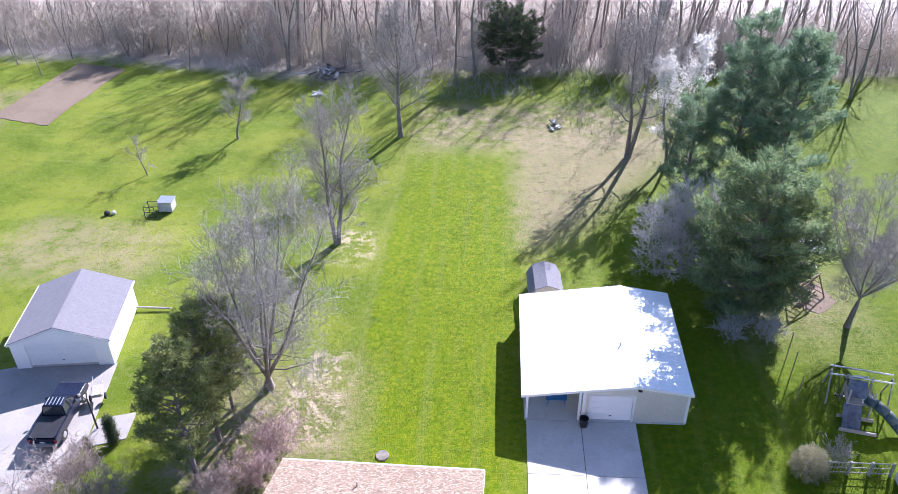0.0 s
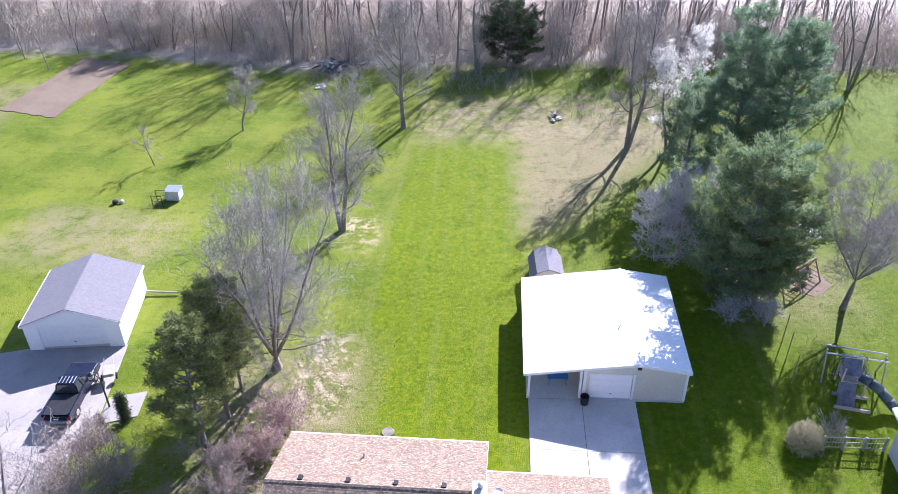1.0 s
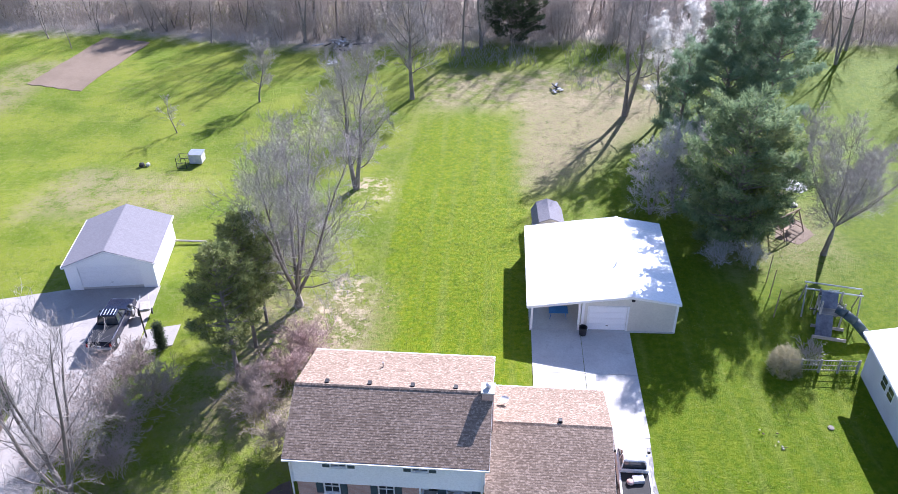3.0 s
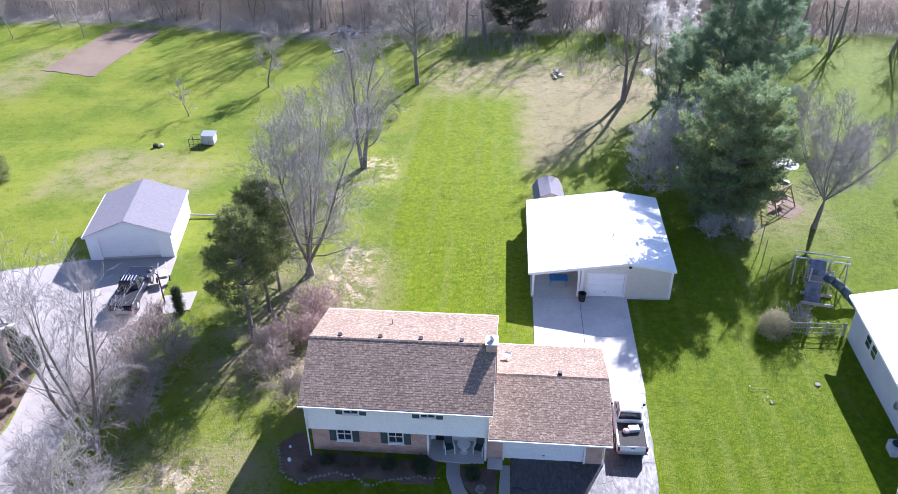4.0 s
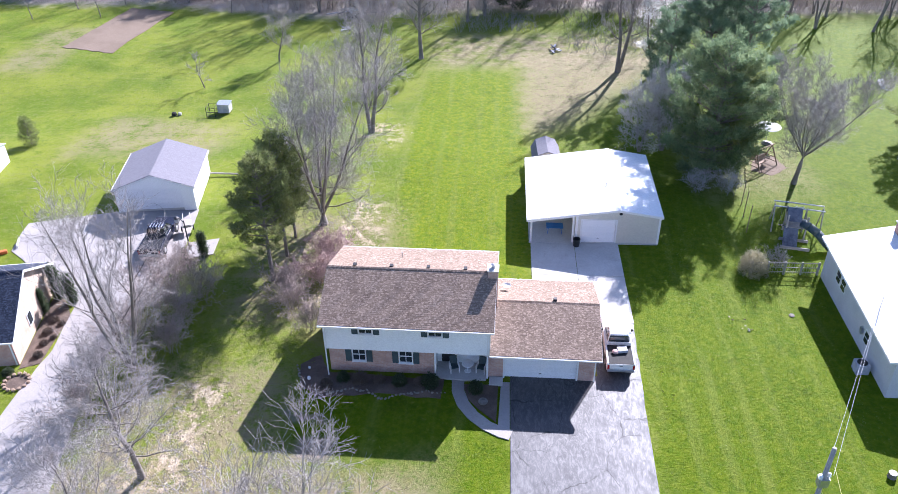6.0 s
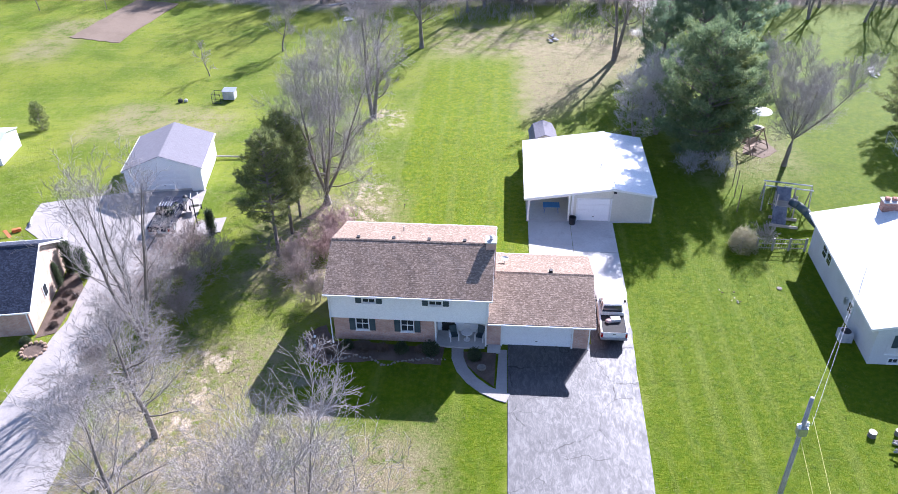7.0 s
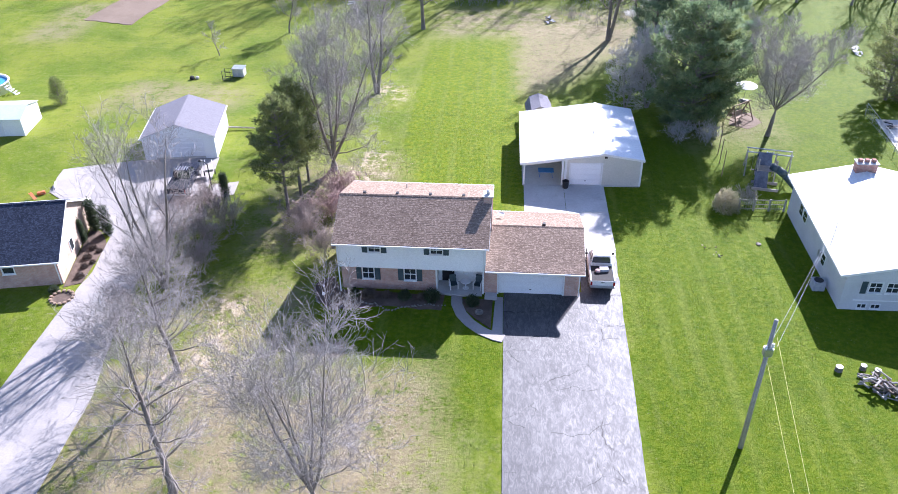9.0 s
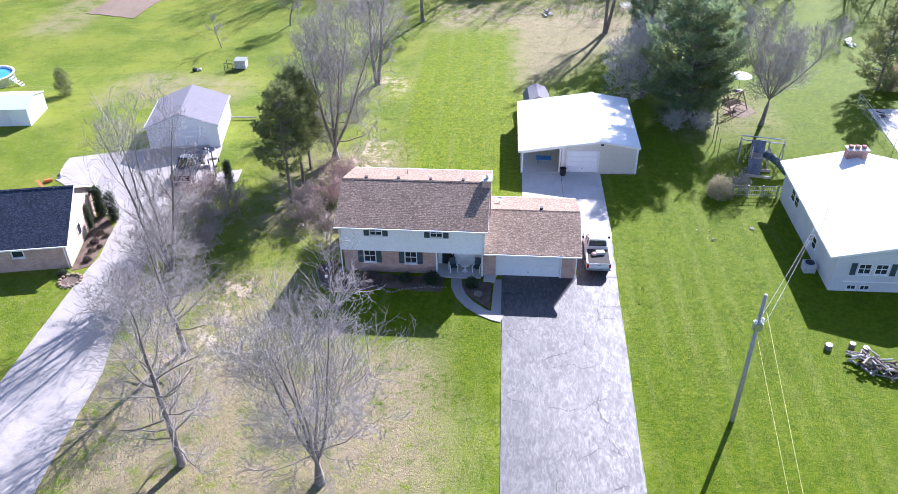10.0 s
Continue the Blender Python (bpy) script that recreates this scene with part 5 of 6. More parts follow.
plant("pine_tree", conifer(34, 13.4, 4.9, 0.05, 0.72, 0.08, 24, (0.38, 0.085), 0.3, 0.55, gaps=0.22, rise=0.25, ball=0.20, inner=0.45), 19.8, 54.0, "large dense green pine tree behind the pole barn", mats=PT)
plant("pine_tree", conifer(30, 11.8, 2.5, 0.04, 0.62, 0.08, 20, (0.32, 0.08), 0.2, 0.6, gaps=0.25, rise=0.3, ball=0.17, inner=0.4), 21.8, 55.4, "yellow-green evergreen beside the large pine", mats=(BARK, SHRUBGREEN))
plant("pine_tree", conifer(35, 19.6, 5.4, 0.12, 1.15, 0.05, 28, (0.45, 0.075), 0.32, 0.8, gaps=0.28, rise=0.25, inner=0.4, ball=0.20, per=4), 22.5, 72.2, "tall blue-green white pine with layered boughs", mats=(BARK, BLUEPINE))
plant("pine_tree", conifer(36, 18.0, 5.2, 0.14, 1.10, 0.05, 28, (0.45, 0.075), 0.28, 0.75, gaps=0.28, rise=0.28, inner=0.4, ball=0.20, per=4), 26.4, 70.6, "blue-green white pine beside a taller pine", mats=(BARK, BLUEPINE))
plant("pine_tree", conifer(29, 12.5, 3.8, 0.10, 1.00, 0.05, 26, (0.45, 0.075), 0.24, 0.8, gaps=0.28, rise=0.28, inner=0.4, ball=0.20, per=4), 18.4, 72.6, "shorter blue-green white pine beside the tall one", mats=(BARK, BLUEPINE))
plant("evergreen_tree", conifer(37, 8.0, 4.4, 0.08, 0.55, 0.12, 16, (0.38, 0.09), 0.2, 0.42, gaps=0.2), 0.6, 107.4, "broad dark evergreen tree at the edge of the woods", mats=(BARK, DARKNEEDLE))
plant("evergreen_tree", conifer(38, 9.5, 3.4, 0.06, 0.5, 0.1, 12, (0.35, 0.08), 0.2, 0.6), 43.5, 62.5, "dark spruce tree behind the neighbour's yard", mats=(BARK, CEDAR))
plant("evergreen_shrub", conifer(39, 3.0, 1.05, 0.02, 0.2, 0.12, 12, (0.2, 0.06), 0.06, 0.6), -52.4, 59.0, "small conical yellow-green evergreen shrub on the lawn", "shrub", (BARK, SHRUBGREEN))

# grey bare trees and bushes round the pole barn
PALEBARK = (surface("pale_bark", (0.24, 0.215, 0.21), (0.32, 0.295, 0.29), 1.2, 14, 0.9, bump=0.4), surface("pale_twig", (0.43, 0.405, 0.41), (0.53, 0.50, 0.51), 0.4, 6, 0.85, bump=0))
plant("bare_tree", yard_tree(41, 9.2, 0.20, 0.10, 28, 0.38, (76, 26), (7, 5, 3), 0.18, 0.08, stems=3, flare=20, twig=0.013), 16.0, 59.4, "dense pale grey leafless tree beside the pine", mats=PALEBARK)
plant("bare_tree", yard_tree(42, 7.4, 0.14, 0.08, 22, 0.40, (78, 28), (7, 5, 3), 0.18, 0.07, stems=2, flare=18, twig=0.013), 13.6, 59.0, "low pale grey leafless tree behind the pole barn", mats=PALEBARK)
plant("bare_bush", bare_tree(43, 2.8, 0.03, 0.1, 3, 42, 3, (5, 4, 3), 0.25, stems=6, twig_r=0.010), 18.0, 51.0, "pale grey leafless bush under the pine", "bush", PALEBARK)
plant("bare_bush", bare_tree(44, 2.6, 0.03, 0.1, 3, 42, 3, (5, 4, 3), 0.25, stems=6, twig_r=0.010), 20.8, 50.4, "pale grey leafless bush under the pine", "bush", PALEBARK)
bloom = yard_tree(45, 13.2, 0.22, 0.25, 16, 0.30, (56, 18), (7, 5), 0.14, 0.12, stems=2, flare=10, twig=0.014)
bl = plant("blossom_tree", bloom, 18.0, 80.2, "tree in white blossom behind the pines")
nb = np.random.default_rng(5)
tips = np.array([q.co[:] for q in bloom[1].vertices])
tips = tips[tips[:, 2] > 4.0]
bc = np.concatenate([tips[nb.integers(0, len(tips), 2600)], np.full((2600, 1), 0.14)], axis=1)
part("blossom", needle_mesh("blossom", nb, bc, 4, 0.16, 0.11), BLOSSOM, bl, "clusters of white blossom")

# shrubs between the houses
plant("pink_shrub", bare_tree(51, 3.6, 0.04, 0.08, 4, 46, 3, (5, 5, 4), 0.12, stems=7, droop=0.5, twig_r=0.013), -14.6, 37.0, "pinkish bare shrub with arching twigs behind the house", "shrub", (BARK, PINKTWIG))
plant("pink_shrub", bare_tree(52, 3.2, 0.04, 0.08, 4, 46, 3, (5, 5, 4), 0.12, stems=6, droop=0.5, twig_r=0.013), -15.6, 34.4, "pinkish bare shrub with arching twigs beside the pines", "shrub", (BARK, PINKTWIG))
for i, (x, y, s, hgt) in enumerate(((-27.2, 30.6, 61, 4.2), (-25.2, 28.6, 62, 4.0), (-26.4, 33.6, 63, 3.6), (-24.2, 31.6, 64, 3.6), (-28.2, 26.4, 65, 3.6), (-16.8, 30.6, 66, 3.0), (-15.2, 28.2, 67, 2.6), (-28.0, 18.6, 68, 3.6), (-24.6, 25.6, 69, 3.2), (-18.0, 33.0, 70, 2.8))):
    plant("brown_shrub", bare_tree(s, hgt, 0.03, 0.08, 4, 46, 3, (5, 5, 3), 0.15, stems=6, droop=0.2, twig_r=0.012), x, y, "brown leafless twiggy shrub of an overgrown hedge", "shrub", (BARK, BROWNTWIG), group="overgrown hedge")

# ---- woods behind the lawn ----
# paler than the yard twigs: a sunlit, hazy look put into the colour
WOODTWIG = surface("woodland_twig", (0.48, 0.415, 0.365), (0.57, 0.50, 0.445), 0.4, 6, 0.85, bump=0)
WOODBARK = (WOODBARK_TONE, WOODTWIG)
BUDS = surface("budding_twig", (0.34, 0.34, 0.14), (0.42, 0.40, 0.2), 0.4, 6, 0.85, bump=0)
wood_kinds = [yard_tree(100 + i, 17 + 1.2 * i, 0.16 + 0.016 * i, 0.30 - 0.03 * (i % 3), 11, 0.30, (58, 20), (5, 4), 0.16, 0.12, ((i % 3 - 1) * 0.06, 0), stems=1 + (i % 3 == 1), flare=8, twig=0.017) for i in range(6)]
wr_ = random.Random(7)
places = [(-64.8, 105.6), (-63.6, 112.7), (-61.5, 119.4), (-44.5, 108.6), (-30.3, 109.1), (-6.2, 101.3), (-75.5, 104.5), (-70.5, 110.0),
          (36.5, 106), (40.2, 101.5), (43.8, 98.6), (47.2, 104.5), (51.5, 97.5), (54.6, 103), (58.5, 99), (63, 106), (33.2, 101), (29.5, 104.5)]
small = {0: 0.5, 1: 0.45, 2: 0.5, 3: 0.5, 4: 0.95, 6: 0.5, 7: 0.5, 5: 0.75}
while len(places) < 215:
    x, y = wr_.uniform(-105, 80), wr_.uniform(101, 150 if len(places) % 3 == 0 else 137)
    edge = 119 if x < -57 else (112.5 if x < -35 else (109 if x < -16 else (103.5 if x < 24 else 101)))
    if y > edge + wr_.uniform(0, 5) and all((x - a) ** 2 + (y - b) ** 2 > 2.6 for a, b in places) and not (x > 30 and wr_.random() < 0.35):
        places.append((x, y))
stand = []
for i, (x, y) in enumerate(places):
    k = i % 6
    s = small.get(i, wr_.uniform(0.45, 0.75) if x < -34 else wr_.uniform(0.7, 1.1))
    m = pose(x, y, gz(x, y), wr_.gauss(0, 4), wr_.gauss(0, 4), wr_.uniform(0, 360))
    if i < 6:
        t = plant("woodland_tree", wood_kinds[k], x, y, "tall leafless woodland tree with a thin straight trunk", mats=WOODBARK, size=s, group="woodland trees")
        t.matrix_basis = m @ Matrix.Diagonal((s, s, s, 1))
        stand.append(t)
    else:
        c = copy_thing(stand[k], m)
        c.scale = (s, s, s)


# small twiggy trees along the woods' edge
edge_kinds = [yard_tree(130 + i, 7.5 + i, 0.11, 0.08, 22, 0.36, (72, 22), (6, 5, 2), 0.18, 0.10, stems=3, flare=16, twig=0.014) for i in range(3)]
edge_stand = []
for i in range(66):
    x = wr_.uniform(-104, -28) if i % 3 else wr_.uniform(-28, 34)
    y = (120.5 if x < -57 else (114.5 if x < -35 else (110 if x < -16 else 105.5))) + (wr_.uniform(-1.5, 3.0) if i % 2 else wr_.uniform(2.0, 15.0))
    m, s = pose(x, y, gz(x, y), wr_.gauss(0, 5), wr_.gauss(0, 5), wr_.uniform(0, 360)), wr_.uniform(0.65, 1.1)
    if i < 3:
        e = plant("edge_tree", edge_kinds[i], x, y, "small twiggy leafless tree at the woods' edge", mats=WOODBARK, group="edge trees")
        e.matrix_basis = m @ Matrix.Diagonal((s, s, s, 1))
        edge_stand.append(e)
    else:
        copy_thing(edge_stand[i % 3], m).scale = (s, s, s)


def brush(seed, n, spots, hgt, material, label, name="undergrowth"):
    """Thin crossing stems of the undergrowth."""
    rng = random.Random(seed)
    segs = []
    for _ in range(n):
        x0, x1, y0, y1 = rng.choice(spots)
        x, y = rng.uniform(x0, x1), rng.uniform(y0, y1)
        z = gz(x, y)
        h = hgt * rng.uniform(0.4, 1.2)
        p = Vector((x, y, z - 0.1))
        q = p + Vector((rng.gauss(0, 0.25) * h, rng.gauss(0, 0.25) * h, h * 0.6))
        segs.append((*p, *q, 0.022, 0.016))
        for _k in range(3):
            segs.append((*q, *(q + Vector((rng.gauss(0, 0.3) * h, rng.gauss(0, 0.3) * h, h * rng.uniform(0.2, 0.5)))), 0.014, 0.008))
    me = tube_mesh(name, segs, 3)
    me.materials.append(material)
    return tagged(new(name, me), label, "undergrowth", kind="stuff")


BRUSHTWIG = surface("brush_twig", (0.48, 0.40, 0.325), (0.58, 0.49, 0.40), 0.3, 6, 0.85, bump=0)
brush(5, 9000, [(-105, -40, 113, 136), (-45, -16, 108, 150), (-16, 24, 103, 150), (24, 80, 110, 130)], 3.0, BRUSHTWIG, "tangled brown leafless undergrowth of the woods")
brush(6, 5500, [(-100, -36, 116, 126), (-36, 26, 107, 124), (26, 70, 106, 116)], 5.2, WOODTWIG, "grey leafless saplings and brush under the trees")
brush(8, 2200, [(-100, -60, 121, 128), (-55, -31, 116, 124), (-31, -12, 111, 124), (30, 60, 110, 118)], 2.6, BUDS, "yellow-green budding brush at the woods' edge")
brush(9, 900, [(-8, 4, 96, 103), (8, 22, 86, 103), (-26, -19, 101, 109)], 1.2, TWIG, "low dry brush along the lawn's edge")


def litter_mesh(seed, n, spots, size):
    rng = np.random.default_rng(seed)
    out = []
    for x, y, r, k in spots:
        m = int(n * k)
        a, d = rng.uniform(0, 6.283, m), r * np.sqrt(rng.uniform(0, 1, m))
        for px, py in zip(x + d * np.cos(a), y + d * np.sin(a)):
            out.append((px, py, gz(px, py) + 0.03, 0.02))
    return needle_mesh("leaf_litter", rng, out, 1, size, size * 0.7, 0.05)


me = litter_mesh(3, 1000, ((-20.8, 19.5, 3.0, 0.6), (-21.6, 14.5, 3.0, 0.6), (-13.6, 41.0, 2.6, 0.3), (-16, 34, 3.5, 1.2), (-12.2, 45, 3, 0.2), (-13.5, 63, 3, 0.2), (-15, 6, 9, 0.7), (24, 56, 5, 0.3)), 0.13)
me.materials.append(DRYLEAF)
tagged(new("leaf_litter", me), "pale fallen leaves scattered under the bare trees", "leaf litter", kind="stuff")

# shaggy grass tufts in the front yard and along the edges
rng_ = np.random.default_rng(12)
tufts = []
for _ in range(9000):
    x, y = rng_.uniform(-27, 26), rng_.uniform(-6, 60)
    on_house = -14 < x < 9.6 and (y > 17.5 or x > -0.2) and not (x < -1 and y > 33)
    barn = 1.2 < x < 13.4 and 28 < y < 53
    if not on_house and not barn and not (x > 24.8 and 22 < y < 38):
        tufts.append((x, y, gz(x, y) + 0.0, 0.10))
me = needle_mesh("grass_tufts", rng_, tufts, 4, 0.13, 0.05, 1.2)
GRASSBLADE = needles_material("grass_blades", (0.085, 0.15, 0.02), (0.17, 0.21, 0.05), (0.25, 0.25, 0.09))
me.materials.append(GRASSBLADE)
tagged(new("grass_tufts", me), "uneven tufts of longer lawn grass", "grass", kind="stuff")


# ---- vehicles ----
def frustum(s, x, y0, y1, z0, x2, y2, y3, z1):
    """A box that narrows from half-width x at z0 to x2 at z1."""
    return s.add([(-x, y0, z0), (x, y0, z0), (x, y1, z0), (-x, y1, z0), (-x2, y2, z1), (x2, y2, z1), (x2, y3, z1), (-x2, y3, z1)],
                 [(3, 2, 1, 0), (4, 5, 6, 7), (0, 1, 5, 4), (1, 2, 6, 5), (2, 3, 7, 6), (3, 0, 4, 7)])


def pickup(m, paint, label, cover):
    t = thing("pickup_truck", label, "pickup truck", m)
    body = Shape().side([(-2.8, 0.48), (-2.82, 1.05), (-0.72, 1.08), (-0.72, 1.12), (1.25, 1.14), (2.55, 1.04), (2.78, 0.92), (2.8, 0.5), (2.35, 0.42), (-2.4, 0.42)], -0.97, 0.97)
    b = part("body", body, paint, t, "", 0.05, False)
    cab = Shape()
    frustum(cab, 0.80, -0.66, 1.15, 1.12, 0.66, -0.5, 0.38, 1.76)
    g = part("cab_glass", cab, GLASS, t, "dark cab windows")
    part("cab_roof", frustum(Shape(), 0.70, -0.54, 0.44, 1.74, 0.62, -0.44, 0.32, 1.84), paint, t, "", 0.03)
    for sx in (-1, 1):
        for (ya, yb) in ((1.15, 0.38), (0.2, 0.1), (-0.66, -0.5)):
            part("pillar", Shape().tube((sx * 0.81, ya, 1.1), (sx * 0.67, yb, 1.77), 0.045, 0.04, 6), paint, t)
        part("side_mirror", Shape().box(min(sx * 0.98, sx * 1.16), max(sx * 0.98, sx * 1.16), 0.72, 0.82, 1.12, 1.32), BLACKPAINT, t, "", 0.02)
        part("tail_lamp", Shape().box(sx * 0.87 - 0.07, sx * 0.87 + 0.07, -2.845, -2.80, 0.66, 1.0), REDLAMP, t, "red tail lamp")
        part("head_lamp", Shape().box(sx * 0.74 - 0.16, sx * 0.74 + 0.16, 2.70, 2.80, 0.74, 0.92), STEEL, t, "clear head lamp")
        part("bed_rail", Shape().box(sx * 0.91 - 0.06, sx * 0.91 + 0.06, -2.8, -0.75, 1.06, 1.13), paint, t, "", 0.015)
        for y in (1.75, -1.75):
            w = part("wheel", Shape().tube((sx * 0.74, y, 0.38), (sx * 0.99, y, 0.38), 0.38, 0.38, 20), RUBBER, t, "black tyre", 0.03)
            part("rim", Shape().tube((sx * 0.98, y, 0.38), (sx * 1.003, y, 0.38), 0.24, 0.22, 14), STEEL, w, "steel rim")
            part("wheel_arch", Shape().tube((sx * 0.955, y, 0.42), (sx * 0.975, y, 0.42), 0.47, 0.47, 20), BLACKPAINT, t)
    part("bumper", Shape().box(-0.95, 0.95, -2.98, -2.82, 0.5, 0.68), STEEL, t, "chrome rear bumper", 0.03)
    part("bumper", Shape().box(-0.96, 0.96, 2.78, 2.92, 0.45, 0.68), STEEL, t, "chrome front bumper", 0.03)
    part("number_plate", Shape().box(-0.16, 0.16, -2.86, -2.835, 0.72, 0.82), TRIM, t, "pale blank plate")
    tg = part("tailgate", Shape().box(-0.80, 0.80, -2.85, -2.79, 0.62, 1.1), paint, t, "", 0.02)
    part("tailgate_handle", Shape().box(-0.12, 0.12, -2.865, -2.85, 0.95, 1.0), BLACKPAINT, tg)
    if cover:
        part("bed_cover", Shape().box(-0.86, 0.86, -2.78, -0.76, 1.12, 1.15), BLACKPAINT, t, "black bed cover", 0.01)
        for i in range(5):
            part("roof_rib", Shape().box(-0.5 + 0.25 * i - 0.03, -0.5 + 0.25 * i + 0.03, -0.40, 0.30, 1.84, 1.855), STEEL, t)
    else:
        part("bed_liner", Shape().box(-0.84, 0.84, -2.76, -0.78, 1.065, 1.085), RUBBER, t, "dark open bed")
        part("head_board", Shape().box(-0.86, 0.86, -0.80, -0.74, 1.08, 1.36), paint, t)
    return t


pickup(pose(-30.55, 39.3, 0.5, 0, 0, 3), CAR_DARK, "dark blue pickup truck with covered bed before the white garage", True)
pickup(pose(7.8, 27.0, 0.41, 0, 0, -1), CAR_WHITE, "white pickup truck with an open bed, parked beside the house", False)
solid("cargo_box", Shape().box(-0.3, 0.4, -0.25, 0.25, 0, 0.22), CLOTH, "pale box lying in the pickup's bed", "box", pose(7.9, 25.6, 1.5, 0, 0, 8), bevel=0.02)
solid("cargo_bag", Shape().lathe([(0.1, 0), (0.22, 0.04), (0.24, 0.12), (0.15, 0.2), (0.05, 0.22)], 12), PINKTWIG, "pink bag lying in the pickup's bed", "bag", pose(7.45, 25.4, 1.5))

# garden cart beside the dark pickup
mo = thing("garden_cart", "grey wheeled garden cart beside the pickup", "cart", pose(-28.9, 41.6, 0.47, 0, 0, 20))
part("tray", Shape().box(-0.4, 0.4, -0.6, 0.6, 0.45, 0.7), GREYWOOD, mo, "", 0.06)
for sx in (-1, 1):
    part("wheel", Shape().tube((sx * 0.46, -0.3, 0.25), (sx * 0.56, -0.3, 0.25), 0.25, 0.25, 14), RUBBER, mo)
    part("handle", Shape().tube((sx * 0.35, 0.7, 0.7), (sx * 0.3, 1.3, 0.9), 0.025), STEEL, mo)


# ---- yard things ----
def lamp_post(m):
    t = thing("lamp_post", "dark yard lamp post with a glass lantern", "lamp post", m)
    part("post", Shape().tube((0, 0, -0.1), (0, 0, 2.75), 0.07, 0.05, 8), BLACKPAINT, t)
    part("arm", Shape().path([(0, 0, 2.6), (-0.3, 0, 2.95), (-0.6, 0, 3.0)], 0.035), BLACKPAINT, t)
    l = part("lantern", Shape().lathe([(0.08, 2.55), (0.17, 2.65), (0.2, 2.95), (0.05, 3.02)], 10, (-0.6, 0, 0)), CLOTH, t, "frosted glass lantern")
    part("lantern_cap", Shape().lathe([(0.24, 2.97), (0.22, 3.02), (0.04, 3.15)], 10, (-0.6, 0, 0)), BLACKPAINT, l)


lamp_post(pose(-27.8, 38.7, 0.45))


def cone_shrub(seed, h, r):
    return conifer(seed, h, r, 0.01, 0.16, 0.25, 9, (0.16, 0.06), 0.05, 0.6, gaps=0.02, per=7)


cs = cone_shrub(81, 2.4, 0.2)
for x, y, s in ((-26.1, 37.5, 0.95), (-36.0, 31.3, 1.15), (-34.6, 30.7, 1.05), (-36.3, 29.4, 0.85), (-27.3, 36.4, 0.6)):
    plant("conical_shrub", cs, x, y, "dark conical evergreen shrub beside the driveway", "shrub", (BARK, DARKNEEDLE), size=s, turn_z=x * 40, group="conical shrubs")


def round_shrub(seed, r, h, n, blade=(0.12, 0.05)):
    rng = np.random.default_rng(seed)
    d = rng.normal(size=(n, 3))
    d[:, 2] = np.abs(d[:, 2]) * 0.9
    d /= np.linalg.norm(d, axis=1)[:, None]
    k = rng.uniform(0.55, 1.05, (n, 1))
    c = np.concatenate([d * k * np.array([[r, r, h]]) + np.array([[0, 0, 0.05]]), np.full((n, 1), 0.06)], axis=1)
    tr = tube_mesh("trunk", [(0, 0, -0.1, q[0] * 0.8, q[1] * 0.8, q[2] * 0.8, 0.02, 0.008) for q in c[:14]], 4)
    return tr, needle_mesh("crown", rng, c, 6, blade[0], blade[1], 0.2, d)


rs, rb = round_shrub(91, 0.55, 0.75, 420), round_shrub(92, 0.6, 0.7, 380)
for x, y, s, k in ((-11.6, 23.0, 0.8, 0), (-10.4, 22.9, 0.95, 1), (-9.0, 22.9, 0.7, 1), (-7.6, 22.8, 0.9, 0), (-6.2, 22.8, 0.7, 1), (-5.5, 22.75, 1.1, 0), (-12.7, 22.4, 0.7, 1), (-2.3, 22.3, 0.95, 0)):
    plant("foundation_shrub", (rs, rb)[k], x, y, "clipped dark shrub in the front flower bed", "shrub", (BARK, (DARKNEEDLE, DARKTWIG)[k]), size=s, turn_z=x * 50, group="foundation shrubs")
for x, y, s, k in ((-34.4, 24.4, 0.55, 1), (-34.6, 25.7, 0.5, 1), (-34.9, 27.0, 0.6, 1), (-35.0, 28.4, 0.55, 1), (-35.6, 22.4, 0.7, 0), (-34.2, 26.4, 0.4, 1), (-34.3, 28.0, 0.45, 1)):
    plant("foundation_shrub", (rs, rb)[k], x, y, "brown leafless shrub along the tan brick house", "shrub", (BARK, (STRAWGRASS, BROWNTWIG)[k]), size=s, turn_z=x * 50, group="side bed shrubs")
paved("flower_bed", wavy([(-35.15, 22.9), (-33.9, 23.6), (-34.1, 29.0), (-35.3, 31.0), (-36.6, 31.6)], 0.15, 6, 4), 0.03, MULCH, "mulched bed beside the tan brick house", "flower bed", 0.8, 0.05)

# stone ring before the neighbour's house
for i in range(14):
    a = 6.283 * i / 14
    solid("ring_stone", Shape().lathe([(0.12, 0), (0.16, 0.06), (0.13, 0.17), (0.04, 0.19)], 7), WOOD, "tan edging stone of a small round bed", "stone", pose(-34.6 + 0.85 * math.cos(a), 21.6 + 0.85 * math.sin(a), gz(-34.6, 21.6), 0, 0, i * 50), group="ring of stones")
paved("flower_bed", arc((-34.6, 21.6), 0.8, 0, 340, 12), 0.03, MULCH, "small round mulched bed", "flower bed", 0.5, 0.04)

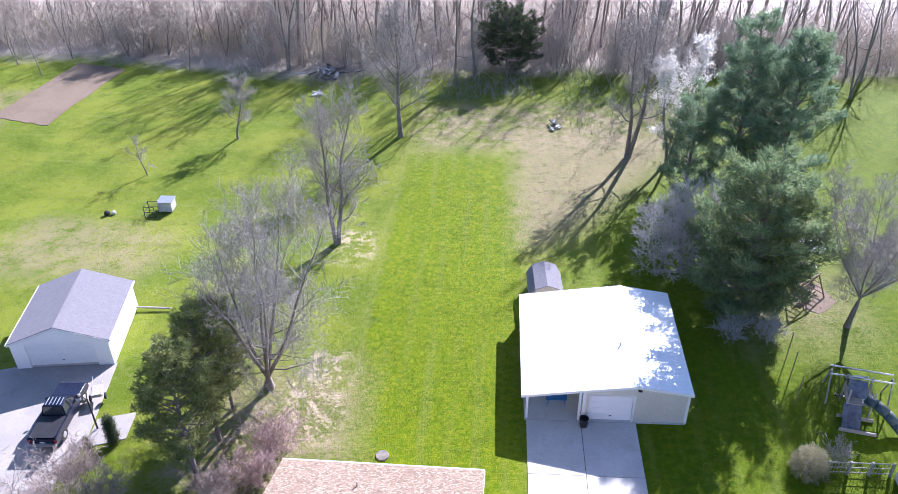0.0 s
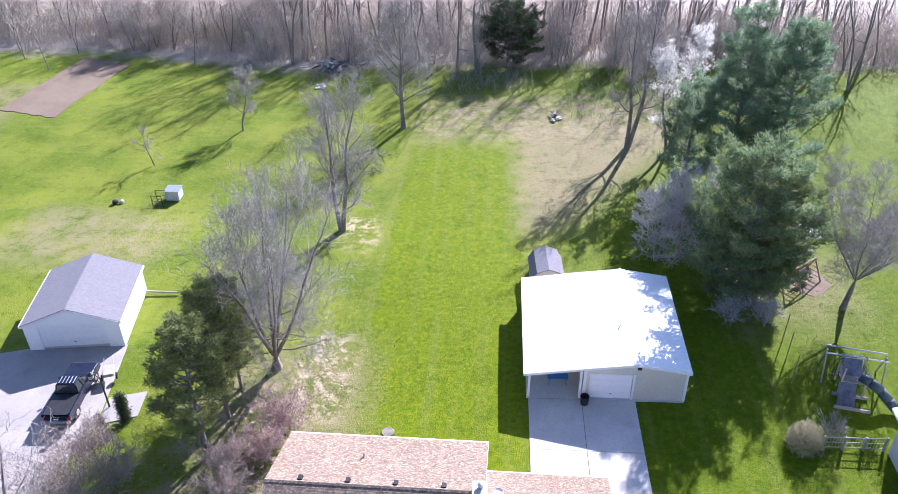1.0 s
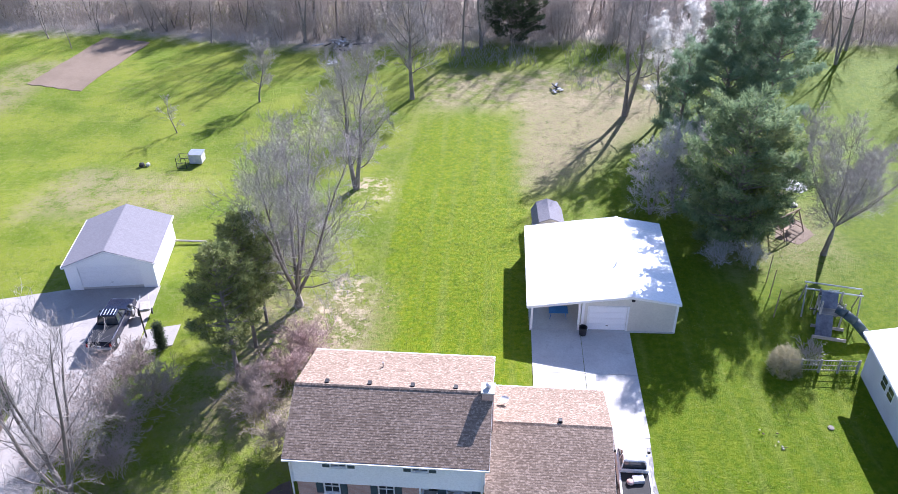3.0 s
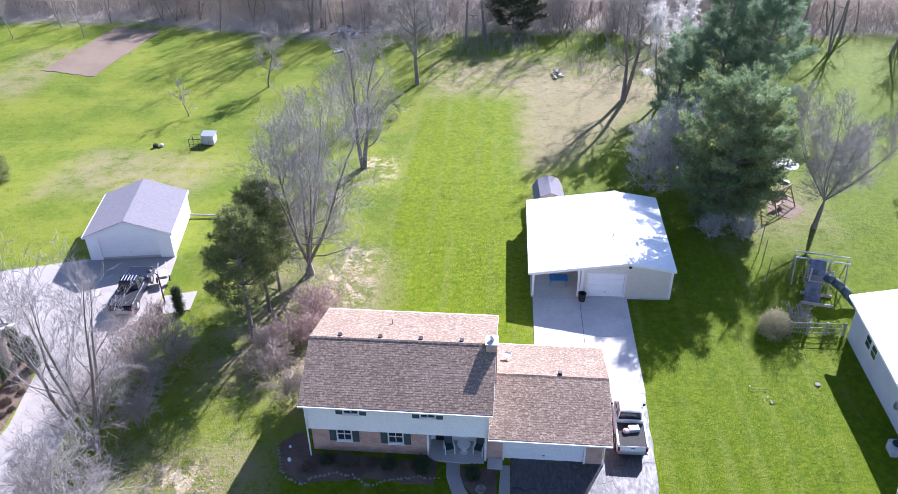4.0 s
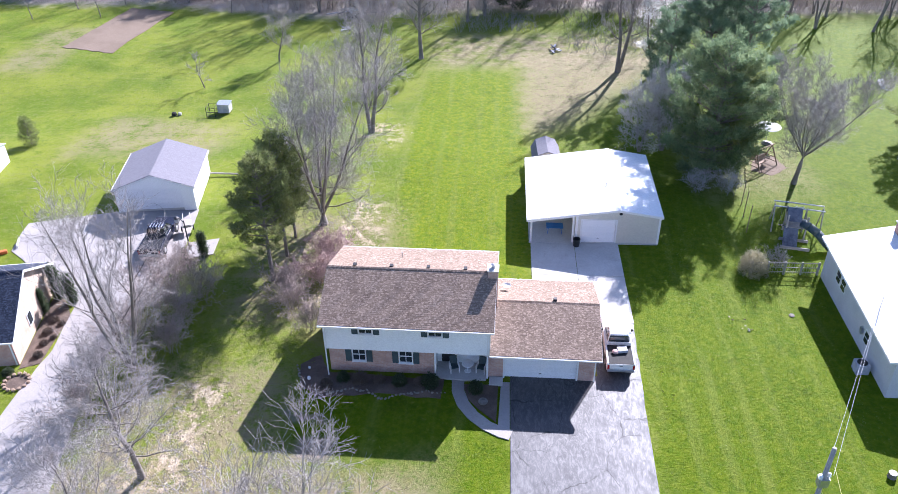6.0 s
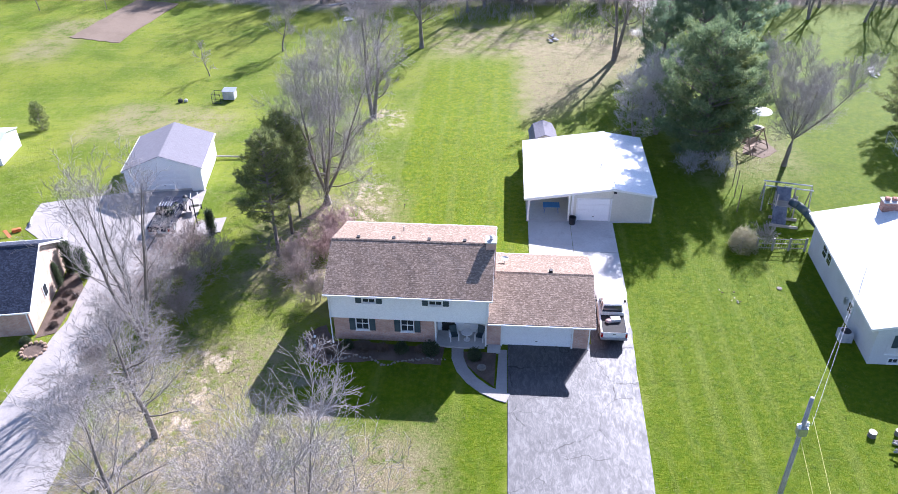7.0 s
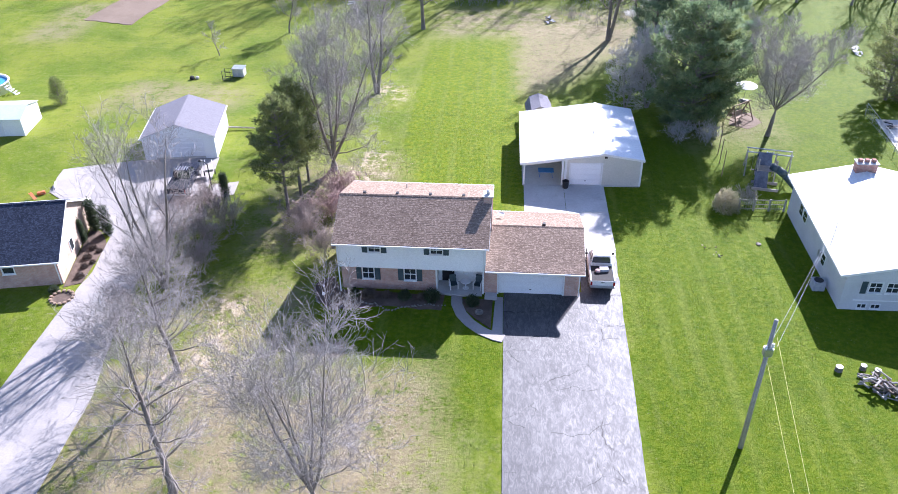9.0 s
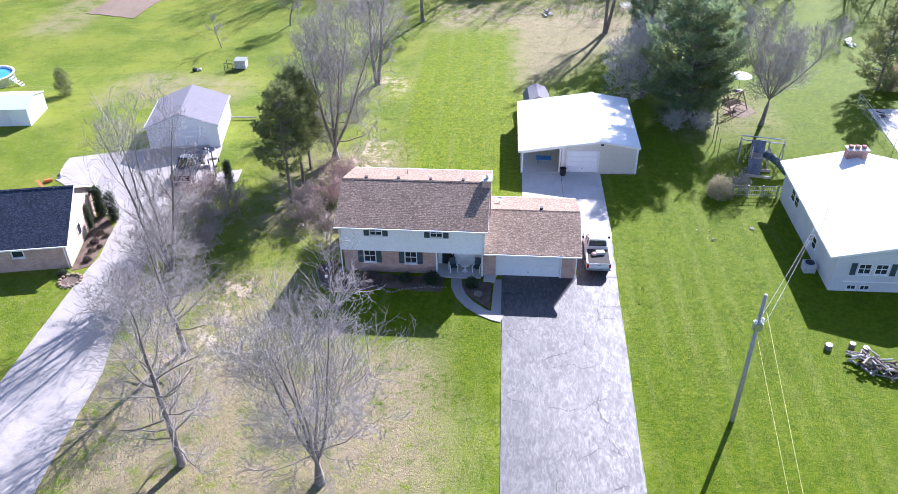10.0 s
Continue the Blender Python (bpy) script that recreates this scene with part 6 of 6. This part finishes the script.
# white ornaments and a ring in the front beds
for x, y, s in ((-14.2, 24.0, 0.5), (-14.0, 22.9, 0.65)):
    solid("garden_stone", Shape().lathe([(0.14, 0), (0.2, 0.1), (0.16, 0.3), (0.05, 0.36)], 9), TRIM, "white stone ornament in the flower bed", "stone", pose(x, y, gz(x, y) + 0.05) @ Matrix.Scale(s, 4))
solid("tyre_ring", Shape().lathe([(0.2, 0), (0.3, 0.0), (0.33, 0.08), (0.3, 0.16), (0.2, 0.16), (0.17, 0.08)], 16), EDGESTONE, "pale ring planter in the curved bed", "planter", pose(-1.75, 21.2, 0.42))


def porch_chair(m):
    c = thing("porch_chair", "white-framed porch chair with a dark cushion", "chair", m, "porch chairs")
    part("seat", Shape().box(-0.26, 0.26, -0.28, 0.26, 0.40, 0.48), SHUTTER, c, "dark seat cushion", 0.02)
    part("backrest", Shape().side([(0.22, 0.45), (0.30, 0.45), (0.48, 1.02), (0.40, 1.02)], -0.26, 0.26), SHUTTER, c, "dark back cushion", 0.015)
    for sx in (-0.3, 0.3):
        part("arm", Shape().box(sx - 0.04, sx + 0.04, -0.3, 0.35, 0.62, 0.66), TRIM, c)
        for y in (-0.26, 0.28):
            part("leg", Shape().box(sx - 0.03, sx + 0.03, y - 0.03, y + 0.03, 0, 0.62), TRIM, c)


porch_chair(pose(-3.85, 24.1, 0.54, 0, 0, 15))
porch_chair(pose(-1.95, 24.1, 0.54, 0, 0, -15))
pt = thing("porch_table", "round white porch table between the chairs", "table", pose(-2.9, 24.1, 0.54))
part("tabletop", Shape().lathe([(0.42, 0.68), (0.42, 0.72), (0.0, 0.72)], 18), TRIM, pt)
part("stem", Shape().tube((0, 0, 0), (0, 0, 0.68), 0.04), TRIM, pt)
part("foot", Shape().lathe([(0.25, 0), (0.24, 0.03), (0.05, 0.05)], 14), TRIM, pt)
solid("septic_lid", Shape().lathe([(0.45, 0), (0.45, 0.08), (0.42, 0.11), (0.0, 0.12)], 18), EDGESTONE, "round pale concrete tank lid in the lawn", "lid", pose(-7.8, 37.5, gz(-7.8, 37.5)))


def kennel(m):
    k = thing("wire_cage", "grey box with a wire cage on the lawn", "cage", m)
    part("box", Shape().box(0.1, 1.5, 0.2, 1.5, 0.1, 1.15), CLOTH, k, "pale grey box", 0.03)
    part("box_lid", Shape().box(0.02, 1.58, 0.12, 1.58, 1.15, 1.22), STEEL, k)
    for x in (-0.9, 0.15):
        for y in (-0.9, 0.3):
            part("cage_post", Shape().tube((x, y, 0), (x, y, 1.3), 0.035), BLACKPAINT, k)
    for z in (0.15, 0.7, 1.28):
        part("cage_rail", Shape().path([(-0.9, -0.9, z), (0.15, -0.9, z), (0.15, 0.3, z), (-0.9, 0.3, z), (-0.9, -0.9, z)], 0.028), BLACKPAINT, k)


kennel(pose(-34.9, 69.2, gz(-34.9, 69.2)))
for x, y, s in ((-39.9, 68.7, 1.0), (-39.3, 68.9, 0.8)):
    solid("field_stone", Shape().lathe([(0.2, 0), (0.33, 0.12), (0.28, 0.4), (0.08, 0.5)], 8), RUBBER if s == 1 else STONE, "small round stone on the lawn", "stone", pose(x, y, gz(x, y)) @ Matrix.Scale(s, 4))


def board_heap(name, x, y, n, seed, label, mats, spread=1.5, length=2.2, rise=0.05):
    rng = random.Random(seed)
    t = thing(name, label, "heap", pose(x, y, gz(x, y)))
    for i in range(n):
        a = rng.uniform(0, 180)
        z = 0.06 + rise * i
        s = Shape()
        s.m = pose(rng.gauss(0, spread * 0.4), rng.gauss(0, spread * 0.4), z, rng.uniform(-8, 8), rng.uniform(-8, 8), a)
        l = length * rng.uniform(0.3, 0.6)
        w = min(rng.uniform(0.06, 0.22), l * 0.5)
        part("board", s.box(-l, l, -w, w, -min(0.04, w), min(0.05, w)), mats[i % len(mats)], t)


board_heap("scrap_heap", -24.2, 106.0, 22, 1, "heap of weathered pale boards at the woods' edge", (STONE, BLACKPAINT, TRIM, CLOTH), 3.0, 1.6)
board_heap("scrap_heap", -22.3, 108.6, 8, 2, "heap of grey branches and boards at the woods' edge", (GREYWOOD, BLACKPAINT), 2.5, 4.0)
board_heap("scrap_heap", -24.4, 99.8, 6, 3, "small heap of pale and dark scrap on the grass", (TRIM, BLACKPAINT, CLOTH), 1.0, 1.2)
board_heap("tarp_heap", 6.0, 88.6, 9, 4, "small bluish heap of scrap on the dry grass", (DARKTARP, BLACKPAINT, CLOTH), 1.2, 0.8)
board_heap("stone_heap", 45.3, 77.4, 8, 5, "pale heap of rubble behind the yard", (TRIM, STONE), 1.2, 0.9)
board_heap("leaf_heap", 17.7, 30.3, 8, 6, "small scatter of dry debris on the lawn", (GREYWOOD, MULCH, STRAWGRASS), 1.4, 0.14, 0.004)


# swing frame, parasol and play set in the neighbour's yard
def a_frame_swing(m):
    t = thing("swing_frame", "brown wooden A-frame swing on bare ground", "swing", m)
    for sx in (-1.2, 1.2):
        f = part("side_frame", Shape().tube((sx * 1.15, -0.9, 0), (sx, 0, 2.0), 0.06).tube((sx * 1.15, 0.9, 0), (sx, 0, 2.0), 0.06), WOOD, t)
        for k in range(1, 5):
            z = 0.4 * k
            y = 0.9 * (1 - z / 2.0)
            part("rung", Shape().tube((sx * 1.08, -y, z), (sx * 1.08, y, z), 0.04), WOOD, f)
    part("top_beam", Shape().tube((-1.5, 0, 2.03), (1.5, 0, 2.03), 0.07), WOOD, t)
    s = part("bench_seat", Shape().box(-0.75, 0.75, -0.25, 0.25, 0.5, 0.56), WOOD, t)
    part("bench_back", Shape().side([(0.22, 0.56), (0.27, 0.56), (0.42, 1.05), (0.37, 1.05)], -0.75, 0.75), WOOD, s)
    for sx in (-0.72, 0.72):
        part("chain", Shape().tube((sx, 0, 0.5), (sx, 0, 2.0), 0.018), STEEL, s)


a_frame_swing(pose(25.5, 56.2, gz(25.5, 56), 0, 0, 38))
paved("play_ground", wavy([(24.2, 55.0), (26.0, 54.2), (28.0, 55.8), (27.4, 58.2), (25.4, 58.6)], 0.3, 9, 4), 0.02, SOIL, "bare trodden soil under the swing", "bare ground", 0.8, 0.04)


def parasol(m):
    t = thing("parasol", "open white round garden parasol", "parasol", m)
    c = part("canopy", Shape().lathe([(1.22, 2.05), (1.24, 2.08), (0.7, 2.32), (0.06, 2.5), (0.03, 2.45), (0.7, 2.25)], 16), TRIM, t, "white fabric canopy")
    for i in range(8):
        a = 6.283 * i / 8
        part("rib", Shape().tube((0.05, 0, 2.44), (1.2 * math.cos(a), 1.2 * math.sin(a), 2.03), 0.015), STEEL, c)
    part("pole", Shape().tube((0, 0, 0), (0, 0, 2.6), 0.03), STEEL, t)
    part("foot", Shape().lathe([(0.3, 0), (0.28, 0.08), (0.05, 0.12)], 14), STONE, t)


parasol(pose(27.2, 61.2, gz(27.3, 60.6)))
gt = thing("garden_table", "dark round garden table under the parasol", "table", pose(26.9, 60.0, gz(27, 60)))
part("tabletop", Shape().lathe([(0.6, 0.7), (0.6, 0.74), (0, 0.74)], 18), BLACKPAINT, gt)
for i in range(4):
    part("leg", Shape().tube((0.4 * math.cos(1.57 * i), 0.4 * math.sin(1.57 * i), 0), (0.3 * math.cos(1.57 * i), 0.3 * math.sin(1.57 * i), 0.7), 0.025), BLACKPAINT, gt)


def play_set(m):
    t = thing("play_set", "grey wooden play set with a dark tube slide and a ladder", "play set", m)
    for x in (-0.8, 0.8):
        for y in (-0.8, 0.8):
            part("post", Shape().box(x - 0.06, x + 0.06, y - 0.06, y + 0.06, 0, 2.5), GREYWOOD, t)
    for i in range(8):
        part("deck_board", Shape().box(-0.85, 0.85, -0.85 + 0.215 * i, -0.85 + 0.215 * i + 0.19, 1.3, 1.35), GREYWOOD, t)
    for sx in (-1, 1):
        part("roof_panel", Shape().side([(sx * 0.8, 1.9), (0, 2.8), (0, 2.84), (sx * 0.84, 1.94)], -0.9, 0.3), DARKTARP, t, "faded grey tarpaulin roof")
        for k in range(5):
            part("rail_slat", Shape().box(sx * 0.82 - 0.02, sx * 0.82 + 0.02, -0.7 + 0.32 * k, -0.6 + 0.32 * k, 1.35, 2.0), GREYWOOD, t)
    for y in (2.0, 2.9):
        part("swing_beam", Shape().tube((-1.9, y - 1.2, 2.35), (2.3, y - 1.2, 2.35), 0.065), STEEL, t, "pale swing beam")
    for sx in (-1.8, 2.2):
        part("beam_leg", Shape().tube((sx, 0.2, 0), (sx, 1.2, 2.35), 0.06).tube((sx, 2.4, 0), (sx, 1.3, 2.35), 0.06), GREYWOOD, t)
    for sx in (-0.1, 0.5):
        l = part("ladder_rail", Shape().tube((sx, 3.4, 0), (sx, 0.9, 2.5), 0.045), TRIM, t, "white ladder rail")
    for k in range(7):
        u = (k + 0.5) / 7
        part("ladder_rung", Shape().tube((-0.1, 3.4 - 2.5 * u, 2.5 * u), (0.5, 3.4 - 2.5 * u, 2.5 * u), 0.03), TRIM, t)
    pts = [(0.4, -0.5, 1.75), (1.0, -0.9, 1.65), (1.7, -1.2, 1.3), (2.3, -1.5, 0.8), (2.8, -1.9, 0.45), (3.2, -2.3, 0.4)]
    tube = part("tube_slide", Shape().path(pts, 0.36, 14), SHUTTER, t, "dark blue plastic tube slide", 0, True)
    for k in (0.3, 0.9):
        part("swing_rope", Shape().tube((-1.5 + k, 0.8, 2.3), (-1.5 + k, 0.8, 0.5), 0.015), STEEL, t)
    part("swing_seat", Shape().box(-1.25, -0.55, 0.7, 0.9, 0.46, 0.5), BLACKPAINT, t)
    part("climbing_board", Shape().side([(-0.8, 1.3), (-0.75, 1.35), (-2.0, 0.05), (-2.05, 0)], -1.0, 0.2), DARKTARP, t, "dark climbing board")
    for y in (-2.3, -0.95):
        part("sand_box_side", Shape().box(-1.2, 1.2, y, y + 0.1, 0, 0.25), GREYWOOD, t)


play_set(pose(25.0, 43.3, gz(25, 43), 0, 0, -12))
for x, y in ((21.7, 48.3), (21.4, 46.2), (21.1, 43.7)):
    solid("garden_stake", Shape().tube((0, 0, -0.1), (0.03, 0, 2.8), 0.045, 0.035, 7), WOOD, "thin upright dark wooden stake in the grass", "stake", pose(x, y, gz(x, y)), group="garden stakes")


def wire_fence(x0, x1, y, n):
    f = thing("wire_fence", "low wooden post and wire fence beside the white house", "fence")
    for i in range(n):
        x = x0 + (x1 - x0) * i / (n - 1)
        z = gz(x, y)
        part("post", Shape().box(x - 0.07, x + 0.07, y - 0.07, y + 0.07, z - 0.1, z + 1.25), GREYWOOD, f)
    for h in (0.25, 0.7, 1.15):
        part("rail", Shape().tube((x0, y, gz(x0, y) + h), (x1, y, gz(x1, y) + h), 0.035), GREYWOOD, f)
    k = 26
    for i in range(k):
        x = x0 + (x1 - x0) * (i + 0.5) / k
        part("wire", Shape().tube((x, y, gz(x, y) + 0.05), (x, y, gz(x, y) + 1.15), 0.012, 0.012, 4), STEEL, f)


wire_fence(19.9, 25.3, 37.4, 5)
plant("dry_bush", round_shrub(93, 1.15, 2.0, 900, (0.26, 0.035)), 20.2, 37.6, "straw-coloured dry bush beside the fence", "bush", (BARK, STRAWGRASS))
plant("bare_bush", bare_tree(94, 2.0, 0.03, 0.1, 3, 45, 2, (6, 5), 0.2, stems=5, twig_r=0.012), 22.6, 38.4, "low grey leafless bush behind the fence", "bush")

# utility pole with wires
pole = thing("utility_pole", "grey weathered wooden utility pole with wires", "utility pole", pose(14.9, 8.8, 0.35))
part("shaft", Shape().tube((0, 0, -0.3), (0.05, 0, 10.3), 0.17, 0.11, 12), GREYWOOD, pole, "", 0, True)
part("bracket", Shape().box(-0.2, 0.3, -0.22, 0.2, 7.7, 8.3), STEEL, pole, "pale metal bracket", 0.04)
part("insulator", Shape().lathe([(0.06, 0), (0.11, 0.08), (0.06, 0.16), (0.1, 0.24), (0.04, 0.3)], 10, (0.25, 0, 8.3)), TRIM, pole)
part("insulator", Shape().lathe([(0.06, 0), (0.11, 0.08), (0.06, 0.16), (0.1, 0.24), (0.04, 0.3)], 10, (-0.15, -0.1, 8.2)), TRIM, pole)


def wire(name, a, b, sag, r, material, label):
    pts = []
    for i in range(15):
        t = i / 14
        p = Vector(a).lerp(Vector(b), t)
        p.z -= sag * 4 * t * (1 - t)
        pts.append(p)
    solid(name, Shape().path(pts, r, 5), material, label, "cable")


for dx in (0.0, 0.4):
    wire("service_cable", (15.0 + dx, 8.85, 8.9 - dx * 0.6), (25.9, 28.3, 4.95 - 0.3 * dx), 0.3, 0.008, CLOTH, "pale service cable from the pole to the white house")
wire("overhead_wire", (14.9, 8.7, 8.0), (7.74, -60, 9.0), 1.0, 0.011, SUNYELLOW, "thin overhead wire, coloured yellow as if sunlit")
wire("overhead_wire", (15.2, 8.7, 9.5), (6.98, -60, 10.0), 0.8, 0.011, SUNYELLOW, "thin overhead wire, coloured yellow as if sunlit")

# stumps and a wood pile
for x, y, r, h in ((23.2, 16.1, 0.36, 0.5), (24.9, 16.3, 0.3, 0.5), (25.7, 15.9, 0.32, 0.5)):
    st = thing("tree_stump", "sawn tree stump with a pale top", "stump", pose(x, y, gz(x, y)) @ Matrix.Scale(0.7, 4), "stumps")
    part("bark", Shape().lathe([(r * 1.15, -0.05), (r * 1.02, 0.1), (r, h)], 14), BARK, st)
    part("cut_face", Shape().lathe([(r * 0.94, h), (r * 0.94, h + 0.012), (0, h + 0.014)], 14), TRIM, st, "pale sawn face")
rng2 = random.Random(3)
wp = thing("wood_pile", "heap of split grey logs and branches on the grass", "wood pile", pose(26.0, 13.9, gz(26, 14), 0, 0, -38))
for i in range(110):
    lx, ly, lz = rng2.uniform(-2.0, 2.2), rng2.gauss(0, 0.45), 0.1 + 0.13 * rng2.randint(0, 4)
    a = rng2.uniform(-0.9, 0.9) if i % 3 else rng2.uniform(0, 3.1)
    l = rng2.uniform(0.2, 0.6)
    part("log", Shape().tube((lx - l * math.cos(a), ly - l * math.sin(a), lz), (lx + l * math.cos(a), ly + l * math.sin(a), lz + rng2.uniform(-0.08, 0.12)), rng2.uniform(0.03, 0.085), None, 7), (GREYWOOD, BARK, MULCH)[i % 3], wp)

# shed, pool and patio of the neighbours
sh = thing("metal_shed", "white metal shed with a pale green roof", "shed", pose(-55.2, 51.9, gz(-55, 52), 0, 0, 5))
part("wall", Shape().box(-3.0, 3.0, -2.3, 2.3, -0.2, 2.0).front([(-3.0, 2.0), (3.0, 2.0), (3.0, 2.0), (-3.0, 2.0)], -2.3, 2.3), SIDING, sh)
for sy in (-1, 1):
    part("roof_panel", Shape().side([(sy * 2.45, 1.96), (0, 2.65), (0, 2.72), (sy * 2.47, 2.03)], -3.12, 3.12), surface("pale_green_sheet", (0.55, 0.63, 0.60), (0.5, 0.58, 0.56), 0.6, 6, 0.45), sh, "pale green roof panel")
part("gable", Shape().side([(-2.3, 2.0), (2.3, 2.0), (0, 2.63)], 2.92, 3.0), SIDING, sh)
part("gable", Shape().side([(-2.3, 2.0), (2.3, 2.0), (0, 2.63)], -3.0, -2.92), SIDING, sh)
part("shed_door", Shape().box(-0.9, 0.9, -2.34, -2.305, 0, 1.85), TRIM, sh)
po = thing("swimming_pool", "round above-ground pool with white walls and blue water", "pool", pose(-63.6, 62.9, gz(-63, 63)))
part("pool_wall", Shape().lathe([(2.6, -0.1), (2.6, 1.25), (2.75, 1.27), (2.75, 1.32), (2.5, 1.32), (2.5, 0.0), (0, 0)], 32), SIDING, po, "", 0, True)
part("water", Shape().lathe([(2.49, 1.0), (2.49, 1.08), (0, 1.08)], 32), WATER, po, "still blue water")
for k in range(5):
    part("step", Shape().box(2.75 + 0.28 * k, 3.0 + 0.28 * k, -0.8, -0.1, 1.0 - 0.24 * k, 1.05 - 0.24 * k), TRIM, po, "white pool step")
part("step_side", Shape().front([(2.7, 0.95), (2.8, 1.05), (4.2, 0.0), (4.05, 0.0)], -0.86, -0.8), TRIM, po)
paved("patio_slab", [(39.8, 46.5), (60, 44), (60, 56), (40.4, 57)], 0.05, CONCRETE, "pale concrete patio behind the white house", "patio")
cf = thing("chain_link_fence", "chain-link fence along the concrete patio", "fence")
for i in range(6):
    y = 47.2 + 2.2 * i
    part("post", Shape().tube((39.5 + 0.05 * i, y, -0.1), (39.5 + 0.05 * i, y, 1.3), 0.035), STEEL, cf)
part("top_rail", Shape().tube((39.5, 47.2, 1.28), (39.75, 58.2, 1.28), 0.025), STEEL, cf)
for i in range(40):
    y = 47.3 + 0.27 * i
    part("wire", Shape().tube((39.52, y, 0.05), (39.55, y + 0.25, 1.25), 0.008, 0.008, 4), STEEL, cf)
board_heap("patio_clutter", 41.2, 55.0, 7, 8, "dark garden clutter on the patio", (BLACKPAINT, GREYWOOD), 1.0, 0.8)
solid("red_shed", Shape().box(-1.6, 1.6, -1.4, 1.4, 0, 1.9).side([(-1.6, 1.9), (1.6, 1.9), (0, 2.6)], -1.7, 1.7), REDBRICK, "small red shed behind a spruce", "shed", pose(46.6, 63.5, gz(46, 63)))
# toys beside the neighbour's house
solid("toy_slide", Shape().side([(-0.7, 0), (-0.6, 0), (0.4, 1.0), (0.8, 1.0), (0.8, 0.9), (0.45, 0.9)], -0.3, 0.3), ORANGE, "orange plastic toy slide on the grass", "toy", pose(-44.3, 36.4, gz(-44, 37), 0, 0, 60) @ Matrix.Scale(0.5, 4))
solid("toy_block", Shape().box(-0.5, 0.5, -0.25, 0.25, 0, 0.4), ORANGE, "orange plastic toy box beside the driveway", "toy", pose(-43.9, 37.2, gz(-44, 37), 0, 0, 30) @ Matrix.Scale(0.75, 4), bevel=0.05)
solid("white_rail", Shape().tube((0, -0.6, 0.3), (0, 0.6, 0.3), 0.08).tube((0, -0.5, 0), (0, -0.5, 0.3), 0.05).tube((0, 0.5, 0), (0, 0.5, 0.3), 0.05), TRIM, "low white wooden rail beside the driveway", "rail", pose(-43.2, 38.6, gz(-43, 38.6), 0, 0, 20))
solid("lawn_disc", Shape().lathe([(0.22, 0), (0.2, 0.04), (0, 0.05)], 14), EDGESTONE, "pale flat stone in the grass", "stone", pose(21.7, 31.8, gz(21, 31)))
